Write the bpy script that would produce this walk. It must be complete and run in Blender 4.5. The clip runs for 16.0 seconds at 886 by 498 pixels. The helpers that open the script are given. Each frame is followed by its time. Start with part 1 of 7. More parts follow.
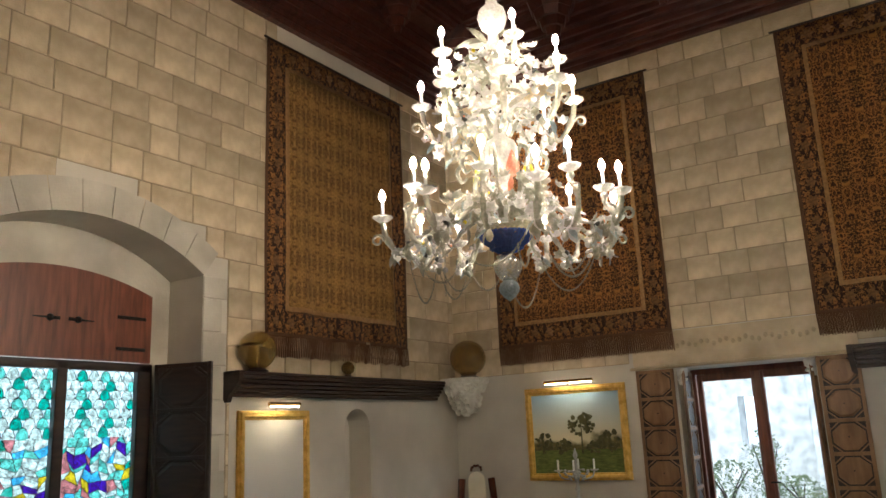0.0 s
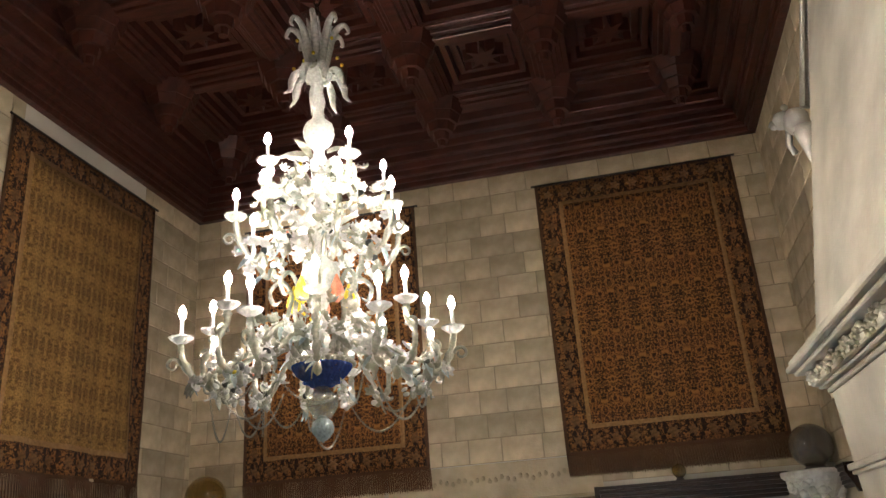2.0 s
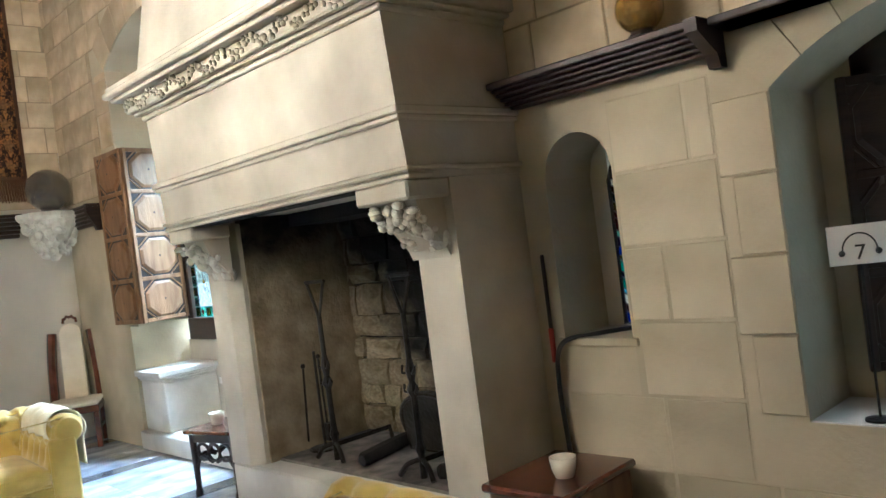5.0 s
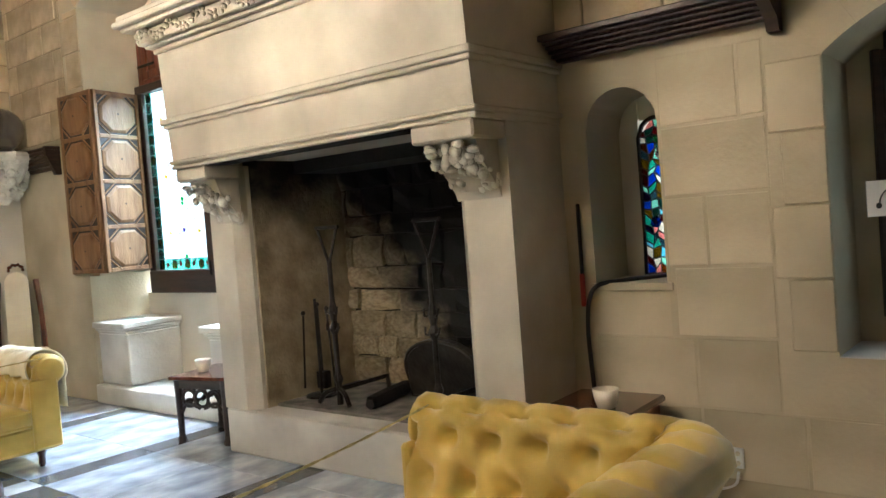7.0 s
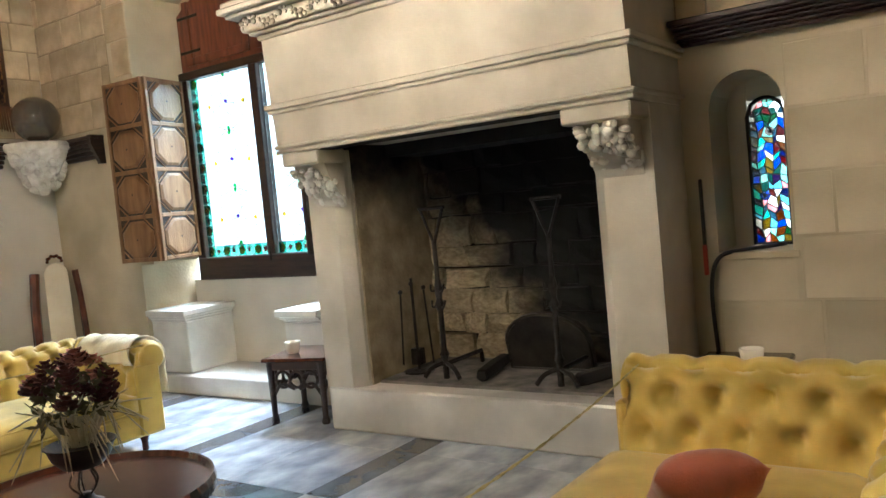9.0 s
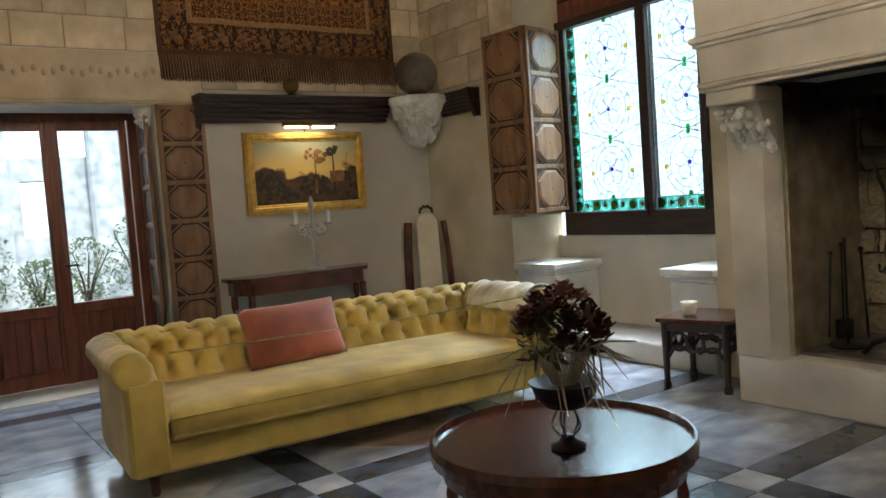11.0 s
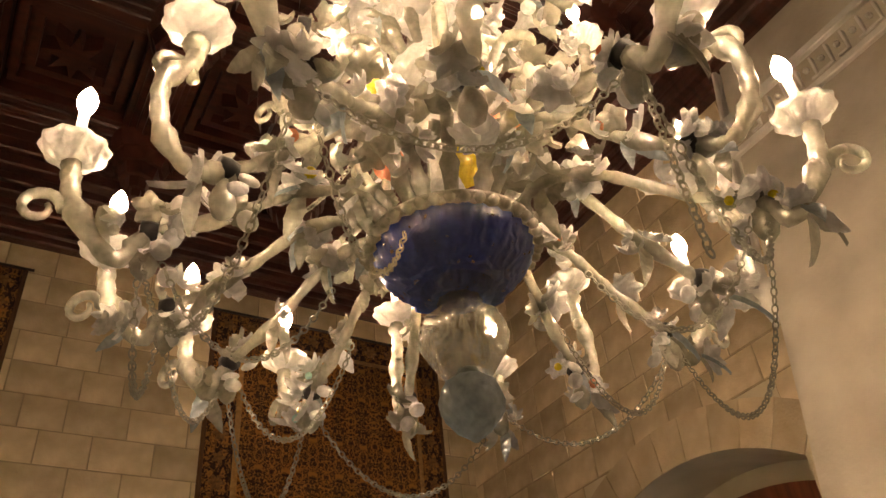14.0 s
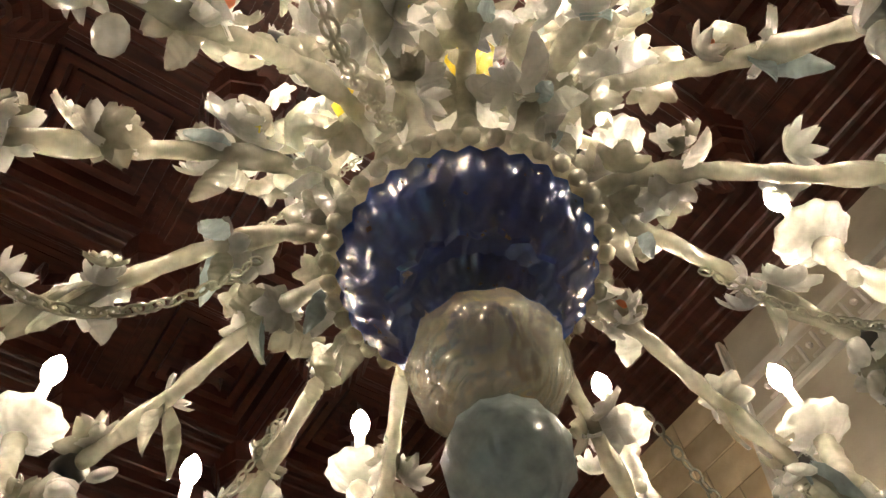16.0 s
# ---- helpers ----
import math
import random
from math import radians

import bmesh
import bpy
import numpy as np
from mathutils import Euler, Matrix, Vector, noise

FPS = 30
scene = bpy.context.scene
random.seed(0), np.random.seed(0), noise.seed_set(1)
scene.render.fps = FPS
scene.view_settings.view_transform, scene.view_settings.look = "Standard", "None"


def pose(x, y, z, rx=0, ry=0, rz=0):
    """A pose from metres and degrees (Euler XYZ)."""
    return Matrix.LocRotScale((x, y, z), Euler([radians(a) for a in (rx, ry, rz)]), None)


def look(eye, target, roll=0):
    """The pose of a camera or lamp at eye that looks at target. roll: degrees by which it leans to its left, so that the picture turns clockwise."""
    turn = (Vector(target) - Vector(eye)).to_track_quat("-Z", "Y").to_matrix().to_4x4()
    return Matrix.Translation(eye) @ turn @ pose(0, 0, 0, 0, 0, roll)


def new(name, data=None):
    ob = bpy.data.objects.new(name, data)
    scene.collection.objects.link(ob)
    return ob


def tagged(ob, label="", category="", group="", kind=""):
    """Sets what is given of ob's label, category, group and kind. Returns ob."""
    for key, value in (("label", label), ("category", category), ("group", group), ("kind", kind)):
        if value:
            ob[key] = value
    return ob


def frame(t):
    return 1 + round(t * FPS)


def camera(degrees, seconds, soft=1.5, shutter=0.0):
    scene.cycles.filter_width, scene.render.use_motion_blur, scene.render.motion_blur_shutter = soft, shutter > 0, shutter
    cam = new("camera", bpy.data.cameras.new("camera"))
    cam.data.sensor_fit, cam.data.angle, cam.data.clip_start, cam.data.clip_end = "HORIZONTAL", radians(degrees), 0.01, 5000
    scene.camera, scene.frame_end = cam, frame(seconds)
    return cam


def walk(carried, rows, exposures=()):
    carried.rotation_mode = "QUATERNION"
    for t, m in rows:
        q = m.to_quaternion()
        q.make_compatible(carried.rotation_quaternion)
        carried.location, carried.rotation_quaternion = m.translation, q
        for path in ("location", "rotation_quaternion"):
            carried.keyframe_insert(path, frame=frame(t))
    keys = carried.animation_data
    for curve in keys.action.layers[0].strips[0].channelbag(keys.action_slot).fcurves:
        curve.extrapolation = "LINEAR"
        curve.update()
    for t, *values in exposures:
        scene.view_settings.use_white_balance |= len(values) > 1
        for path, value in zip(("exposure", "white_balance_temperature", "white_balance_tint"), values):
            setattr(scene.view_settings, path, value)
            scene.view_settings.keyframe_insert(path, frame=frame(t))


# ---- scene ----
cam = camera(58.3, 16.0)
PATH = [
    (0, (-0.078, -0.644, 1.61), (-1.155, 0.979, 2.067), -2.6),
    (0.5, (-0.184, -0.55, 1.633), (-1.097, 1.117, 2.256), -2.4),
    (1, (-0.287, -0.507, 1.646), (-1.088, 1.183, 2.354), -2.6),
    (1.5, (-0.494, -0.493, 1.786), (-1.111, 1.266, 2.511), -4.0),
    (2, (-0.709, -0.565, 1.767), (-1.097, 1.262, 2.482), -4.2),
    (2.5, (-0.934, -0.605, 1.785), (-1.081, 1.279, 2.44), -2.3),
    (3, (-1.08, -0.692, 1.755), (-0.982, 1.236, 2.279), -2.9),
    (3.5, (-1.27, -0.698, 1.728), (-0.838, 1.231, 2.035), -5.2),
    (4, (-1.435, -0.62, 1.672), (-0.648, 1.212, 1.825), -5.9),
    (4.5, (-1.601, -0.553, 1.576), (-0.492, 1.11, 1.628), -5.8),
    (5, (-1.696, -0.403, 1.498), (-0.314, 1.043, 1.48), -7.4),
    (7.5, (-2.492, 0.154, 1.335), (-0.915, 1.383, 1.263), -4.2),
    (8, (-2.759, 0.323, 1.34), (-1.134, 1.487, 1.262), -4.0),
    (8.5, (-2.912, 0.497, 1.361), (-1.247, 1.602, 1.276), -4.1),
    (9, (-3.0, 0.706, 1.385), (-1.359, 1.843, 1.27), -5.5),
    (9.5, (-3.101, 0.857, 1.367), (-1.561, 2.124, 1.219), -5.5),
    (10, (-3.156, 1.118, 1.281), (-1.776, 2.551, 1.076), -4.4),
    (12.5, (-3.391, 1.706, 1.429), (-2.416, 3.444, 1.6), -4.7),
    (13, (-3.134, 1.81, 1.608), (-2.151, 3.502, 2.02), -5.4),
    (13.5, (-2.968, 1.956, 1.705), (-2.014, 3.484, 2.573), -5.5),
    (14, (-2.839, 2.132, 1.789), (-1.952, 3.457, 2.996), -6.4),
    (14.5, (-2.726, 2.262, 1.827), (-1.942, 3.441, 3.239), -6.4),
    (15, (-2.595, 2.405, 1.868), (-1.951, 3.491, 3.419), -6.4),
    (15.5, (-2.526, 2.587, 1.899), (-1.928, 3.47, 3.591), -8.6),
    (16, (-2.488, 2.778, 1.904), (-1.833, 3.526, 3.64), -9.1),
]
EXPOSURES = [(0, 0.2, 5800, 9), (2.5, 0.3, 5200, 7), (4.0, 0.4, 5000, 6), (5.0, 1.35, 5100, 6), (7.4, 1.15, 5700, 8), (9.2, 1.0, 5700, 8), (10.1, 0.6, 5600, 7), (12.4, -0.3, 6900, 20), (13.0, -0.2, 8000, 34), (13.5, 0.12, 9800, 36), (14.0, -0.3, 8200, 22), (14.5, -0.6, 7200, 13), (15.2, -0.65, 6500, 10), (16.0, -0.1, 6200, 8)]
walk(cam, [(t, look(eye, target, roll)) for t, eye, target, roll in PATH], EXPOSURES)

# ---------------- world, sun and large lights ----------------
world = bpy.data.worlds.new("sky")
scene.world = world
world.use_nodes = True
wn = world.node_tree.nodes
wl = world.node_tree.links
sky = wn.new("ShaderNodeTexSky")
sky.sky_type = "NISHITA"
sky.sun_disc = False
sky.sun_elevation = radians(48)
sky.sun_rotation = radians(150)
wl.new(sky.outputs["Color"], wn["Background"].inputs["Color"])
wn["Background"].inputs["Strength"].default_value = 0.15

sun = new("sun", bpy.data.lights.new("sun", "SUN"))
sun.data.energy = 5.0
sun.data.angle = radians(4)
sun.data.color = (1.0, 0.96, 0.9)
sun.matrix_world = look((0, 0, 20), (-1.5, 13.0, 0))


def area(name, eye, target, w, h, power, color):
    ob = new(name, bpy.data.lights.new(name, "AREA"))
    ob.data.shape, ob.data.size, ob.data.size_y = "RECTANGLE", w, h
    ob.data.energy, ob.data.color = power, color
    ob.matrix_world = look(eye, target)
    return ob


DAY = (0.86, 0.93, 1.0)
WARM = (1.0, 0.72, 0.42)
area("sky_light_fireside_window", (2.6, 6.1, 3.4), (-0.2, 4.4, 0.0), 1.9, 1.5, 480, DAY)
area("sky_light_garden_door", (-2.17, 9.6, 3.2), (-2.17, 6.4, 0.0), 1.4, 1.2, 90, DAY)
area("sky_light_figure_window", (-7.2, 2.9, 3.4), (-4.0, 2.9, 0.4), 1.8, 1.2, 10, DAY)
area("sky_light_south_window", (2.4, 0.2, 2.9), (-1.0, 0.0, 0.2), 1.2, 1.0, 45, DAY)

# ---------------- materials ----------------


def mk(name, c1, c2, scale=6.0, rough=0.7, bump=0.2, bscale=60.0, metal=0.0, vary=0.0, stretch=(1, 1, 1), spec=0.5, coarse=0.0, sheen=0.0, coat=0.0):
    m = bpy.data.materials.new(name)
    m.use_nodes = True
    n, l = m.node_tree.nodes, m.node_tree.links
    b = n["Principled BSDF"]
    tc = n.new("ShaderNodeTexCoord")
    mp = n.new("ShaderNodeMapping")
    mp.inputs["Scale"].default_value = stretch
    l.new(tc.outputs["Object"], mp.inputs["Vector"])
    big = n.new("ShaderNodeTexNoise")
    big.inputs["Scale"].default_value = scale
    big.inputs["Detail"].default_value = 6
    l.new(mp.outputs["Vector"], big.inputs["Vector"])
    mix = n.new("ShaderNodeMix")
    mix.data_type = "RGBA"
    mix.inputs["A"].default_value = (*c1, 1)
    mix.inputs["B"].default_value = (*c2, 1)
    ramp = n.new("ShaderNodeMapRange")
    ramp.inputs["From Min"].default_value, ramp.inputs["From Max"].default_value = 0.32, 0.68
    l.new(big.outputs["Fac"], ramp.inputs["Value"])
    l.new(ramp.outputs["Result"], mix.inputs["Factor"])
    out = mix.outputs["Result"]
    if vary:
        oi = n.new("ShaderNodeObjectInfo")
        hv = n.new("ShaderNodeHueSaturation")
        r = n.new("ShaderNodeMapRange")
        r.inputs["To Min"].default_value, r.inputs["To Max"].default_value = 1 - vary, 1 + vary
        l.new(oi.outputs["Random"], r.inputs["Value"])
        l.new(r.outputs["Result"], hv.inputs["Value"])
        l.new(out, hv.inputs["Color"])
        out = hv.outputs["Color"]
    if coarse:
        st = n.new("ShaderNodeTexNoise")
        st.inputs["Scale"].default_value, st.inputs["Detail"].default_value = coarse, 3
        l.new(tc.outputs["Object"], st.inputs["Vector"])
        r2 = n.new("ShaderNodeMapRange")
        r2.inputs["From Min"].default_value, r2.inputs["From Max"].default_value = 0.35, 0.7
        r2.inputs["To Min"].default_value, r2.inputs["To Max"].default_value = 0.72, 1.06
        l.new(st.outputs["Fac"], r2.inputs["Value"])
        h2 = n.new("ShaderNodeHueSaturation")
        l.new(r2.outputs["Result"], h2.inputs["Value"])
        l.new(out, h2.inputs["Color"])
        out = h2.outputs["Color"]
    l.new(out, b.inputs["Base Color"])
    b.inputs["Roughness"].default_value = rough
    b.inputs["Metallic"].default_value = metal
    b.inputs["Specular IOR Level"].default_value = spec
    if sheen:
        b.inputs["Sheen Weight"].default_value = sheen
    if coat:
        b.inputs["Coat Weight"].default_value = coat
        b.inputs["Coat Roughness"].default_value = 0.15
    if bump:
        fine = n.new("ShaderNodeTexNoise")
        fine.inputs["Scale"].default_value = bscale
        fine.inputs["Detail"].default_value = 5
        l.new(mp.outputs["Vector"], fine.inputs["Vector"])
        bp = n.new("ShaderNodeBump")
        bp.inputs["Strength"].default_value = bump
        bp.inputs["Distance"].default_value = 0.01
        l.new(fine.outputs["Fac"], bp.inputs["Height"])
        l.new(bp.outputs["Normal"], b.inputs["Normal"])
    return m


def glow(name, color, strength):
    m = bpy.data.materials.new(name)
    m.use_nodes = True
    b = m.node_tree.nodes["Principled BSDF"]
    b.inputs["Base Color"].default_value = (*color, 1)
    b.inputs["Emission Color"].default_value = (*color, 1)
    b.inputs["Emission Strength"].default_value = strength
    return m


def pane(name, color, gloss=0.12, rough=0.05, wavy=0.0):
    """Thin window glass: tinted, see-through, slightly shiny."""
    m = bpy.data.materials.new(name)
    m.use_nodes = True
    n, l = m.node_tree.nodes, m.node_tree.links
    n.remove(n["Principled BSDF"])
    t = n.new("ShaderNodeBsdfTransparent")
    t.inputs["Color"].default_value = (*color, 1)
    g = n.new("ShaderNodeBsdfGlossy")
    g.inputs["Roughness"].default_value = rough
    mx = n.new("ShaderNodeMixShader")
    mx.inputs["Fac"].default_value = gloss
    l.new(t.outputs[0], mx.inputs[1])
    l.new(g.outputs[0], mx.inputs[2])
    l.new(mx.outputs[0], n["Material Output"].inputs["Surface"])
    if wavy:
        w = n.new("ShaderNodeTexNoise")
        w.inputs["Scale"].default_value = 26
        w.inputs["Detail"].default_value = 5
        tc = n.new("ShaderNodeTexCoord")
        l.new(tc.outputs["Object"], w.inputs["Vector"])
        mr = n.new("ShaderNodeMapRange")
        mr.inputs["From Min"].default_value, mr.inputs["From Max"].default_value = 0.3, 0.7
        mr.inputs["To Min"].default_value, mr.inputs["To Max"].default_value = 1 - wavy, 1.0
        l.new(w.outputs["Fac"], mr.inputs["Value"])
        hs = n.new("ShaderNodeHueSaturation")
        hs.inputs["Color"].default_value = (*color, 1)
        l.new(mr.outputs["Result"], hs.inputs["Value"])
        l.new(hs.outputs["Color"], t.inputs["Color"])
    return m


M = {}
M["ashlar"] = mk("ashlar", (0.52, 0.41, 0.255), (0.64, 0.53, 0.36), 5.0, 0.85, 0.5, 45, vary=0.2, coarse=2.4)
M["mortar"] = mk("mortar", (0.27, 0.21, 0.14), (0.37, 0.30, 0.20), 8.0, 0.95, 0.3, 70)
M["plaster"] = mk("plaster", (0.58, 0.53, 0.43), (0.68, 0.63, 0.53), 1.6, 0.9, 0.15, 30, coarse=0.7)
M["wallstone"] = mk("wallstone", (0.50, 0.43, 0.29), (0.60, 0.53, 0.38), 2.0, 0.88, 0.3, 40, vary=0.07, coarse=1.0)
M["limestone"] = mk("limestone", (0.50, 0.455, 0.36), (0.64, 0.60, 0.50), 2.4, 0.75, 0.25, 40, coarse=1.6)
M["palestone"] = mk("palestone", (0.62, 0.60, 0.55), (0.74, 0.72, 0.66), 3.0, 0.7, 0.25, 45, coarse=2.0)
M["carved"] = mk("carved", (0.55, 0.52, 0.44), (0.72, 0.70, 0.62), 14.0, 0.8, 0.6, 60)
M["soot"] = mk("soot", (0.006, 0.006, 0.005), (0.022, 0.020, 0.018), 3.0, 0.95, 0.6, 30)
M["ash"] = mk("ash", (0.09, 0.085, 0.08), (0.22, 0.20, 0.18), 9.0, 0.95, 0.6, 50)
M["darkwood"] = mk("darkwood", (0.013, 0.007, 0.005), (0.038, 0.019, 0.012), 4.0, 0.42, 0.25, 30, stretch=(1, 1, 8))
M["ceilwood"] = mk("ceilwood", (0.030, 0.009, 0.006), (0.085, 0.026, 0.017), 3.0, 0.38, 0.3, 25, stretch=(1, 6, 1))
M["shutter"] = mk("shutter", (0.15, 0.075, 0.032), (0.27, 0.15, 0.07), 5.0, 0.5, 0.25, 30, stretch=(3, 3, 0.6))
M["mahogany"] = mk("mahogany", (0.055, 0.016, 0.010), (0.12, 0.038, 0.020), 5.0, 0.22, 0.1, 30, stretch=(1, 6, 1), coat=0.5)
M["doorwood"] = mk("doorwood", (0.10, 0.028, 0.014), (0.20, 0.062, 0.03), 5.0, 0.4, 0.2, 30, stretch=(5, 5, 0.6))
M["iron"] = mk("iron", (0.012, 0.011, 0.010), (0.04, 0.036, 0.032), 20.0, 0.5, 0.4, 80, metal=0.7)
M["gilt"] = mk("gilt", (0.62, 0.36, 0.07), (0.88, 0.58, 0.16), 16.0, 0.34, 0.35, 60, metal=0.85)
M["brass"] = mk("brass", (0.55, 0.36, 0.12), (0.75, 0.52, 0.2), 12.0, 0.25, 0.1, 60, metal=1.0)
M["velvet"] = mk("velvet", (0.58, 0.41, 0.075), (0.72, 0.54, 0.13), 5.0, 0.62, 0.15, 120, sheen=0.35, coarse=2.5)
M["throw"] = mk("throw", (0.66, 0.60, 0.42), (0.78, 0.74, 0.60), 9.0, 0.85, 0.4, 120)
M["coral"] = mk("coral", (0.30, 0.075, 0.035), (0.42, 0.12, 0.06), 5.0, 0.7, 0.2, 140, sheen=0.3, coarse=4)
M["cream"] = mk("cream", (0.66, 0.58, 0.42), (0.76, 0.69, 0.54), 5.0, 0.75, 0.2, 140)
M["white"] = mk("white", (0.72, 0.72, 0.70), (0.82, 0.82, 0.80), 6.0, 0.35, 0.05, 60)
M["porcelain"] = mk("porcelain", (0.70, 0.66, 0.55), (0.82, 0.79, 0.70), 6.0, 0.25, 0.05, 60)
M["amber"] = mk("amber", (0.26, 0.15, 0.025), (0.38, 0.24, 0.05), 4.0, 0.1, 0.0, 60, coat=0.6)
M["smoke"] = mk("smoke", (0.17, 0.15, 0.12), (0.28, 0.25, 0.2), 4.0, 0.12, 0.0, 60, coat=0.6)
for nm in ("amber", "smoke"):
    b = M[nm].node_tree.nodes["Principled BSDF"]
    b.inputs["Transmission Weight"].default_value = 0.55
    b.inputs["Roughness"].default_value = 0.06
M["black"] = mk("black", (0.010, 0.010, 0.012), (0.02, 0.02, 0.022), 8.0, 0.35, 0.05, 60)
M["mar_blue"] = mk("marble_grey_blue", (0.30, 0.35, 0.43), (0.58, 0.64, 0.71), 3.0, 0.15, 0.03, 30, vary=0.1, stretch=(1, 2.2, 1), coarse=5, spec=1.0)
M["mar_white"] = mk("marble_white", (0.50, 0.52, 0.53), (0.70, 0.71, 0.71), 2.5, 0.15, 0.03, 30, vary=0.08, stretch=(2, 1, 1), coarse=4)
M["mar_pink"] = mk("marble_pink", (0.42, 0.29, 0.22), (0.56, 0.42, 0.34), 5.0, 0.18, 0.03, 30, vary=0.1, coarse=5)
M["mar_dark"] = mk("marble_dark", (0.04, 0.048, 0.06), (0.14, 0.16, 0.19), 4.0, 0.15, 0.03, 30, vary=0.1, spec=1.0)
M["grout"] = mk("grout", (0.10, 0.10, 0.10), (0.18, 0.18, 0.17), 9.0, 0.9, 0.3, 60)
M["lead"] = mk("lead", (0.02, 0.02, 0.022), (0.05, 0.05, 0.055), 20.0, 0.6, 0.2, 80)


def carpet(name, dark, mid, light, sx, across=0.115, down=0.24):
    """Woven damask: mirrored columns of curling gold stems on a dark ground."""
    m = mk(name, dark, mid, 9.0, 0.95, 0.5, 220, stretch=(1.6, 1.6, 1.0))
    n, l = m.node_tree.nodes, m.node_tree.links
    b = n["Principled BSDF"]
    base = b.inputs["Base Color"].links[0].from_socket
    tc = n.new("ShaderNodeTexCoord")
    sp = n.new("ShaderNodeSeparateXYZ")
    l.new(tc.outputs["Object"], sp.inputs[0])
    cb = n.new("ShaderNodeCombineXYZ")
    for axis, size in (("X", across), ("Z", down)):
        fold = n.new("ShaderNodeMath")
        fold.operation = "PINGPONG"
        fold.inputs[1].default_value = size
        l.new(sp.outputs[axis], fold.inputs[0])
        l.new(fold.outputs[0], cb.inputs[axis])
    wob = n.new("ShaderNodeTexNoise")
    wob.inputs["Scale"].default_value, wob.inputs["Detail"].default_value = 30, 2
    l.new(tc.outputs["Object"], wob.inputs["Vector"])
    add = n.new("ShaderNodeVectorMath")
    add.operation = "MULTIPLY_ADD"
    add.inputs[1].default_value = (0.022, 0.022, 0.022)
    l.new(wob.outputs["Color"], add.inputs[0])
    l.new(cb.outputs[0], add.inputs[2])

    def stems(scale, lo, hi, seed):
        nz = n.new("ShaderNodeTexNoise")
        nz.noise_dimensions = "4D"
        nz.inputs["W"].default_value = seed
        nz.inputs["Scale"].default_value, nz.inputs["Detail"].default_value = scale, 1.5
        nz.inputs["Distortion"].default_value = 1.2
        l.new(add.outputs[0], nz.inputs["Vector"])
        a = n.new("ShaderNodeMath")
        a.operation = "SUBTRACT"
        a.inputs[1].default_value = 0.5
        l.new(nz.outputs["Fac"], a.inputs[0])
        ab = n.new("ShaderNodeMath")
        ab.operation = "ABSOLUTE"
        l.new(a.outputs[0], ab.inputs[0])
        r = n.new("ShaderNodeMapRange")
        r.inputs["From Min"].default_value, r.inputs["From Max"].default_value = lo, hi
        r.inputs["To Min"].default_value, r.inputs["To Max"].default_value = 1.0, 0.0
        l.new(ab.outputs[0], r.inputs["Value"])
        return r.outputs["Result"]
    col = base
    for scale, lo, hi, seed, shade in ((sx, 0.02, 0.06, 1.7, light), (sx * 0.45, 0.02, 0.07, 5.1, dark), (sx * 1.9, 0.01, 0.05, 9.3, light)):
        mx = n.new("ShaderNodeMix")
        mx.data_type = "RGBA"
        l.new(stems(scale, lo, hi, seed), mx.inputs["Factor"])
        l.new(col, mx.inputs["A"])
        mx.inputs["B"].default_value = (*shade, 1)
        col = mx.outputs["Result"]
    l.new(col, b.inputs["Base Color"])
    return m


M["rugfield"] = carpet("tapestry_field", (0.030, 0.010, 0.004), (0.078, 0.028, 0.008), (0.33, 0.145, 0.032), 13, 0.115, 0.37)
M["rugborder"] = carpet("tapestry_border", (0.024, 0.008, 0.004), (0.06, 0.022, 0.008), (0.31, 0.14, 0.035), 11, 0.19, 0.19)
M["ruggold"] = carpet("tapestry_gold_field", (0.12, 0.060, 0.014), (0.22, 0.115, 0.028), (0.38, 0.215, 0.06), 20, 0.09, 0.16)
M["rugflower"] = mk("tapestry_flower", (0.11, 0.05, 0.018), (0.22, 0.115, 0.04), 40, 0.95, 0.4, 200)
M["rugband"] = mk("tapestry_band", (0.27, 0.145, 0.055), (0.40, 0.235, 0.095), 30, 0.95, 0.4, 200)
M["fringe"] = mk("tapestry_fringe", (0.075, 0.034, 0.014), (0.13, 0.062, 0.027), 30, 0.95, 0.6, 150, stretch=(6, 6, 0.4))


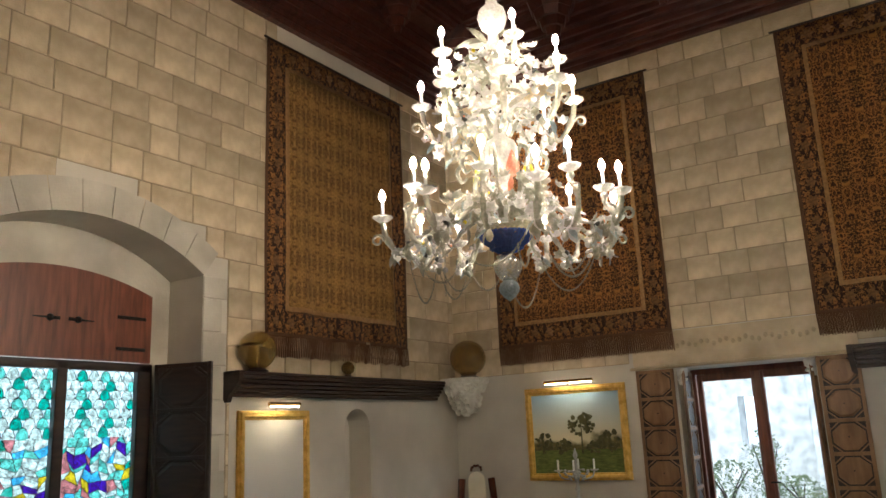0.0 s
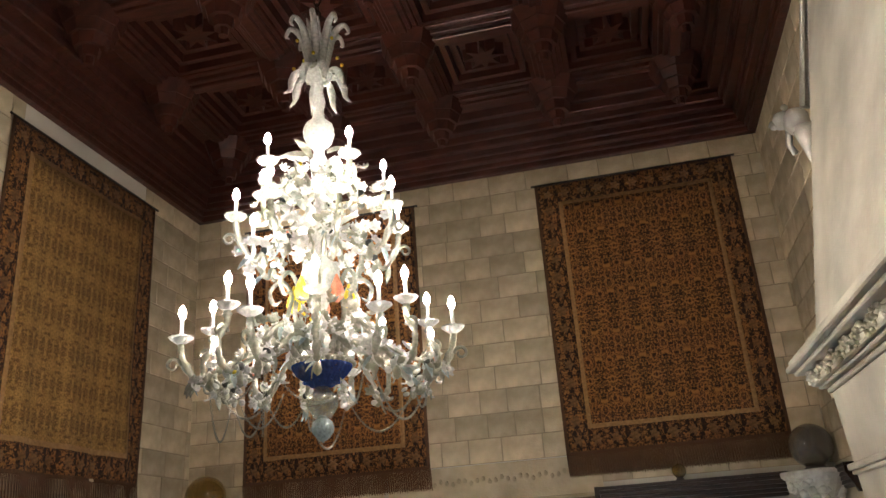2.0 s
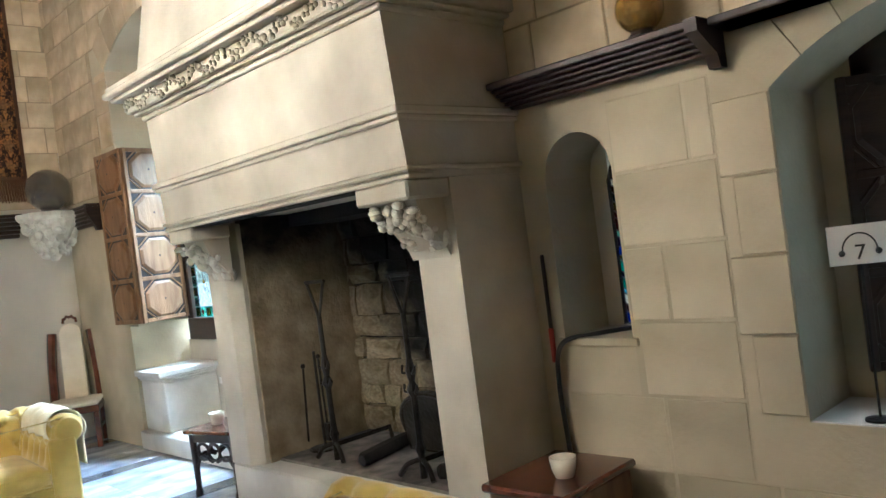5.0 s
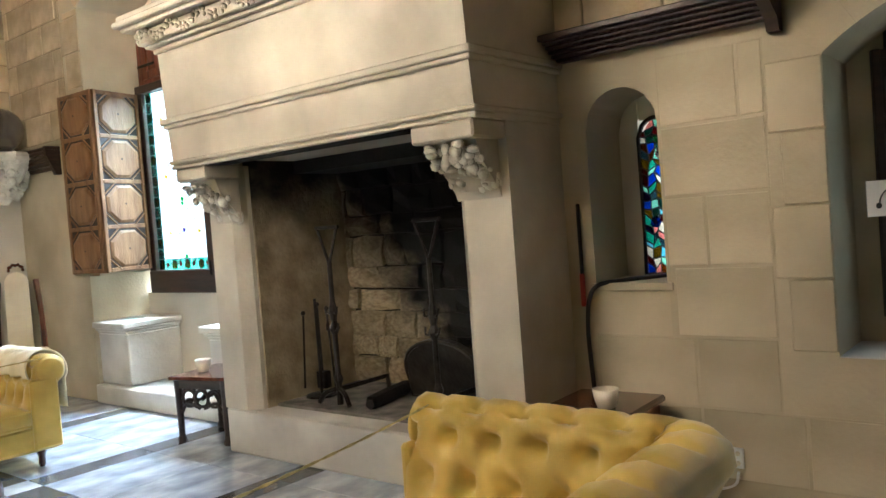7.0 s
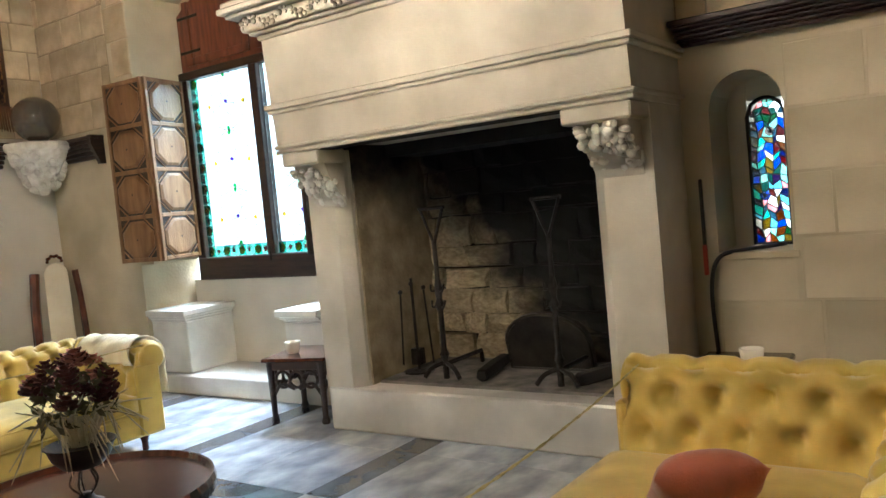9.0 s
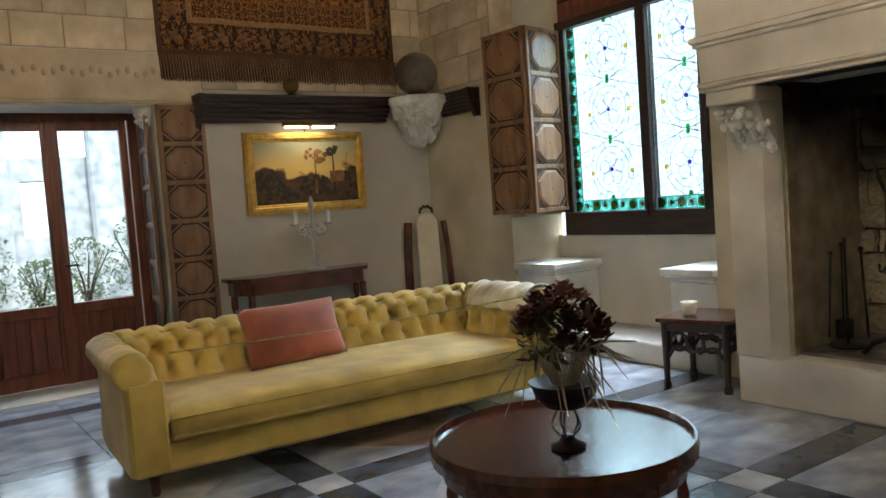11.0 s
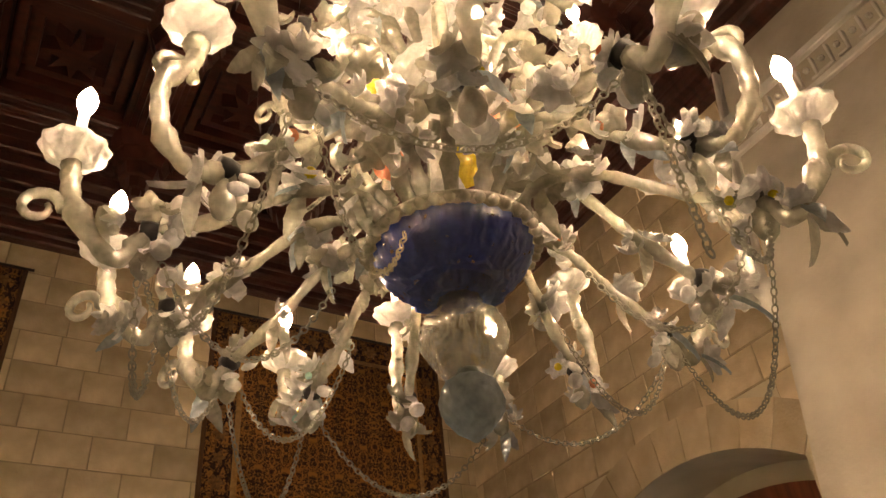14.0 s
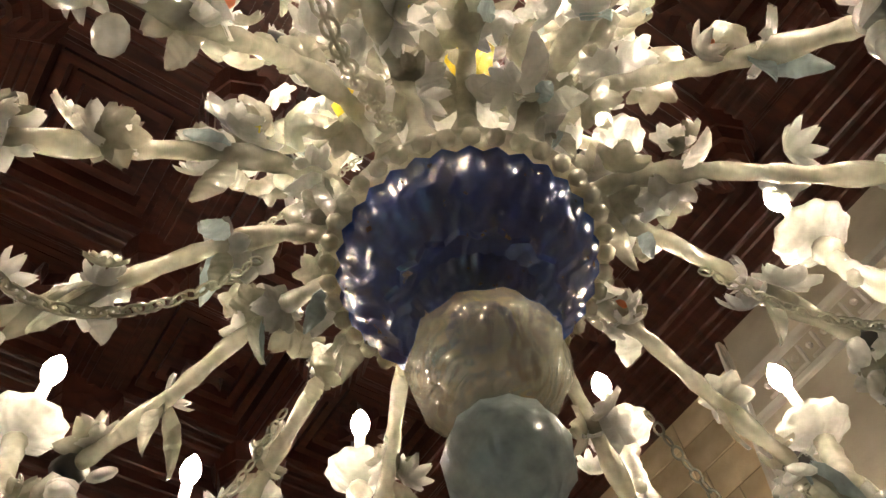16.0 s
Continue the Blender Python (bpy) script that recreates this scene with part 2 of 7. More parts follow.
def canvas(name, skyc, lowc, leaf, leaf2, horizon, trees):
    """An oil landscape: sky, far ground and dark masses of trees."""
    m = mk(name, leaf, leaf2, 14.0, 0.35, 0.2, 90)
    n, l = m.node_tree.nodes, m.node_tree.links
    b = n["Principled BSDF"]
    land = b.inputs["Base Color"].links[0].from_socket
    tc = n.new("ShaderNodeTexCoord")
    sp = n.new("ShaderNodeSeparateXYZ")
    l.new(tc.outputs["Generated"], sp.inputs[0])
    g = n.new("ShaderNodeMix")
    g.data_type = "RGBA"
    g.inputs["A"].default_value, g.inputs["B"].default_value = (*lowc, 1), (*skyc, 1)
    r0 = n.new("ShaderNodeMapRange")
    r0.inputs["From Min"].default_value, r0.inputs["From Max"].default_value = horizon, 1.0
    l.new(sp.outputs["Z"], r0.inputs["Value"])
    l.new(r0.outputs["Result"], g.inputs["Factor"])
    nz = n.new("ShaderNodeTexNoise")
    nz.inputs["Scale"].default_value, nz.inputs["Detail"].default_value = 3.4, 7
    l.new(tc.outputs["Object"], nz.inputs["Vector"])
    ma = n.new("ShaderNodeMath")
    ma.operation = "MULTIPLY_ADD"
    ma.inputs[1].default_value, ma.inputs[2].default_value = trees, horizon - trees * 0.5
    l.new(nz.outputs["Fac"], ma.inputs[0])
    lt = n.new("ShaderNodeMath")
    lt.operation = "SUBTRACT"
    l.new(ma.outputs[0], lt.inputs[0])
    l.new(sp.outputs["Z"], lt.inputs[1])
    r = n.new("ShaderNodeMapRange")
    r.inputs["From Min"].default_value, r.inputs["From Max"].default_value = -0.02, 0.06
    l.new(lt.outputs[0], r.inputs["Value"])
    mx = n.new("ShaderNodeMix")
    mx.data_type = "RGBA"
    l.new(r.outputs["Result"], mx.inputs["Factor"])
    l.new(g.outputs["Result"], mx.inputs["A"])
    l.new(land, mx.inputs["B"])
    l.new(mx.outputs["Result"], b.inputs["Base Color"])
    return m


M["land_gold"] = canvas("golden_landscape", (0.30, 0.32, 0.22), (0.72, 0.48, 0.12), (0.025, 0.018, 0.008), (0.14, 0.07, 0.02), 0.55, 1.5)
M["land_blue"] = canvas("blue_sky_landscape", (0.30, 0.44, 0.55), (0.62, 0.55, 0.36), (0.05, 0.05, 0.015), (0.17, 0.13, 0.04), 0.45, 0.5)
M["portrait"] = canvas("pale_picture", (0.62, 0.58, 0.48), (0.50, 0.48, 0.44), (0.34, 0.36, 0.42), (0.55, 0.54, 0.52), 0.3, 0.8)


def murano(name, color, clear):
    """Milky blown glass: lets light through softly, shiny, partly clear."""
    m = bpy.data.materials.new(name)
    m.use_nodes = True
    n, l = m.node_tree.nodes, m.node_tree.links
    n.remove(n["Principled BSDF"])
    tc = n.new("ShaderNodeTexCoord")
    nz = n.new("ShaderNodeTexNoise")
    nz.inputs["Scale"].default_value, nz.inputs["Detail"].default_value = 60, 4
    l.new(tc.outputs["Object"], nz.inputs["Vector"])
    wv = n.new("ShaderNodeTexWave")
    wv.inputs["Scale"].default_value, wv.inputs["Distortion"].default_value = 16, 14
    l.new(tc.outputs["Object"], wv.inputs["Vector"])
    bp = n.new("ShaderNodeBump")
    bp.inputs["Strength"].default_value, bp.inputs["Distance"].default_value = 0.45, 0.004
    hm = n.new("ShaderNodeMath")
    l.new(wv.outputs["Fac"], hm.inputs[0])
    l.new(nz.outputs["Fac"], hm.inputs[1])
    l.new(hm.outputs[0], bp.inputs["Height"])
    mixc = n.new("ShaderNodeMix")
    mixc.data_type = "RGBA"
    l.new(nz.outputs["Fac"], mixc.inputs["Factor"])
    mixc.inputs["A"].default_value = (*[c * 0.48 for c in color], 1)
    mixc.inputs["B"].default_value = (*[min(1, c * 1.4) for c in color], 1)
    d, t, g, tr = (n.new("ShaderNodeBsdf" + k) for k in ("Diffuse", "Translucent", "Glossy", "Transparent"))
    for s_ in (d, t):
        l.new(mixc.outputs["Result"], s_.inputs["Color"])
    for s_ in (d, t, g):
        l.new(bp.outputs["Normal"], s_.inputs["Normal"])
    tr.inputs["Color"].default_value = (*[0.5 + 0.5 * c for c in color], 1)
    g.inputs["Roughness"].default_value = 0.12
    cur = d
    for other, f in ((t, 0.55), (tr, clear), (g, 0.17)):
        mx = n.new("ShaderNodeMixShader")
        mx.inputs["Fac"].default_value = f
        l.new(cur.outputs[0], mx.inputs[1])
        l.new(other.outputs[0], mx.inputs[2])
        cur = mx
    l.new(cur.outputs[0], n["Material Output"].inputs["Surface"])
    return m


M["opal"] = murano("opal_glass", (0.55, 0.54, 0.45), 0.50)
M["smokyglass"] = murano("smoky_clear_glass", (0.42, 0.41, 0.34), 0.62)
M["milk"] = murano("milk_glass", (0.86, 0.85, 0.76), 0.28)
M["blueglass"] = murano("blue_glass", (0.03, 0.06, 0.27), 0.14)
M["paleblue"] = murano("pale_blue_glass", (0.46, 0.55, 0.58), 0.3)
M["yellowglass"] = murano("yellow_glass", (0.85, 0.60, 0.06), 0.08)
M["pinkglass"] = murano("pink_glass", (0.80, 0.30, 0.18), 0.08)
M["aqua"] = murano("aqua_glass", (0.42, 0.72, 0.66), 0.15)
M["bulb"] = glow("bulb_glow", (1.0, 0.79, 0.56), 600.0)
M["picbulb"] = glow("picture_lamp_glow", (1.0, 0.85, 0.6), 14.0)
M["daylight"] = glow("daylight_beyond", (0.90, 0.96, 1.0), 1.3)
M["daylight_east"] = glow("bright_sky_beyond", (0.90, 0.96, 1.0), 1.7)
M["clear"] = pane("clear_glass", (0.92, 0.96, 0.97), 0.06)
M["textured"] = pane("textured_glass", (0.82, 0.93, 0.94), 0.10, 0.12, wavy=0.28)
for nm, c in dict(teal=(0.18, 0.68, 0.58), green=(0.1, 0.6, 0.25), red=(0.75, 0.08, 0.10), orange=(0.9, 0.40, 0.05), yellow=(0.95, 0.75, 0.12),
                  blue=(0.06, 0.20, 0.75), purple=(0.28, 0.12, 0.60), sky=(0.35, 0.75, 0.95), rose=(0.9, 0.5, 0.5), ivory=(0.95, 0.95, 0.9), aqua=(0.48, 0.85, 0.77)).items():
    M["g_" + nm] = pane("glass_" + nm, c, 0.05, wavy=0.25)
    M["d_" + nm] = pane("dense_glass_" + nm, [0.32 * v for v in c], 0.05, wavy=0.35)

# ---------------- mesh helpers ----------------


def link(name, bm, material, parent=None, smooth=False, at=None):
    me = bpy.data.meshes.new(name)
    bmesh.ops.recalc_face_normals(bm, faces=bm.faces)
    bm.to_mesh(me)
    bm.free()
    if smooth:
        for p in me.polygons:
            p.use_smooth = True
    me.materials.append(material)
    ob = new(name, me)
    if at is not None:
        ob.matrix_world = at
    if parent:
        ob.parent = parent
    return ob


def part(name, bm, material, parent, label="", smooth=False):
    ob = link(name, bm, material, parent, smooth)
    return tagged(ob, label) if label else ob


def thing(name, label, category, at=Matrix(), group="", kind=""):
    ob = new(name)
    ob.empty_display_size = 0.1
    ob.matrix_world = at
    return tagged(ob, label, category, group, kind)


def box(bm, x0, x1, y0, y1, z0, z1, bevel=0.0):
    vs = [bm.verts.new((x, y, z)) for x in (x0, x1) for y in (y0, y1) for z in (z0, z1)]
    fs = [bm.faces.new([vs[i] for i in f]) for f in ((0, 1, 3, 2), (4, 6, 7, 5), (0, 4, 5, 1), (2, 3, 7, 6), (0, 2, 6, 4), (1, 5, 7, 3))]
    if bevel:
        es = list({e for f in fs for e in f.edges})
        bmesh.ops.bevel(bm, geom=es, offset=bevel, segments=1, affect="EDGES", clamp_overlap=True)
    return bm


def boxm(x0, x1, y0, y1, z0, z1, bevel=0.0):
    return box(bmesh.new(), x0, x1, y0, y1, z0, z1, bevel)


def grid(bm, pts, closed_u=False, closed_v=False):
    """Quads over rows of points."""
    vs = [[bm.verts.new(p) for p in row] for row in pts]
    nu, nv = len(vs), len(vs[0])
    for i in range(nu if closed_u else nu - 1):
        for j in range(nv if closed_v else nv - 1):
            bm.faces.new((vs[i][j], vs[(i + 1) % nu][j], vs[(i + 1) % nu][(j + 1) % nv], vs[i][(j + 1) % nv]))
    return vs


def lathe(bm, profile, seg=20, c=(0, 0, 0), flute=0.0, nflute=12, caps=True):
    rows = []
    for r, z in profile:
        rows.append([(c[0] + r * (1 + flute * math.cos(nflute * a)) * math.cos(a), c[1] + r * (1 + flute * math.cos(nflute * a)) * math.sin(a), c[2] + z)
                     for a in (2 * math.pi * k / seg for k in range(seg))])
    vs = grid(bm, rows, closed_v=True)
    if caps:
        for row in (vs[0], vs[-1]):
            bm.faces.new(row)
    return bm


def tube(bm, pts, radii, seg=8, caps=True):
    pts = [Vector(p) for p in pts]
    if not isinstance(radii, (list, tuple)):
        radii = [radii] * len(pts)
    rows = []
    up = Vector((0.13, 0.21, 1)).normalized()
    for i, p in enumerate(pts):
        d = (pts[min(i + 1, len(pts) - 1)] - pts[max(i - 1, 0)]).normalized()
        a = d.cross(up)
        if a.length < 1e-3:
            a = d.cross(Vector((1, 0, 0)))
        a.normalize()
        b = d.cross(a)
        rows.append([tuple(p + radii[i] * (math.cos(t) * a + math.sin(t) * b)) for t in (2 * math.pi * k / seg for k in range(seg))])
    vs = grid(bm, rows, closed_v=True)
    if caps:
        bm.faces.new(vs[0]), bm.faces.new(vs[-1])
    return bm


def ball(bm, c, r, seg=10, squash=1.0):
    n = max(4, seg // 2)
    prof = [(max(r * math.sin(math.pi * k / n), r * 0.02), -r * squash * math.cos(math.pi * k / n)) for k in range(n + 1)]
    return lathe(bm, prof, seg, c)


def prism(bm, poly, axis, a0, a1):
    """A polygon of (u, v) drawn out along an axis: x takes (y, z), y takes (x, z), z takes (x, y)."""
    put = {"x": lambda u, v, a: (a, u, v), "y": lambda u, v, a: (u, a, v), "z": lambda u, v, a: (u, v, a)}[axis]
    lo = [bm.verts.new(put(u, v, a0)) for u, v in poly]
    hi = [bm.verts.new(put(u, v, a1)) for u, v in poly]
    bm.faces.new(lo), bm.faces.new(hi)
    for i in range(len(poly)):
        j = (i + 1) % len(poly)
        bm.faces.new((lo[i], lo[j], hi[j], hi[i]))
    return bm


def spline(points, steps=6):
    """A smooth line through points."""
    pts = [Vector(p) for p in points]
    ext = [2 * pts[0] - pts[1]] + pts + [2 * pts[-1] - pts[-2]]
    out = []
    for i in range(1, len(ext) - 2):
        p0, p1, p2, p3 = ext[i - 1:i + 3]
        for k in range(steps):
            t = k / steps
            out.append(0.5 * (2 * p1 + (p2 - p0) * t + (2 * p0 - 5 * p1 + 4 * p2 - p3) * t * t + (3 * p1 - p0 - 3 * p2 + p3) * t ** 3))
    return out + [pts[-1]]


def arch(u, lo, hi, spring, rise):
    """Height of a segmental arch over u."""
    h = (hi - lo) / 2
    rad = (h * h + rise * rise) / (2 * rise)
    return spring + math.sqrt(max(rad * rad - (u - (lo + hi) / 2) ** 2, 0)) - (rad - rise)


def wall(name, axis, near, far, u0, u1, z0, z1, openings, material, label):
    """A wall with openings (lo, hi, bottom, spring, rise) through it. axis x: the wall runs along y."""
    cuts = {u0, u1}
    for lo, hi, bottom, spring, rise in openings:
        n = 20 if rise else 1
        cuts |= {lo + (hi - lo) * k / n for k in range(n + 1)}
    cuts = sorted(cuts)
    bm = bmesh.new()
    a, b = min(near, far), max(near, far)

    def col(ua, ub, za, zb):
        if zb - za > 1e-4:
            (box(bm, a, b, ua, ub, za, zb) if axis == "x" else box(bm, ua, ub, a, b, za, zb))
    for ua, ub in zip(cuts, cuts[1:]):
        mid = (ua + ub) / 2
        hole = [o for o in openings if o[0] < mid < o[1]]
        if not hole:
            col(ua, ub, z0, z1)
            continue
        lo, hi, bottom, spring, rise = hole[0]
        col(ua, ub, z0, bottom)
        if not rise:
            col(ua, ub, spring, z1)
            continue
        za, zb = arch(ua, lo, hi, spring, rise), arch(ub, lo, hi, spring, rise)
        prism(bm, [(ua, za), (ub, zb), (ub, z1), (ua, z1)], "x" if axis == "x" else "y", a, b)
    return tagged(link(name, bm, material), label, "wall", kind="structure")

# ---------------- the hall: walls, floor, ceiling ----------------
XL, XR, YN, YS, ZC = -5.72, 1.17, 8.0, -4.2, 5.96
WIN_R = (4.72, 6.60, 0.15, 3.38, 0.30)
ALCOVE = (6.60, 6.78, 0.15, 1.10, 0.0)
NICHE = (1.51, 1.87, 0.99, 1.72, 0.18)
WIN_S = (-0.53, 0.81, 0.68, 1.89, 0.24)
HEARTH = (2.33, 3.97, 0.0, 1.77, 0.0)
wall_east = wall("wall_east", "x", XR, XR + 0.6, YS, YN + 0.6, 0, ZC + 1, [WIN_R, ALCOVE, NICHE, WIN_S, HEARTH], M["wallstone"], "tan limestone wall with deep arched windows and a fireplace")
DOOR = (-2.85, -1.45, 0.0, 2.21, 0.0)
wall_north = wall("wall_north", "y", YN, YN + 0.6, XL, XR, 0, ZC + 1, [DOOR], M["plaster"], "pale plastered wall under coursed stone, with a garden door")
WIN_L = (1.83, 3.96, 0.75, 3.10, 0.34)
NICHE_L = (5.84, 6.26, 0.6, 1.74, 0.19)
wall_west = wall("wall_west", "x", XL, XL - 0.6, YS, YN + 0.6, 0, ZC + 1, [WIN_L, NICHE_L], M["plaster"], "pale plastered wall under coursed stone, with an arched window")
# unseen closing wall, given a brown colour so it bounces less light
wall_south = wall("wall_south", "y", YS, YS - 0.3, XL, XR, 0, ZC + 1, [], M["shutter"], "plain unseen end wall, coloured brown to darken the south end")

tagged(link("niche_back", boxm(XL - 0.6, XL - 0.3, 5.82, 6.28, 0.55, 1.95), M["plaster"]), "plastered back of a shallow arched niche", "wall", kind="structure")
tagged(link("floor", boxm(XL - 0.6, XR + 0.9, YS - 0.3, YN + 0.6, -0.25, -0.012), M["grout"]), "dark joints of a polished marble floor", "floor", kind="structure")

# ceiling: stepped cornice all round, coffers, stars and hanging bosses in one mesh
bm = bmesh.new()
box(bm, XL, XR, YS, YN, 6.75, 6.95)
steps = ((0.0, 0.05), (0.07, 0.10), (0.13, 0.17), (0.20, 0.22), (0.28, 0.30), (0.36, 0.37), (0.45, 0.47), (0.56, 0.58), (0.68, 0.80))
for k, (off, h) in enumerate(steps):
    w = 0.07 if k % 2 else 0.10
    z0, z1 = ZC + off * 0.9 - 0.02, ZC + off * 0.9 + 0.16
    d0 = off * 0.85
    for (xa, xb, ya, yb) in ((XL, XL + d0 + w, YS, YN), (XR - d0 - w, XR, YS, YN), (XL, XR, YN - d0 - w, YN), (XL, XR, YS, YS + d0 + w)):
        box(bm, xa, xb, ya, yb, z0, z1, 0.012)
CX = [XL + 0.85 + k * (XR - XL - 1.7) / 4 for k in range(5)]
CY = [YN - 0.85 - k * 1.29 for k in range(9)]
for x in CX:
    for w, zz in ((0.16, 6.52), (0.11, 6.47), (0.06, 6.43)):
        box(bm, x - w, x + w, CY[-1], CY[0], zz, zz + 0.3, 0.01)
for y in CY:
    for w, zz in ((0.155, 6.525), (0.105, 6.475), (0.055, 6.435)):
        box(bm, CX[0], CX[-1], y - w, y + w, zz, zz + 0.3, 0.01)
for i, x in enumerate(CX):
    for j, y in enumerate(CY):
        # boss: an inverted stepped pyramid
        for r, za, zb in ((0.30, 6.36, 6.5), (0.24, 6.26, 6.38), (0.17, 6.16, 6.28), (0.10, 6.07, 6.18), (0.05, 6.0, 6.09)):
            lathe(bm, [(r * 0.82, za), (r, zb)], 8, (x, y, 0))
        if i < 4 and j < 8:
            mx_, my_ = x + (CX[1] - CX[0]) / 2, y - 0.645
            for k, d in enumerate((0.50, 0.40, 0.30)):
                for (xa, xb, ya, yb) in ((-d, d, d - 0.06, d), (-d, d, -d, -d + 0.06), (-d, -d + 0.06, -d + 0.06, d - 0.06), (d - 0.06, d, -d + 0.06, d - 0.06)):
                    box(bm, mx_ + xa, mx_ + xb, my_ + ya, my_ + yb, 6.55 + 0.05 * k, 6.76)
            star = [((0.22 if k % 2 else 0.10) * math.cos(math.pi * k / 8 + 0.39), (0.22 if k % 2 else 0.10) * math.sin(math.pi * k / 8 + 0.39)) for k in range(16)]
            prism(bm, [(mx_ + u, my_ + v) for u, v in star], "z", 6.60, 6.76)
ceiling = tagged(link("ceiling", bm, M["ceilwood"]), "dark carved wooden coffered ceiling with stars and hanging bosses", "ceiling", kind="structure")

# ---------------- openings: garden door ----------------
bm = boxm(-3.32, -1.04, 7.985, 7.998, 2.25, 2.62, 0.004)
lintel = tagged(link("door_lintel", bm, M["ashlar"]), "long carved limestone lintel over the garden door", "lintel", kind="structure")
bm = bmesh.new()
for k in range(26):
    x = -3.0 + k * 0.066
    ball(bm, (x, 7.984, 2.46 + 0.02 * math.sin(k * 1.9)), 0.022, 7, 1.3)
part("carving", bm, M["ashlar"], lintel)
bm = bmesh.new()
box(bm, -3.36, -1.0, 7.97, 7.997, 2.215, 2.248, 0.008)
part("moulding", bm, M["ashlar"], lintel)

door = thing("door_1", "glazed double garden door of red-brown wood, closed", "door", Matrix(), kind="structure")
DY = 8.50
bm = bmesh.new()
box(bm, -2.85, -1.45, DY, DY + 0.07, 2.15, 2.21, 0.006)
box(bm, -2.85, -2.80, DY, DY + 0.07, 0, 2.16, 0.006)
box(bm, -1.53, -1.45, DY, DY + 0.07, 0, 2.16, 0.006)
part("door_frame", bm, M["doorwood"], door)
for xa, xb in ((-2.79, -2.14), (-2.13, -1.54)):
    bm = bmesh.new()
    box(bm, xa, xa + 0.06, DY + 0.005, DY + 0.055, 0.02, 2.15, 0.006)
    box(bm, xb - 0.06, xb, DY + 0.005, DY + 0.055, 0.02, 2.15, 0.006)
    box(bm, xa + 0.06, xb - 0.06, DY + 0.006, DY + 0.054, 2.07, 2.15, 0.006)
    box(bm, xa + 0.06, xb - 0.06, DY + 0.006, DY + 0.054, 0.58, 0.67, 0.006)
    box(bm, xa + 0.06, xb - 0.06, DY + 0.006, DY + 0.054, 0.02, 0.14, 0.006)
    leaf = part("door_leaf", bm, M["doorwood"], door)
    for k in range(5):
        w = (xb - xa - 0.12) / 5
        part("board", boxm(xa + 0.062 + k * w, xa + 0.058 + (k + 1) * w, DY + 0.02, DY + 0.04, 0.14, 0.58, 0.005), M["doorwood"], leaf)
    part("backing", boxm(xa + 0.05, xb - 0.05, DY + 0.041, DY + 0.052, 0.12, 0.60), M["doorwood"], leaf)
    part("pane", boxm(xa + 0.06, xb - 0.06, DY + 0.026, DY + 0.032, 0.67, 2.07), M["clear"], leaf).visible_shadow = False
part("cover_strip", boxm(-2.17, -2.10, DY - 0.012, DY + 0.004, 0.02, 2.15, 0.004), M["doorwood"], door)
part("door_handle", tube(bmesh.new(), [(-2.115, DY - 0.01, 0.98), (-2.115, DY - 0.05, 0.98), (-2.02, DY - 0.05, 0.98)], 0.009), M["iron"], door)
tagged(link("door_sill", boxm(-2.86, -1.47, 8.0, 8.6, -0.02, 0.012), M["limestone"]), "worn limestone door sill", "sill", kind="structure")


def octagon_leaf(name, width, height, n, front, back, at, label, group):
    """A shutter leaf, standing in its own xz plane: rails, stiles and octagonal panels."""
    t = thing(name, label, "shutter", at, group)
    bm = bmesh.new()
    box(bm, 0, 0.035, -0.016, 0.016, 0, height, 0.004)
    box(bm, width - 0.035, width, -0.016, 0.016, 0, height, 0.004)
    ph = height / n
    for k in range(n + 1):
        z = min(max(k * ph, 0.02), height - 0.02)
        box(bm, 0.035, width - 0.035, -0.015, 0.015, z - 0.018, z + 0.018, 0.004)
    part("frame", bm, front, t)
    for k in range(n):
        c, r, rz = width / 2, width / 2 - 0.045, ph / 2 - 0.03
        poly = [(c + r * 1.03 * math.cos(a) / 0.924 * 0.95, (k + 0.5) * ph + rz * 1.03 * math.sin(a) / 0.924 * 0.95) for a in (math.pi / 8 + math.pi / 4 * q for q in range(8))]
        cx_, cz_ = c, (k + 0.5) * ph
        bm = bmesh.new()
        grid(bm, [[(cx_ + (u - cx_) * f, yy, cz_ + (v - cz_) * f) for u, v in poly] for f, yy in ((1.0, 0.013), (1.0, -0.010), (0.86, -0.021), (0.05, -0.023))], closed_v=True)
        part("panel", bm, back, t)
        part("backboard", boxm(0.034, width - 0.034, -0.004, 0.004, k * ph + 0.017, (k + 1) * ph - 0.017), M["darkwood"], t)
        for sx in (0, 1):
            for sz in (0, 1):
                x0 = 0.035 if sx == 0 else width - 0.035
                z0 = k * ph + 0.018 if sz == 0 else (k + 1) * ph - 0.018
                dx, dz = (1 if sx == 0 else -1), (1 if sz == 0 else -1)
                bm = bmesh.new()
                tube(bm, [(x0, -0.012, z0 + dz * rz * 0.55), (x0 + dx * r * 0.55, -0.012, z0)], 0.007, 5)
                part("corner_bead", bm, front, t)
    return t


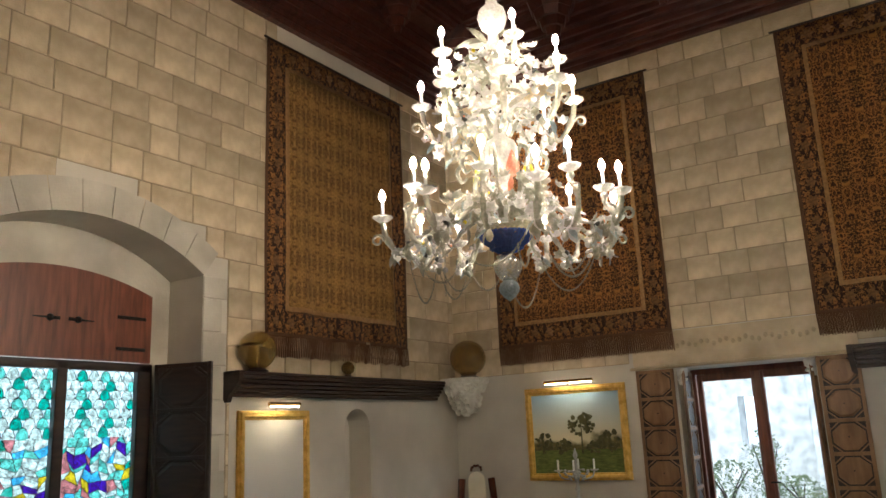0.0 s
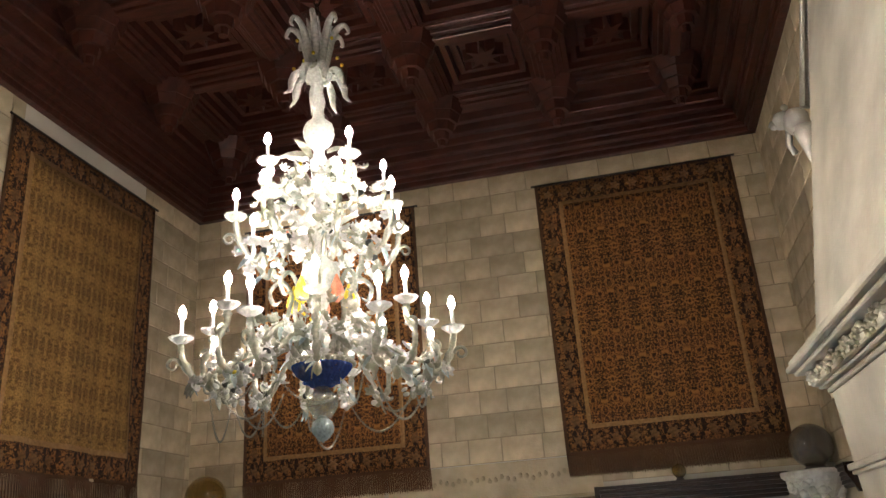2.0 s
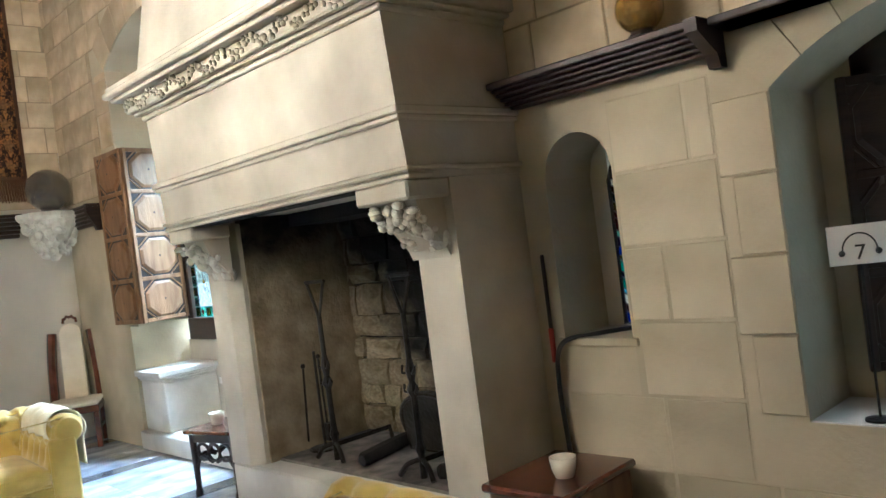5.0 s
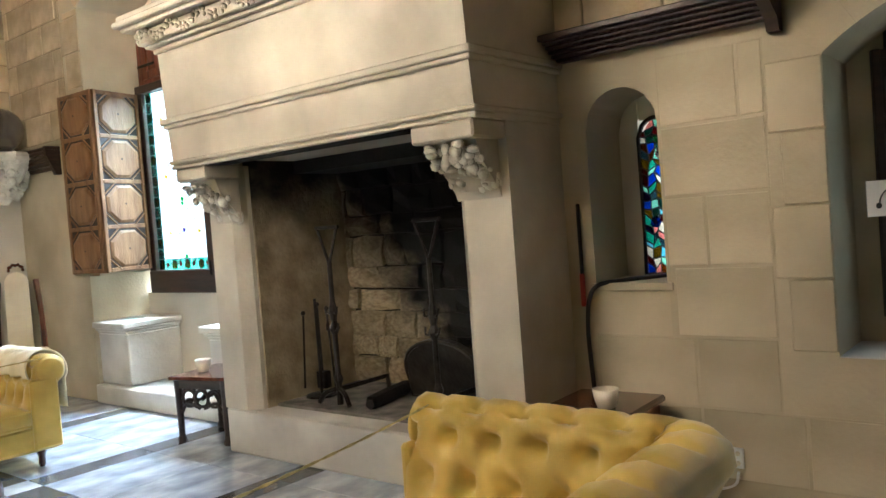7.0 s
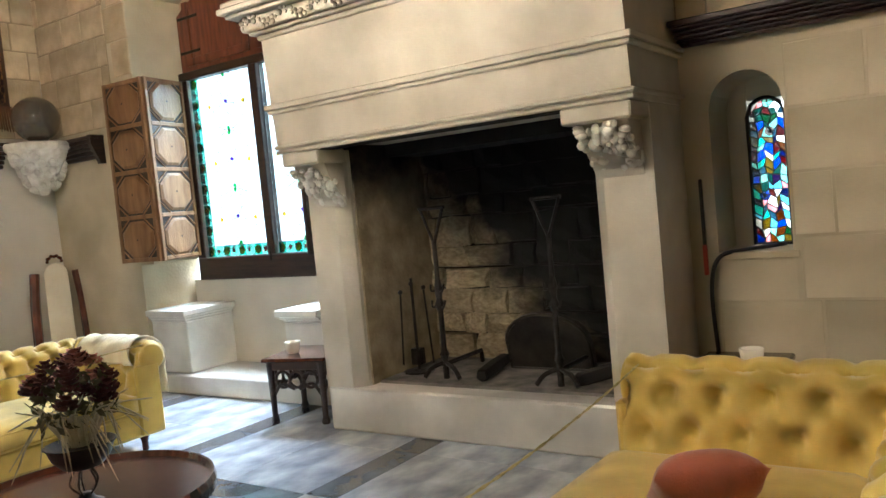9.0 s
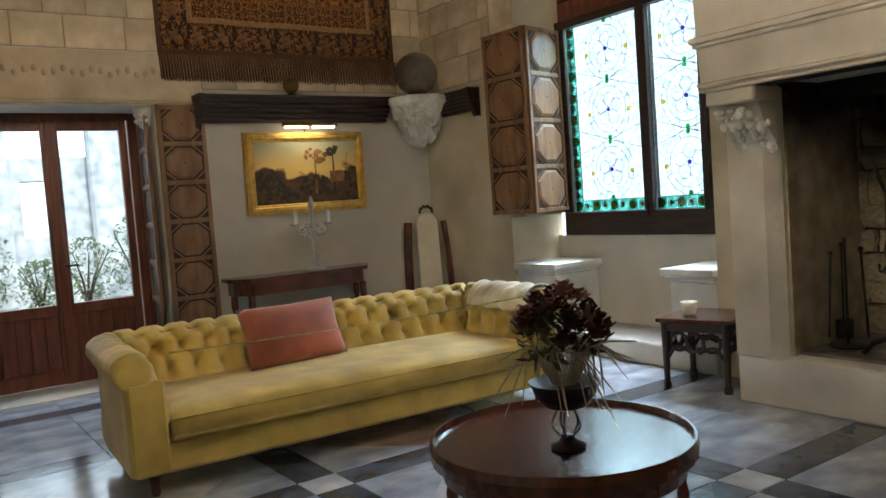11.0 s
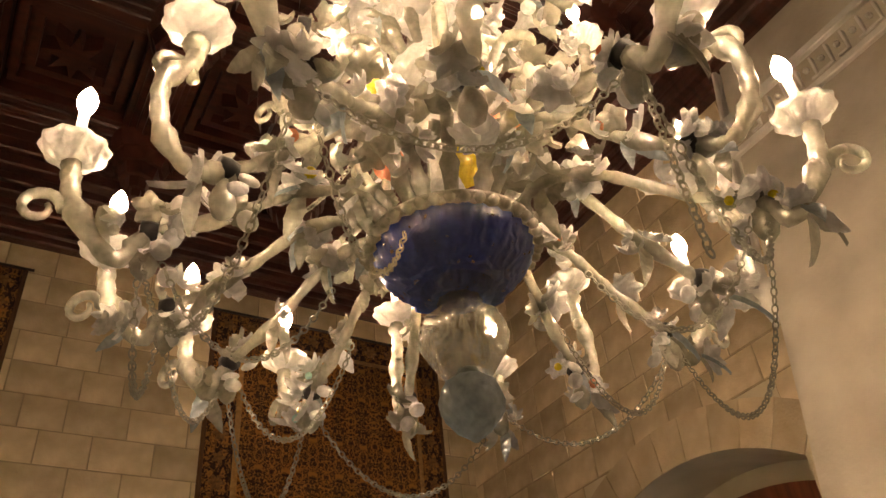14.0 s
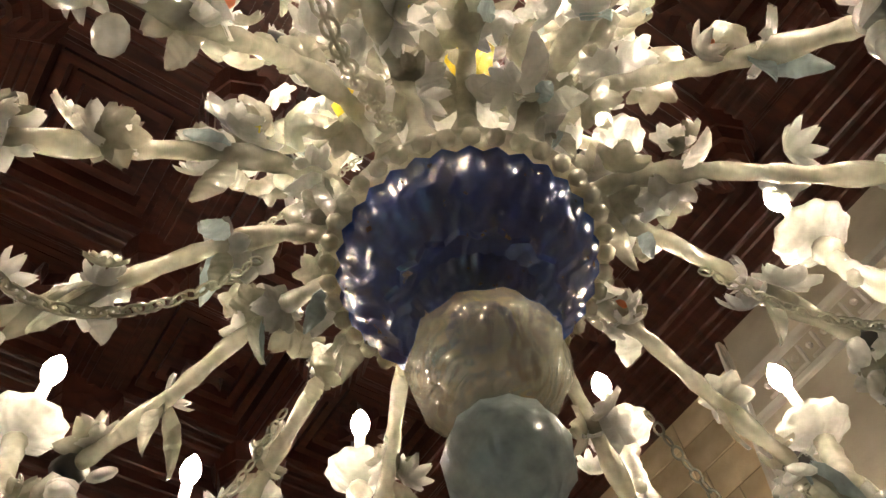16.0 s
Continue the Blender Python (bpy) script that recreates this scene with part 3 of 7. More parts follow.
octagon_leaf("door_shutter", 0.42, 2.19, 7, M["shutter"], M["shutter"], pose(-3.29, 7.965, 0.02), "brown wooden octagon-panelled shutter, open flat beside the garden door", "door shutters")
octagon_leaf("door_shutter", 0.385, 2.19, 7, M["shutter"], M["shutter"], pose(-1.435, 7.965, 0.02), "brown wooden octagon-panelled shutter, open flat beside the garden door", "door shutters")
octagon_leaf("door_shutter", 0.40, 2.15, 7, M["shutter"], M["shutter"], pose(-1.50, 8.03, 0.03, 0, 0, 84), "brown wooden folding shutter folded into the door reveal", "door shutters")
octagon_leaf("door_shutter", 0.40, 2.15, 7, M["shutter"], M["shutter"], pose(-2.83, 8.43, 0.03, 0, 0, -84), "brown wooden folding shutter folded into the door reveal", "door shutters")

# ---------------- outside the door and the windows ----------------
M["gravel"] = mk("gravel", (0.42, 0.41, 0.38), (0.62, 0.60, 0.56), 8, 0.95, 0.4, 60)
M["leaf"] = mk("leaf", (0.09, 0.12, 0.06), (0.20, 0.25, 0.13), 6, 0.6, 0.3, 60)
M["ruin"] = mk("ruin_stone", (0.40, 0.41, 0.41), (0.80, 0.80, 0.79), 5, 0.95, 0.5, 20)
tagged(link("ground", boxm(-60, 60, 8.6, 120, -0.5, -0.06), M["gravel"]), "pale gravel terrace and garden ground", "ground", kind="structure")
tagged(link("ground", boxm(XR + 0.9, 60, -60, 8.6, -2.5, -2.4), M["gravel"]), "pale ground far below the side windows", "ground", kind="structure")
tagged(link("backdrop", boxm(-16, 12, 30, 30.1, -1, 16), M["daylight"]), "bright overcast sky", "backdrop", kind="structure")
tagged(link("backdrop", boxm(9, 9.1, -8, 20, -3, 14), M["daylight_east"]), "bright overcast sky", "backdrop", kind="structure")
tagged(link("backdrop", boxm(-11.1, -11, -6, 12, -3, 12), M["daylight_east"]), "bright overcast sky", "backdrop", kind="structure")
ruin = thing("garden_wall", "grey ruined stone garden wall with piers and openings", "wall", pose(-2.2, 17, -0.06))
rw = wall("wall_body", "y", 0, 0.6, -6, 7, 0, 2.6, [(-2.3, -1.7, 1.2, 2.2, 0.0), (0.9, 1.5, 1.2, 2.2, 0.0), (3.1, 3.9, 0.9, 2.2, 0.0)], M["ruin"], "grey stone")
for key in ("category", "kind", "label"):
    del rw[key]
rw.parent = ruin
for x in (-3.4, -0.6, 0.4, 2.3, 4.6):
    part("pier", boxm(x - 0.3, x + 0.3, -0.25, 0.0, 0, 3.0 + 0.3 * math.sin(x * 3), 0.04), M["ruin"], ruin)


def shrub(at, r, h, n, seed, label):
    """A garden shrub: forked stems and a loose crown of small leaves."""
    g = random.Random(seed)
    t = thing("shrub", label, "shrub", at, "garden shrubs")
    bm = bmesh.new()
    for k in range(6):
        a = g.uniform(0, 6.28)
        tube(bm, [(0, 0, 0), (0.2 * r * math.cos(a), 0.2 * r * math.sin(a), h * 0.4), (0.6 * r * math.cos(a), 0.6 * r * math.sin(a), h * 0.85)], [0.03, 0.02, 0.006], 5)
    part("stem", bm, M["darkwood"], t)
    bm = bmesh.new()
    for k in range(n):
        a, u = g.uniform(0, 6.28), g.random()
        d = r * (0.35 + 0.65 * math.sqrt(g.random())) * math.sin(math.pi * (0.15 + 0.75 * u)) * (0.75 + 0.25 * math.sin(3 * a + seed) + 0.2 * math.sin(7 * a + 9 * u))
        c = Vector((d * math.cos(a), d * math.sin(a), h * (0.1 + 0.95 * u)))
        e = Euler((g.uniform(-1, 1), g.uniform(-1, 1), g.uniform(0, 6))).to_matrix()
        L = g.uniform(0.03, 0.06)
        bm.faces.new([bm.verts.new(c + e @ Vector(p)) for p in ((-L, 0, 0), (0, -L * 0.4, 0.01), (L, 0, -0.01), (0, L * 0.4, 0.01))])
    tagged(part("crown", bm, M["leaf"], t, "loose green leaves"), kind="stuff")


for k, (x, y, r, h) in enumerate(((-1.3, 15.8, 0.5, 0.8), (-3.3, 16.1, 0.6, 0.6), (-2.6, 15.9, 0.4, 0.45), (-0.6, 15.8, 0.7, 1.1), (-4.6, 15.9, 0.7, 0.9), (-2.0, 16.2, 0.5, 1.3), (-3.9, 16.2, 0.45, 1.5), (0.3, 16.0, 0.6, 1.4))):
    shrub(pose(x, y, -0.06), r, h, 500, 60 + k, "loose green garden shrub on the pale terrace")
# carved capitals under the ends of the door lintel
for x, d in ((-2.85, 1), (-1.48, -1)):
    cp = thing("door_capital", "small pale carved stone capital at the top of the door reveal", "capital", pose(x, 8.10, 2.03), "door capitals", kind="structure")
    bm = bmesh.new()
    lathe(bm, [(0.02, 0.0), (0.05, 0.03), (0.06, 0.08), (0.085, 0.13), (0.09, 0.178)], 12, (d * 0.01, 0, 0))
    g = random.Random(8)
    for k in range(16):
        a = 2 * math.pi * k / 8
        ball(bm, (d * 0.01 + 0.066 * math.cos(a), 0.066 * math.sin(a), 0.06 + 0.05 * (k // 8)), 0.018, 6)
    part("carving", bm, M["palestone"], cp, smooth=True)

# ---------------- fireplace ----------------
FY0, FY1 = 2.0, 4.25


def sooty():
    """Rough hearth stone, blackened by smoke in a tall plume."""
    m = mk("sooty_stone", (0.19, 0.15, 0.09), (0.36, 0.30, 0.20), 7.0, 0.95, 0.7, 30, vary=0.2)
    n, l = m.node_tree.nodes, m.node_tree.links
    b = n["Principled BSDF"]
    base = b.inputs["Base Color"].links[0].from_socket
    g = n.new("ShaderNodeNewGeometry")
    s = n.new("ShaderNodeSeparateXYZ")
    l.new(g.outputs["Position"], s.inputs[0])
    nz = n.new("ShaderNodeTexNoise")
    nz.inputs["Scale"].default_value, nz.inputs["Detail"].default_value = 4, 6
    l.new(g.outputs["Position"], nz.inputs["Vector"])
    a = n.new("ShaderNodeMath")
    a.operation = "MULTIPLY_ADD"
    a.inputs[1].default_value = 1.1
    l.new(s.outputs["Z"], a.inputs[0])
    a2 = n.new("ShaderNodeMath")
    a2.operation = "MULTIPLY_ADD"
    a2.inputs[1].default_value, a2.inputs[2].default_value = -1.25, 3.05
    l.new(s.outputs["Y"], a2.inputs[0])
    l.new(a2.outputs[0], a.inputs[2])
    a3 = n.new("ShaderNodeMath")
    a3.operation = "ADD"
    l.new(a.outputs[0], a3.inputs[0])
    l.new(nz.outputs["Fac"], a3.inputs[1])
    r = n.new("ShaderNodeMapRange")
    r.inputs["From Min"].default_value, r.inputs["From Max"].default_value = -0.05, 0.55
    l.new(a3.outputs[0], r.inputs["Value"])
    mx = n.new("ShaderNodeMix")
    mx.data_type = "RGBA"
    l.new(r.outputs["Result"], mx.inputs["Factor"])
    l.new(base, mx.inputs["A"])
    mx.inputs["B"].default_value = (0.007, 0.007, 0.006, 1)
    l.new(mx.outputs["Result"], b.inputs["Base Color"])
    return m


M["sooty"] = sooty()
fire = thing("fireplace", "monumental pale limestone fireplace with tall hood and carved corbels", "fireplace", Matrix(), kind="")
part("hearth", boxm(0.70, 1.62, 1.90, 4.27, 0.0, 0.28, 0.012), M["palestone"], fire, "pale stone raised hearth")
part("hearth_bed", boxm(0.86, 1.60, 2.33, 3.96, 0.279, 0.297), M["ash"], fire, "ash-covered hearth bed")
rng = random.Random(5)


def jamb(y0, y1, inner):
    c = 0.07
    if inner > 0:
        poly = [(0.70, y0), (0.70, y1 - c), (0.70 + c, y1), (1.165, y1), (1.165, y0)]
    else:
        poly = [(0.70, y1), (0.70, y0 + c), (0.70 + c, y0), (1.165, y0), (1.165, y1)]
    return prism(bmesh.new(), poly, "z", 0.281, 1.77)


part("jamb", jamb(2.01, 2.34, 1), M["limestone"], fire)
part("jamb", jamb(3.98, 4.27, -1), M["limestone"], fire)
for ya, yb, out in ((2.02, 2.34, 1), (3.93, 4.22, -1)):
    cap = part("capital", boxm(0.452, 0.698, ya - 0.01, yb + 0.02 * (out > 0), 1.69, 1.772, 0.01), M["limestone"], fire)
    bm = bmesh.new()
    cy = (ya + yb) / 2
    for k in range(90):
        t = rng.random()
        x = 0.51 + 0.24 * t
        ball(bm, (x - 0.02 + rng.uniform(-0.02, 0.02), cy + rng.uniform(-0.12, 0.12), 1.655 - 0.19 * t + rng.uniform(-0.025, 0.025)), rng.uniform(0.014, 0.034), 7, rng.uniform(0.5, 1.5))
    part("carved_leaves", bm, M["carved"], cap, "carved stone leaves and fruit", smooth=True)
    prof = [(0.53, 1.69), (0.56, 1.61), (0.61, 1.55), (0.68, 1.47), (0.698, 1.43), (0.698, 1.69)]
    part("corbel", prism(bmesh.new(), prof, "y", cy - 0.125, cy + 0.125), M["limestone"], fire)

# lintel and frieze, hollow behind
bm = bmesh.new()
prism(bm, [(0.465, 1.775), (0.445, 2.02), (0.42, 2.475), (0.60, 2.475), (0.60, 1.775)], "y", FY0, FY1)
part("frieze", bm, M["limestone"], fire)
for ya, yb in ((FY0, FY0 + 0.22), (FY1 - 0.22, FY1)):
    part("side_slab", boxm(0.602, 1.165, ya + 0.004, yb - 0.004, 1.772, 2.47), M["limestone"], fire)
for z0, z1, d in ((1.772, 1.795, 0.012), (1.802, 1.824, 0.02), (2.012, 2.036, 0.022), (2.036, 2.07, 0.035)):
    x0 = 0.466 - (z0 - 1.775) * 0.075
    bm = boxm(x0 - d, 1.166, FY0 - d, FY1 + d, z0, z1, 0.006) if z0 > 1.78 else boxm(x0 - d, 0.60, FY0 - d, FY1 + d, z0, z1, 0.006)
    part("string_course", bm, M["limestone"], fire)
for z0, z1, d in ((2.455, 2.485, 0.02), (2.485, 2.505, 0.055), (2.505, 2.585, 0.085), (2.585, 2.61, 0.15), (2.61, 2.645, 0.185), (2.645, 2.68, 0.165)):
    part("cornice_moulding", boxm(0.42 - d, 1.166, FY0 - d, FY1 + d * 0.9, z0, z1, 0.008), M["limestone"], fire)
bm = bmesh.new()
for k in range(64):
    y = FY0 - 0.06 + k * (FY1 - FY0 + 0.12) / 63
    for q in range(2):
        ball(bm, (0.330 + rng.uniform(-0.012, 0.004), y + rng.uniform(-0.012, 0.012), 2.530 + 0.025 * math.sin(k * 0.85) + q * 0.028), rng.uniform(0.010, 0.019), 6)
tagged(part("leaf_scroll", bm, M["limestone"], fire, "carved leaf scroll along the cornice", smooth=True), kind="stuff")

ZT = ZC + 0.05


def hood_x(z):
    return 0.385 + 0.195 * (z - 2.68)


bm = bmesh.new()
rows = []
for z in (2.68, 3.3, 4.0, 4.8, ZT):
    x, y0, y1 = hood_x(z), 2.02 + 0.115 * (z - 2.68), 4.24 - 0.02 * (z - 2.68)
    rows.append([(x, y0, z), (x, y1, z), (1.165, y1, z), (1.165, y0, z)])
grid(bm, rows, closed_v=True)
bmesh.ops.holes_fill(bm, edges=bm.edges)
part("hood", bm, M["limestone"], fire)
bm = bmesh.new()
for z, h, d in ((5.10, 0.05, 0.035), (5.42, 0.06, 0.04)):
    x, y0, y1 = hood_x(z), 2.02 + 0.115 * (z - 2.68), 4.24 - 0.02 * (z - 2.68)
    box(bm, x - d, 1.16, y0 - d, y1 + d, z, z + h, 0.008)
part("hood_moulding", bm, M["palestone"], fire)
x = hood_x(5.26)
for k in range(14):
    bm = bmesh.new()
    y = 2.55 + k * 0.11
    box(bm, x - 0.025, x + 0.03, y, y + 0.05 + 0.03 * (k % 3), 5.2, 5.22, 0.004)
    box(bm, x - 0.025, x + 0.03, y, y + 0.018, 5.2, 5.36, 0.004)
    ball(bm, (x - 0.01, y + 0.06, 5.30), 0.022, 6)
    part("carved_letter", bm, M["palestone"], fire, "pale carved sign high on the hood")
# creature corbel and slender shaft on the hood's edge
bm = bmesh.new()
ball(bm, (0.60, 4.27, 4.16), 0.085, 10, 1.1)
ball(bm, (0.53, 4.31, 4.20), 0.065, 9)
ball(bm, (0.48, 4.33, 4.185), 0.035, 8)
ball(bm, (0.55, 4.36, 4.26), 0.024, 6)
ball(bm, (0.55, 4.27, 4.27), 0.024, 6)
lathe(bm, [(0.012, -0.02), (0.035, 0.06), (0.06, 0.16), (0.085, 0.24)], 10, (0.64, 4.26, 3.86))
tube(bm, [(0.56, 4.33, 4.14), (0.55, 4.37, 4.05), (0.57, 4.35, 3.98)], 0.022, 7)
part("beast_corbel", bm, M["palestone"], fire, "small carved stone beast corbel", smooth=True)
bm = bmesh.new()
for k in range(3):
    tube(bm, [(0.66 + 0.03 * k, 4.27 + 0.012 * (k % 2), 4.25), (hood_x(ZT) + 0.03 * k, 4.22, ZT)], 0.022, 8)
part("edge_shaft", bm, M["palestone"], fire)

# firebox
part("firebox_side", boxm(0.80, 1.62, 2.18, 2.312, 0.281, 2.3), M["sooty"], fire)
part("firebox_side", boxm(0.80, 1.62, 3.968, 4.10, 0.281, 2.3), M["sooty"], fire)
part("firebox_back", boxm(1.60, 1.74, 2.2, 4.1, 0.0, 2.7), M["soot"], fire)
part("smoke_throat", boxm(0.61, 1.165, FY0 + 0.23, FY1 - 0.23, 2.34, 2.36), M["soot"], fire)
part("lintel_soffit", boxm(0.478, 0.60, 2.37, 3.92, 1.766, 1.774), M["soot"], fire, "smoke-blackened underside of the lintel")
part("smoke_lining", boxm(0.602, 0.615, 2.17, 4.02, 1.78, 2.34), M["soot"], fire)
part("smoke_lining", boxm(1.148, 1.166, 2.16, 4.04, 1.72, 2.335), M["soot"], fire)
part("smoke_lining", boxm(1.167, 1.60, 2.313, 3.967, 1.722, 1.738), M["soot"], fire)
protos = []
for k in range(5):
    bm = boxm(-0.5, 0.5, -0.5, 0.5, -0.5, 0.5)
    bmesh.ops.subdivide_edges(bm, edges=bm.edges, cuts=1, use_grid_fill=True)
    for v in bm.verts:
        if max(abs(v.co.y), abs(v.co.z)) > 0.4:
            v.co.x *= 0.55
        v.co += Vector([rng.uniform(-0.07, 0.07) for _ in range(3)])
    me = bpy.data.meshes.new("hearth_stone")
    bm.to_mesh(me)
    bm.free()
    me.materials.append(M["sooty"])
    protos.append(me)
z = 0.29
while z < 2.1:
    h = rng.uniform(0.13, 0.21)
    y = 2.30
    while y < 3.98:
        w = rng.uniform(0.16, 0.36)
        ob = new("hearth_stone", protos[rng.randrange(5)])
        ob.matrix_world = Matrix.Translation((1.59, y + w / 2, z + h / 2)) @ Matrix.Diagonal((0.10 + 0.05 * rng.random(), w - 0.012, h - 0.012, 1))
        ob.parent = fire
        y += w
    z += h

# ---------------- fireside window with seats ----------------


def arched_poly(lo, hi, bottom, spring, rise, n=14):
    return [(lo, bottom), (hi, bottom)] + [(hi + (lo - hi) * k / n, arch(hi + (lo - hi) * k / n, lo, hi, spring, rise)) for k in range(n + 1)]


def ring(bm, axis, lo, hi, spring, rise, wide, a0, a1, n=9, gap=0.006):
    """Voussoirs round a segmental arch, each a separate wedge."""
    h = (hi - lo) / 2
    rad = (h * h + rise * rise) / (2 * rise)
    c, zc = (lo + hi) / 2, spring + rise - rad
    a = math.asin(h / rad)
    out = []
    for k in range(n):
        t0, t1 = -a + 2 * a * k / n + gap / rad / 2, -a + 2 * a * (k + 1) / n - gap / rad / 2
        out.append([(c + r * math.sin(t), zc + r * math.cos(t)) for r, t in ((rad, t0), (rad, (t0 + t1) / 2), (rad, t1), (rad + wide, t1), (rad + wide, (t0 + t1) / 2), (rad + wide, t0))])
    return out


def surround(name, axis_x, face, into, lo, hi, spring, rise, wide, bottom, jambs, material, label):
    t = thing(name, label, "window surround", Matrix(), kind="structure")
    for poly in ring(None, "x", lo, hi, spring, rise, wide, 0, 0):
        part("voussoir", prism(bmesh.new(), poly, "x", face, into), material, t)
    for sgn, y in jambs:
        z, k = bottom, 0
        while z < spring - 0.05:
            h = min(0.30, spring - z)
            w = wide * (1.0 if k % 2 else 0.78)
            y0, y1 = (y, y + w) if sgn > 0 else (y - w, y)
            part("quoin", boxm(min(face, into), max(face, into), y0, y1, z + 0.003, z + h - 0.003, 0.005), material, t)
            z += h
            k += 1
    return t


surround("window_surround", True, XR - 0.016, XR - 0.001, 4.72, 6.60, 3.38, 0.30, 0.30, 2.72, [(1, 6.60)], M["ashlar"], "dressed stone arch round the fireside window")
surround("window_surround", True, XL + 0.016, XL + 0.001, 1.83, 3.96, 3.10, 0.34, 0.27, 0.8, [(1, 3.96)], M["limestone"], "dressed pale stone arch round the figured window")
surround("window_surround", True, XR - 0.012, XR - 0.001, -0.53, 0.81, 1.89, 0.24, 0.22, 0.7, [(1, 0.81)], M["wallstone"], "dressed stone arch round the low side window")

win = thing("window_1", "stained-glass casement window in a dark wooden arched frame", "window", Matrix(), kind="structure")
GX = 1.66
bm = bmesh.new()
prism(bm, arched_poly(4.72, 6.60, 2.70, 3.26, 0.27), "x", GX + 0.03, GX + 0.07)
part("reveal_stone", prism(bmesh.new(), arched_poly(4.69, 6.63, 2.70, 3.41, 0.32), "x", GX + 0.074, GX + 0.105), M["wallstone"], win)
top = part("window_top", bm, M["doorwood"], win, "arched red-brown wooden panel over the window")
for ya, yb in ((4.85, 5.61), (5.70, 6.50)):
    bm = bmesh.new()
    for (a, b, c, d) in ((ya, ya + 0.07, 2.80, 3.40), (yb - 0.07, yb, 2.80, 3.36), (ya, yb, 2.80, 2.87)):
        box(bm, GX + 0.01, GX + 0.032, a, b, c, d, 0.004)
    part("panel_frame", bm, M["doorwood"], top)
for y, d in ((5.58, -1), (5.74, 1)):
    bm = bmesh.new()
    ball(bm, (GX + 0.005, y + d * 0.05, 3.07), 0.035, 8)
    tube(bm, [(GX + 0.006, y, 3.07), (GX + 0.006, y + d * 0.14, 3.07)], [0.012, 0.004], 6)
    part("latch", bm, M["iron"], top)
for zz in (2.92, 3.22):
    part("strap_hinge", boxm(GX, GX + 0.012, 6.30, 6.56, zz - 0.012, zz + 0.012, 0.003), M["iron"], top)
bm = bmesh.new()
box(bm, GX - 0.02, GX + 0.07, 4.70, 6.62, 2.68, 2.75, 0.006)
box(bm, GX - 0.02, GX + 0.07, 4.70, 6.62, 0.90, 1.10, 0.01)
box(bm, GX - 0.02, GX + 0.07, 4.70, 4.86, 1.10, 2.68, 0.006)
box(bm, GX - 0.02, GX + 0.07, 6.50, 6.62, 1.10, 2.68, 0.006)
box(bm, GX - 0.03, GX + 0.07, 5.61, 5.70, 1.10, 2.68, 0.006)
part("window_frame", bm, M["darkwood"], win)


def mosaic(parent, y0, y1, z0, z1, ny, nz, x, palette, jitter, seed, inside=None):
    """Irregular coloured panes between shared corners, with lead along every joint."""
    g = random.Random(seed)
    dy, dz = (y1 - y0) / ny, (z1 - z0) / nz
    pt = {}
    for i in range(ny + 1):
        for k in range(nz + 1):
            ja = jitter * (0 < i < ny)
            jb = jitter * (0 < k < nz)
            off = 0.25 * dz * (1 if i % 2 else -1) * (0 < k < nz)
            pt[i, k] = (y0 + dy * (i + ja * g.uniform(-1, 1)), z0 + dz * (k + jb * g.uniform(-1, 1)) + off)
    lead = bmesh.new()
    for i in range(ny):
        for k in range(nz):
            quad = [pt[i, k], pt[i + 1, k], pt[i + 1, k + 1], pt[i, k + 1]]
            mid = (sum(p[0] for p in quad) / 4, sum(p[1] for p in quad) / 4)
            if inside and not all(inside(*p) for p in quad):
                quad = [p if inside(*p) else (mid[0] + (p[0] - mid[0]) * 0.2, mid[1] + (p[1] - mid[1]) * 0.2) for p in quad]
                if not inside(*mid):
                    continue
            part("glass_piece", prism(bmesh.new(), quad, "x", x, x + 0.003), M[palette[g.randrange(len(palette))]], parent).visible_shadow = False
            for a, b in ((quad[0], quad[1]), (quad[0], quad[3])):
                tube(lead, [(x - 0.001, *a), (x - 0.001, *b)], 0.0032, 4)
    part("leading", lead, M["lead"], parent, "dark lead lines")


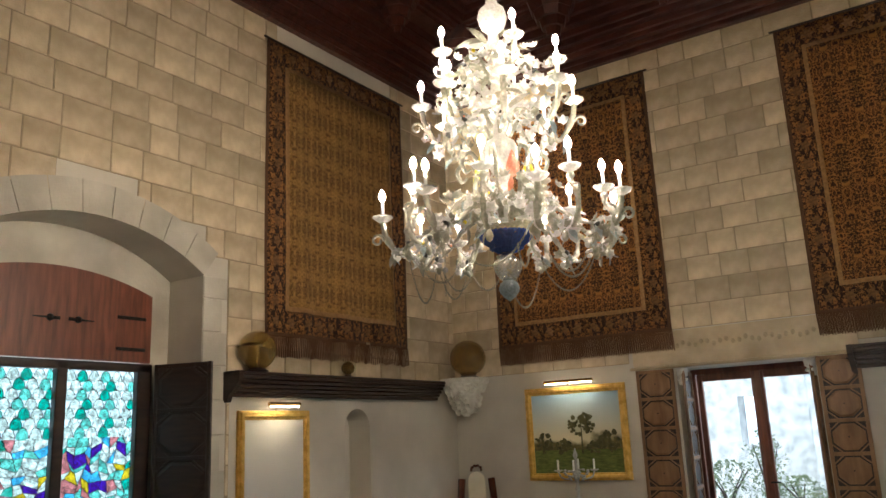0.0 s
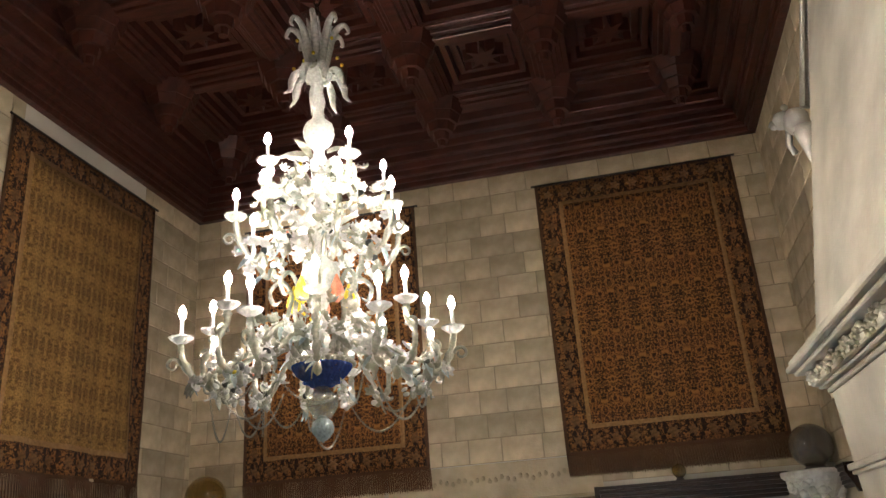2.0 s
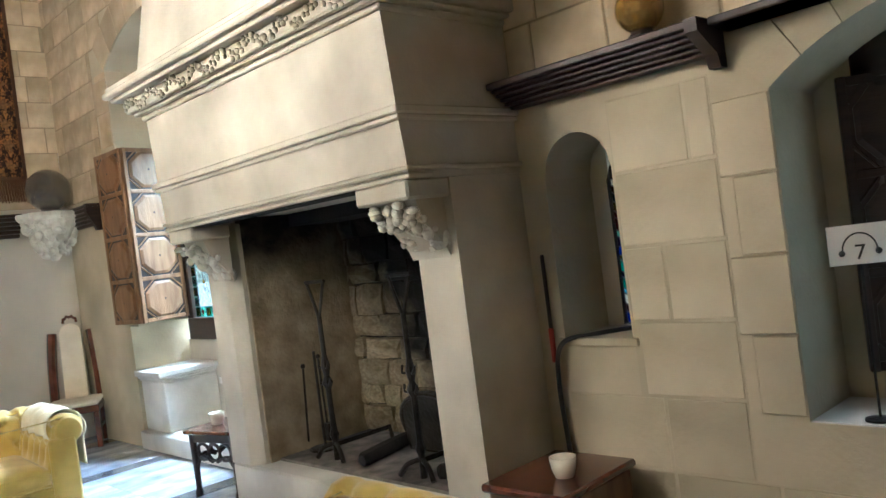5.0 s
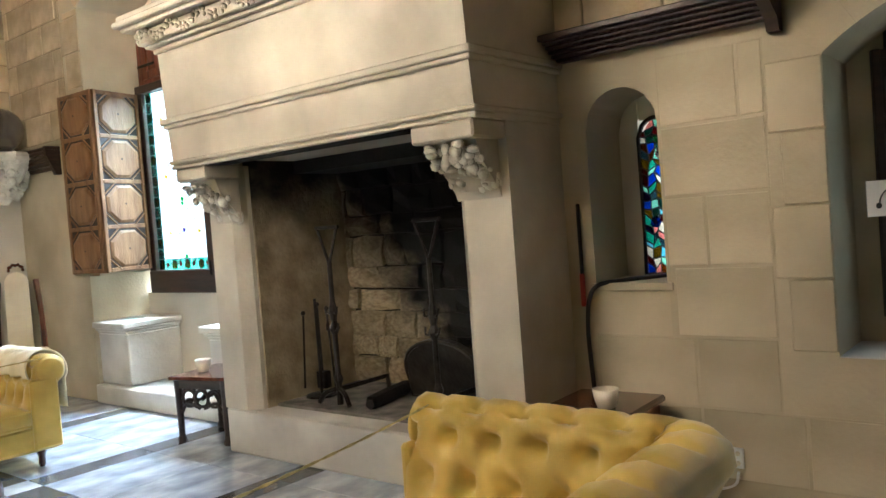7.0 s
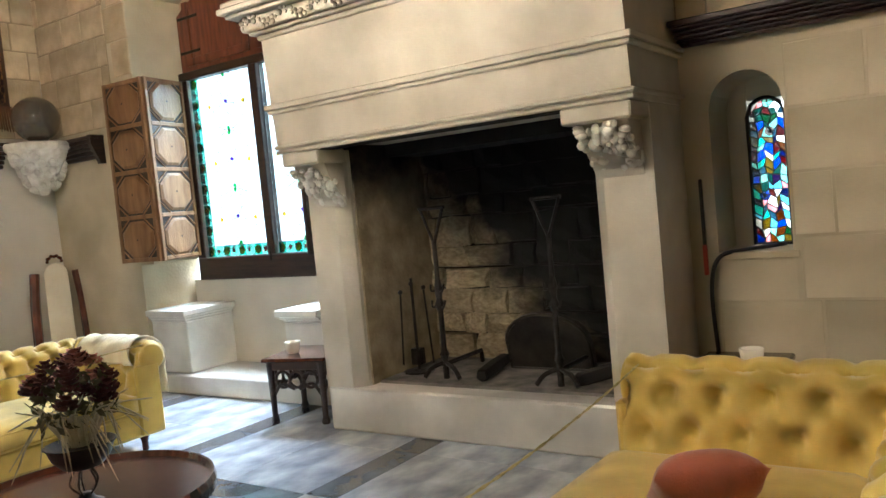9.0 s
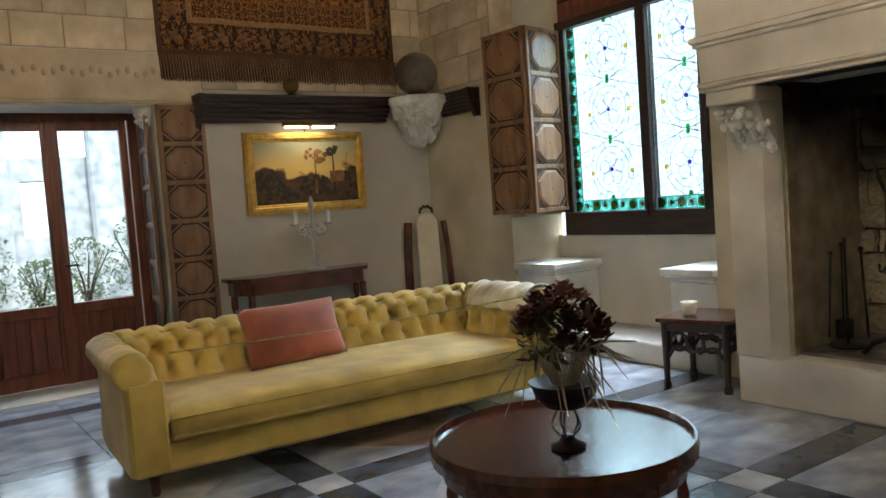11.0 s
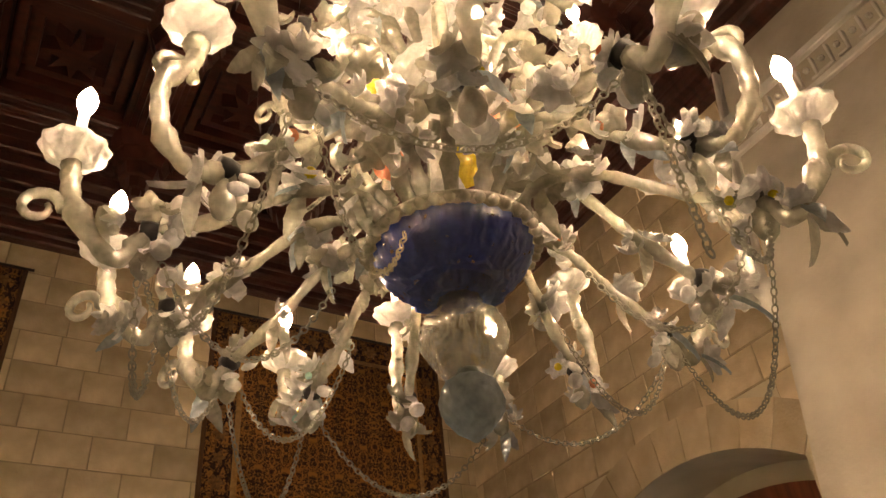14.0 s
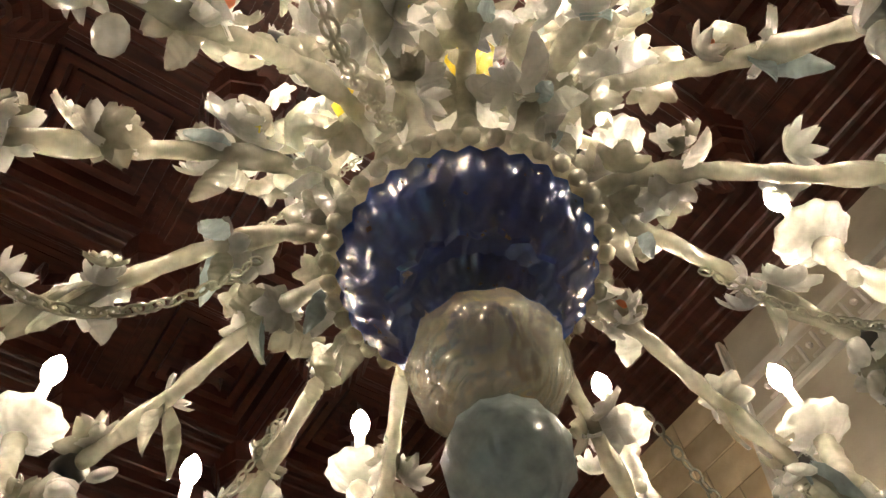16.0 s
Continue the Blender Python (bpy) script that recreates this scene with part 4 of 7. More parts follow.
def leaded(parent, y0, y1, z0, z1, sides, x):
    """A clear leaded light with three roundels and a coloured border."""
    light = part("clear_pane", boxm(x, x + 0.004, y0, y1, z0, z1), M["textured"], parent, "clear textured leaded glass with coloured border")
    light.visible_shadow = False
    bw = 0.095
    b0, b1 = y0 + (bw if "lo" in sides else 0), y1 - (bw if "hi" in sides else 0)
    zb = z0 + bw
    lead = bmesh.new()
    cols = ["g_teal", "g_orange", "g_teal", "g_ivory"]

    def cell(ya, yb, za, zb_, k):
        part("border_glass", boxm(x - 0.004, x - 0.001, ya + 0.003, yb - 0.003, za + 0.003, zb_ - 0.003), M["g_teal" if k % 2 else "g_aqua"], light).visible_shadow = False
        c = bmesh.new()
        r = min(yb - ya, zb_ - za) * 0.41
        lathe(c, [(r, 0), (r, 0.003)], 8)
        c.transform(Matrix.Translation((x - 0.005, (ya + yb) / 2, (za + zb_) / 2)) @ Matrix.Rotation(-math.pi / 2, 4, "Y"))
        part("border_jewel", c, M[("g_ivory", "g_orange")[k % 2]], light).visible_shadow = False
        if k % 2 == 0:
            c = bmesh.new()
            lathe(c, [(r * 0.5, 0), (r * 0.5, 0.003)], 8)
            c.transform(Matrix.Translation((x - 0.009, (ya + yb) / 2, (za + zb_) / 2)) @ Matrix.Rotation(-math.pi / 2, 4, "Y"))
            part("border_jewel", c, M["g_red"], light).visible_shadow = False
        tube(lead, [(x - 0.006, ya, za), (x - 0.006, yb, za)], 0.0026, 4)
        tube(lead, [(x - 0.006, ya, za), (x - 0.006, ya, zb_)], 0.0026, 4)
    n = round((y1 - y0) / bw)
    for k in range(n):
        cell(y0 + (y1 - y0) * k / n, y0 + (y1 - y0) * (k + 1) / n, z0, zb, k)
    n = round((z1 - zb) / bw)
    for side, (ya, yb) in (("lo", (y0, y0 + bw)), ("hi", (y1 - bw, y1))):
        if side in sides:
            for k in range(n):
                cell(ya, yb, zb + (z1 - zb) * k / n, zb + (z1 - zb) * (k + 1) / n, k)
    tube(lead, [(x - 0.006, b0, zb), (x - 0.006, b1, zb)], 0.004, 4)
    for yy in (b0, b1):
        tube(lead, [(x - 0.006, yy, zb), (x - 0.006, yy, z1)], 0.004, 4)
    cy, dz = (b0 + b1) / 2, (z1 - zb) / 3
    rr = min((b1 - b0) * 0.40, dz * 0.47)
    for k in range(3):
        cz = zb + dz * (k + 0.5)
        for r in (rr, rr * 0.78):
            tube(lead, [(x - 0.005, cy + r * math.cos(a), cz + r * 1.05 * math.sin(a)) for a in (2 * math.pi * q / 20 for q in range(21))], 0.0026, 4)
        for q in range(8):
            a = 2 * math.pi * q / 8 + 0.39
            tube(lead, [(x - 0.005, cy + rr * 0.78 * math.cos(a), cz + rr * 0.8 * math.sin(a)), (x - 0.005, cy + rr * math.cos(a), cz + rr * 1.05 * math.sin(a))], 0.0026, 4)
        for q in range(5):
            a = 2 * math.pi * q / 5 + 0.3
            px, pz = cy + rr * 0.36 * math.cos(a), cz + rr * 0.36 * math.sin(a)
            tube(lead, [(x - 0.005, px + rr * 0.24 * math.cos(w), pz + rr * 0.24 * math.sin(w)) for w in (2 * math.pi * s / 10 for s in range(11))], 0.0026, 4)
        for dy, dzz, mat_ in ((0, 0, "g_purple"), (rr * 0.92, -0.02, "g_yellow"), (-rr * 0.92, -0.02, "g_yellow"), (0, rr * 0.98, "g_green"), (0, -rr * 0.98, "g_green")):
            c = bmesh.new()
            lathe(c, [(0.020, 0), (0.020, 0.004)], 8)
            c.transform(Matrix.Translation((x - 0.006, cy + dy, cz + dzz)) @ Matrix.Rotation(-math.pi / 2, 4, "Y"))
            part("jewel", c, M[mat_], light).visible_shadow = False
    for k in range(4):
        cz = zb + dz * k
        if 0 < k < 3:
            for s in (-1, 1):
                tube(lead, [(x - 0.005, cy, cz), (x - 0.005, cy + s * (b1 - b0) * 0.5, cz + 0.10)], 0.0026, 4)
                tube(lead, [(x - 0.005, cy, cz), (x - 0.005, cy + s * (b1 - b0) * 0.5, cz - 0.10)], 0.0026, 4)
    part("leading", lead, M["lead"], light, "dark lead lines")


leaded(win, 5.705, 6.50, 1.10, 2.68, ("hi",), GX + 0.02)
leaded(win, 4.86, 5.605, 1.10, 2.68, ("lo",), GX + 0.02)
part("window_catch", tube(bmesh.new(), [(GX - 0.035, 5.655, 1.05), (GX - 0.035, 5.655, 1.17)], 0.010, 6), M["iron"], win)

seatw = thing("window_seat_alcove", "pale stone window seats either side of a low step", "window seat", Matrix(), kind="structure")
part("step", boxm(1.13, 1.76, 4.73, 6.77, 0.0, 0.158, 0.01), M["palestone"], seatw)
for ya, yb in ((6.28, 6.775), (4.725, 5.14)):
    s = part("seat_base", boxm(1.20, 1.70, ya + 0.02, yb - 0.002, 0.159, 0.60, 0.008), M["palestone"], seatw)
    for d, za, zb_ in ((0.0, 0.60, 0.625), (0.02, 0.625, 0.65), (0.045, 0.65, 0.70)):
        part("seat_moulding", boxm(1.19 - d, 1.70, ya + 0.02 - d * (ya > 6), yb - 0.002 + d * (ya < 6), za, zb_, 0.006), M["palestone"], s)
part("backwall", boxm(1.70, 1.765, 4.73, 6.77, 0.15, 0.898), M["plaster"], seatw)

octagon_leaf("window_shutter", 0.50, 1.55, 4, M["shutter"], M["shutter"], pose(1.125, 6.965, 1.125, 0, 0, -87), "honey-brown wooden window shutter with octagonal panels, folded open", "window shutters")
octagon_leaf("window_shutter", 0.477, 1.55, 4, M["shutter"], M["shutter"], pose(1.160, 6.455, 1.125, 0, 0, 12), "honey-brown wooden window shutter with octagonal panels, folded open", "window shutters")
# the leaf on the shaded side has its shadow put into the wood colour
octagon_leaf("window_shutter", 0.40, 1.57, 4, M["darkwood"], M["darkwood"], pose(1.20, 4.80, 1.10, 0, 0, 15), "wooden window shutter standing open, coloured dark for the shadow it is in", "window shutters")

# ---------------- niche with small stained light ----------------
nl = thing("window_2", "small arched stained-glass light in a deep niche", "window", Matrix(), kind="structure")
NX = 1.52
bm = bmesh.new()
prism(bm, [(1.90, 0.97), (1.90, 1.93), (1.765, 1.93), (1.765, 0.97)], "x", NX, NX + 0.25)
part("niche_back", bm, M["plaster"], nl)
part("niche_back", boxm(NX + 0.014, NX + 0.24, 1.48, 1.764, 1.775, 1.94), M["plaster"], nl)
part("niche_back", boxm(NX + 0.004, NX + 0.24, 1.48, 1.572, 0.97, 1.776), M["plaster"], nl)
poly = arched_poly(1.572, 1.765, 1.0, 1.68, 0.10, 8)
part("iron_frame", tube(bmesh.new(), [(NX - 0.004, u, v) for u, v in poly + poly[:1]], 0.012, 6), M["iron"], nl)
mosaic(nl, 1.577, 1.762, 1.003, 1.775, 5, 19, NX + 0.002, ["d_blue", "g_teal", "d_sky", "g_sky", "d_teal", "d_yellow", "g_ivory", "d_red", "d_purple", "d_green", "g_rose", "d_orange", "g_blue", "g_aqua"], 0.33, 31, lambda y, z: z < arch(y, 1.572, 1.765, 1.68, 0.10))
for y, z, c, q in ((1.655, 1.60, "g_rose", 0.026), (1.70, 1.26, "g_blue", 0.028)):
    for rr, mt, d in ((q, c, 0.003), (q * 0.45, "d_purple", 0.006)):
        bm = lathe(bmesh.new(), [(rr, 0), (rr, 0.002)], 14)
        bm.transform(Matrix.Translation((NX - d, y, z)) @ Matrix.Rotation(-math.pi / 2, 4, "Y"))
        part("roundel", bm, M[mt], nl).visible_shadow = False
tagged(link("niche_sill", boxm(1.155, NX, 1.48, 1.90, 0.955, 0.992, 0.004), M["wallstone"]), "worn stone sill of the small niche", "sill", kind="structure")

# ---------------- low side window ----------------
sw = thing("window_3", "low stained-glass side window in a dark wooden frame", "window", Matrix(), kind="structure")
bm = bmesh.new()
for (a, b, c, d) in ((-0.44, 0.66, 0.69, 0.78), (0.58, 0.66, 0.78, 1.98), (-0.44, -0.36, 0.78, 1.95), (0.08, 0.16, 0.78, 2.0), (-0.44, 0.66, 1.90, 2.06)):
    box(bm, 1.55, 1.62, a, b, c, d, 0.006)
part("window_frame", bm, M["darkwood"], sw)
part("reveal_stone", boxm(1.57, 1.74, 0.655, 0.82, 0.684, 2.15), M["wallstone"], sw)
leaded(sw, 0.16, 0.58, 0.78, 1.90, ("hi",), 1.585)
leaded(sw, -0.36, 0.08, 0.78, 1.90, ("lo",), 1.585)
tagged(link("window_sill", boxm(1.18, 1.76, -0.53, 0.81, 0.66, 0.684), M["palestone"]), "pale stone sill of the low side window", "sill", kind="structure")
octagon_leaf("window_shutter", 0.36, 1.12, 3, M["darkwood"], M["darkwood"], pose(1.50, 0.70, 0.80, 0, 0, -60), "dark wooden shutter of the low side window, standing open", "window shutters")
sign = thing("audio_sign", "small white audio-guide card marked 7 on a thin wire stand", "sign", pose(1.25, 0.60, 0.684, 0, 0, -62))
part("stake", tube(bmesh.new(), [(0, 0, 0), (0, 0, 0.55)], 0.005, 6), M["iron"], sign)
part("foot", lathe(bmesh.new(), [(0.05, 0), (0.05, 0.008), (0.01, 0.014)], 14), M["iron"], sign)
card = part("card", boxm(-0.10, 0.10, -0.004, 0.004, 0.55, 0.69, 0.002), M["white"], sign, "white card")
bm = tube(bmesh.new(), [(0.055 * math.cos(a), -0.006, 0.60 + 0.06 * math.sin(a)) for a in (math.pi * q / 12 for q in range(13))], 0.003, 5)
for s in (-1, 1):
    ball(bm, (s * 0.058, -0.006, 0.592), 0.012, 7)
part("headphones_drawing", bm, M["black"], card)
txt = bpy.data.curves.new("numeral", "FONT")
txt.body, txt.size, txt.extrude = "7", 0.075, 0.001
tob = new("numeral", txt)
txt.materials.append(M["black"])
tob.matrix_world = Matrix.Translation((-0.018, -0.0065, 0.568)) @ Matrix.Rotation(math.pi / 2, 4, "X")
tob.parent = card

# ---------------- figured window in the west wall ----------------
fw = thing("window_4", "large arched stained-glass window with turquoise scales", "window", Matrix(), kind="structure")
WX = -6.13
bm = bmesh.new()
prism(bm, arched_poly(2.02, 3.74, 2.34, 2.93, 0.16), "x", WX - 0.05, WX)
ft = part("window_top", bm, M["doorwood"], fw, "arched red-brown wooden top panel")
for y, s in ((2.88, -1), (2.96, 1)):
    bm = bmesh.new()
    ball(bm, (WX + 0.01, y + s * 0.08, 2.66), 0.03, 8)
    tube(bm, [(WX + 0.008, y, 2.66), (WX + 0.008, y + s * 0.22, 2.66)], [0.016, 0.004], 6)
    part("latch", bm, M["iron"], ft)
for zz in (2.45, 2.72):
    part("strap_hinge", boxm(WX, WX + 0.012, 3.40, 3.68, zz - 0.014, zz + 0.014, 0.003), M["iron"], ft)
bm = bmesh.new()
for (a, b, c, d) in ((2.0, 3.76, 0.76, 0.9), (2.0, 2.1, 0.9, 2.32), (3.62, 3.76, 0.9, 2.32), (2.89, 2.98, 0.9, 2.32), (2.0, 3.76, 2.26, 2.33)):
    box(bm, WX - 0.06, WX + 0.01, a, b, c, d, 0.006)
part("window_frame", bm, M["darkwood"], fw)
for ya, yb in ((1.82, 2.01), (3.75, 3.97)):
    part("reveal_stone", boxm(WX - 0.17, WX - 0.02, ya, yb, 0.752, 2.34), M["limestone"], fw)
part("reveal_stone", prism(bmesh.new(), arched_poly(1.81, 3.98, 2.345, 3.13, 0.36), "x", WX - 0.17, WX - 0.055), M["limestone"], fw)
for ya, yb in ((2.1, 2.89), (2.98, 3.62)):
    base = part("glass_ground", boxm(WX - 0.045, WX - 0.041, ya, yb, 0.9, 2.27), M["textured"], fw)
    base.visible_shadow = False
    z, row = 2.22, 0
    arcs = bmesh.new()
    while z > 1.75:
        y = ya + (0.05 if row % 2 else 0.0)
        while y < yb - 0.02:
            c = bmesh.new()
            w = min(0.10, yb - y)
            prism(c, [(y, z - 0.045), (y + w * 0.5, z - 0.06)] + [(y + w / 2 + w / 2 * math.cos(a), z - 0.045 + 0.085 * math.sin(a)) for a in (math.pi * q / 6 for q in range(7))], "x", WX - 0.039 + 0.0004 * row, WX - 0.037 + 0.0004 * row)
            part("scale", c, M[("g_aqua", "g_ivory", "g_teal", "g_ivory")[(row + int(y * 10)) % 4]], base).visible_shadow = False
            tube(arcs, [(WX - 0.033, y + w / 2 + w / 2 * math.cos(q), z - 0.045 + 0.085 * math.sin(q)) for q in (math.pi * v / 6 for v in range(7))], 0.003, 4)
            y += 0.104
        z -= 0.075
        row += 1
    part("scale_leading", arcs, M["lead"], base)
    mosaic(base, ya + 0.005, yb - 0.005, 0.905, 1.72, 9, 12, WX - 0.039, ["g_rose", "g_purple", "g_teal", "g_yellow", "g_ivory", "g_ivory", "g_aqua", "g_aqua", "g_ivory", "g_ivory", "g_sky", "g_ivory"], 0.4, int(ya * 100))
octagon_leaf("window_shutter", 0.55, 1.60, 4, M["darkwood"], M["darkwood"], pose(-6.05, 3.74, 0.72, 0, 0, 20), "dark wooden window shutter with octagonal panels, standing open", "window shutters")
tagged(link("window_sill", boxm(XL - 0.5, XL, 1.83, 3.96, 0.71, 0.752), M["palestone"]), "pale stone sill of the figured window", "sill", kind="structure")

# ---------------- tapestries ----------------


BLOOM = []
for k in range(2):
    bm = bmesh.new()
    lathe(bm, [(0.046 + 0.008 * k, 0), (0.040, 0.004), (0.012, 0.006)], 32, flute=0.30, nflute=5 + k)
    me = bpy.data.meshes.new("border_flower")
    bm.to_mesh(me)
    bm.free()
    me.materials.append(M["rugflower"])
    BLOOM.append(me)


def tapestry(w, h, fringe, at, field, label, fold):
    """Hung textile in its own xz plane, facing -y; origin at the lower left corner of the woven part."""
    t = thing("tapestry", label, "tapestry", at, "hall tapestries")

    def wave(x, z):
        k = (1 - z / h)
        return fold * (0.35 + k) * (math.sin(x * 9 + 1.3 * math.sin(z * 1.1)) + 0.5 * math.sin(x * 21 + z)) - 0.02

    def sheet(name, x0, x1, z0, z1, off, mat_, nx, nz, thick=0.006):
        bm = bmesh.new()
        pts = [[(x0 + (x1 - x0) * i / nx, wave(x0 + (x1 - x0) * i / nx, z0 + (z1 - z0) * j / nz) - off, z0 + (z1 - z0) * j / nz) for j in range(nz + 1)] for i in range(nx + 1)]
        a = grid(bm, pts)
        b = grid(bm, [[(p[0], p[1] + thick, p[2]) for p in row] for row in pts])
        for u, v in ((a, b),):
            loop = [(i, 0) for i in range(nx)] + [(nx, j) for j in range(nz)] + [(i, nz) for i in range(nx, 0, -1)] + [(0, j) for j in range(nz, 0, -1)]
            for q in range(len(loop)):
                (i0, j0), (i1, j1) = loop[q], loop[(q + 1) % len(loop)]
                bm.faces.new((u[i0][j0], u[i1][j1], v[i1][j1], v[i0][j0]))
        part(name, bm, mat_, t, smooth=True)
    e, bw, gb = 0.035, 0.22, 0.045
    sheet("edging", 0, w, 0, h, 0.0, M["fringe"], 40, 8)
    sheet("border", e, w - e, e, h - e, 0.007, M["rugborder"], 40, 8)
    sheet("inner_band", e + bw, w - e - bw, e + bw, h - e - bw, 0.014, M["rugband"], 40, 8)
    sheet("field", e + bw + gb, w - e - bw - gb, e + bw + gb, h - e - bw - gb, 0.021, field, 48, 16)
    # flowers along the border
    spots = []
    n = int((w - 0.2) / 0.19)
    for k in range(n + 1):
        spots += [(e + bw / 2 + (w - 2 * e - bw) * k / n, z, k) for z in (e + bw / 2, h - e - bw / 2)]
    n = int((h - 0.4) / 0.19)
    for k in range(1, n):
        spots += [(x, e + bw / 2 + (h - 2 * e - bw) * k / n, k) for x in (e + bw / 2, w - e - bw / 2)]
    for x, z, k in spots:
        ob = new("border_flower", BLOOM[k % 2])
        ob.matrix_basis = Matrix.Translation((x, wave(x, z) - 0.0085, z)) @ Matrix.Rotation(math.pi / 2, 4, "X")
        ob.parent = t
    bm = bmesh.new()
    k = 0
    x = 0.0
    while x < w:
        y = wave(x, 0)
        z0 = -fringe + 0.012 * math.sin(k * 2.7)
        grid(bm, [[(x, y - 0.006, 0.01), (x + 0.011, y - 0.004 - 0.01 * (k % 2), z0)], [(x + 0.012, y - 0.006, 0.01), (x + 0.021, y - 0.008, z0)]])
        x += 0.0125
        k += 1
    tagged(part("fringe", bm, M["fringe"], t, "long brown knotted fringe"), kind="stuff")
    part("hanging_rod", tube(bmesh.new(), [(-0.04, -0.02, h - 0.01), (w + 0.04, -0.02, h - 0.01)], 0.012, 8), M["darkwood"], t)
    return t


tapestry(2.215, 3.10, 0.21, pose(-1.375, 7.985, 2.62), M["rugfield"], "brown and gold flowered tapestry with a fringed lower edge", 0.009)
tapestry(2.18, 3.10, 0.21, pose(-5.02, 7.985, 2.62), M["rugfield"], "brown and gold flowered tapestry with a fringed lower edge", 0.009)
tapestry(2.28, 3.12, 0.20, pose(-5.70, 4.68, 2.62, 0, 0, 90), M["ruggold"], "rippled golden-brown tapestry with a fringed lower edge", 0.016)
tapestry(2.1, 3.06, 0.16, pose(1.155, 0.72, 2.55, 0, 0, -90), M["rugfield"], "dark brown flowered tapestry above the wall shelf", 0.006)

# ---------------- paintings ----------------


def painting(w, h, at, art, label, lamp):
    t = thing("painting", label, "painting", at)
    fw_ = 0.085
    for x0, x1, z0, z1, up in ((0, w, 0, fw_, 0), (0, w, h - fw_, h, 0), (0, fw_, fw_, h - fw_, 1), (w - fw_, w, fw_, h - fw_, 1)):
        bm = bmesh.new()
        box(bm, x0, x1, -0.035, -0.003, z0, z1, 0.006)
        d = 0.02
        if up:
            box(bm, x0 + d, x1 - d, -0.055, -0.034, z0 - 0.05, z1 + 0.05, 0.008)
        else:
            box(bm, x0 + d, x1 - d, -0.0555, -0.034, z0 + d, z1 - d, 0.008)
        part("gilt_frame", bm, M["gilt"], t)
    part("canvas", boxm(fw_ - 0.005, w - fw_ + 0.005, -0.024, -0.004, fw_ - 0.005, h - fw_ + 0.005), art, t, "oil painting on canvas")
    if lamp:
        la = thing("picture_lamp", "brass picture lamp glowing above a gilt frame", "lamp", at @ Matrix.Translation((w / 2, 0, h)), "picture lamps")
        bm = tube(bmesh.new(), spline([(0, -0.01, -0.02), (0, -0.07, 0.05), (0, -0.15, 0.055)], 5), 0.006, 6)
        part("arm", bm, M["brass"], la)
        part("hood", tube(bmesh.new(), [(-lamp, -0.15, 0.052), (lamp, -0.15, 0.052)], 0.019, 10), M["brass"], la)
        for s in (-1, 1):
            part("tube_bulb", boxm(min(s * 0.02, s * (lamp - 0.02)), max(s * 0.02, s * (lamp - 0.02)), -0.166, -0.136, 0.024, 0.034, 0.004), M["picbulb"], la)
        ar = area("picture_light", (0, 0, 0), (0, 0, -1), lamp * 1.6, 0.03, 0.9, (1.0, 0.82, 0.55))
        ar.matrix_world = at @ Matrix.Translation((w / 2, -0.15, h + 0.015)) @ look((0, 0, 0), (0, 0.12, -0.4))
    return t


gold = painting(1.16, 0.71, pose(-0.735, 7.997, 1.27), M["land_gold"], "golden evening landscape with trees in a wide gilt frame", 0.26)
blue = painting(1.27, 1.06, pose(-4.71, 7.997, 1.045), M["land_blue"], "green landscape under a blue sky in a gilt frame", 0.31)
painting(0.92, 1.36, pose(-5.717, 4.36, 0.55, 0, 0, 90), M["portrait"], "tall pale picture in a slim gilt frame", 0.2)




# trees and ruins of the golden landscape, in flat paint
M["paint_dark"] = mk("dark_paint", (0.020, 0.016, 0.008), (0.06, 0.035, 0.014), 22, 0.4, 0.2, 90)
M["paint_rust"] = mk("rust_paint", (0.14, 0.06, 0.02), (0.30, 0.14, 0.04), 18, 0.4, 0.2, 90)
prng = random.Random(4)
for name_, x, z, r, n_, mat_ in (("painted_tree", 0.66, 0.50, 0.085, 26, "paint_rust"), ("painted_tree", 0.20, 0.30, 0.10, 26, "paint_dark"), ("painted_tree", 0.84, 0.54, 0.055, 16, "paint_dark"), ("painted_bush", 0.66, 0.22, 0.13, 34, "paint_dark"), ("painted_bush", 1.02, 0.30, 0.11, 30, "paint_dark"), ("painted_bush", 0.30, 0.18, 0.10, 26, "paint_dark")):
    bm = bmesh.new()
    for q in range(n_):
        a, d = prng.uniform(0, 2 * math.pi), r * math.sqrt(prng.random())
        rr = prng.uniform(0.010, 0.028)
        cx_, cz_ = x + d * math.cos(a) * 1.25, z + d * math.sin(a) * 0.75
        if not (0.10 + rr < cx_ < 1.06 - rr and 0.10 + rr < cz_ < 0.61 - rr):
            continue
        prism(bm, [(cx_ + rr * prng.uniform(0.6, 1.2) * math.cos(w), cz_ + rr * prng.uniform(0.6, 1.2) * math.sin(w)) for w in (2 * math.pi * k / 8 for k in range(8))], "y", -0.0255 - 0.0001 * q, -0.0245)
    if name_ == "painted_tree":
        prism(bm, [(x - 0.010, 0.16), (x + 0.012, 0.16), (x + 0.006, z), (x - 0.004, z)], "y", -0.0252, -0.0246)
    part(name_, bm, M[mat_], gold)
M["paint_olive"] = mk("olive_paint", (0.03, 0.032, 0.01), (0.11, 0.10, 0.03), 20, 0.4, 0.2, 90)
M["paint_green"] = mk("green_paint", (0.06, 0.085, 0.015), (0.16, 0.19, 0.04), 14, 0.4, 0.2, 90, stretch=(1, 1, 4))
part("painted_field", boxm(0.09, 1.18, -0.0250, -0.0242, 0.09, 0.34), M["paint_green"], blue)
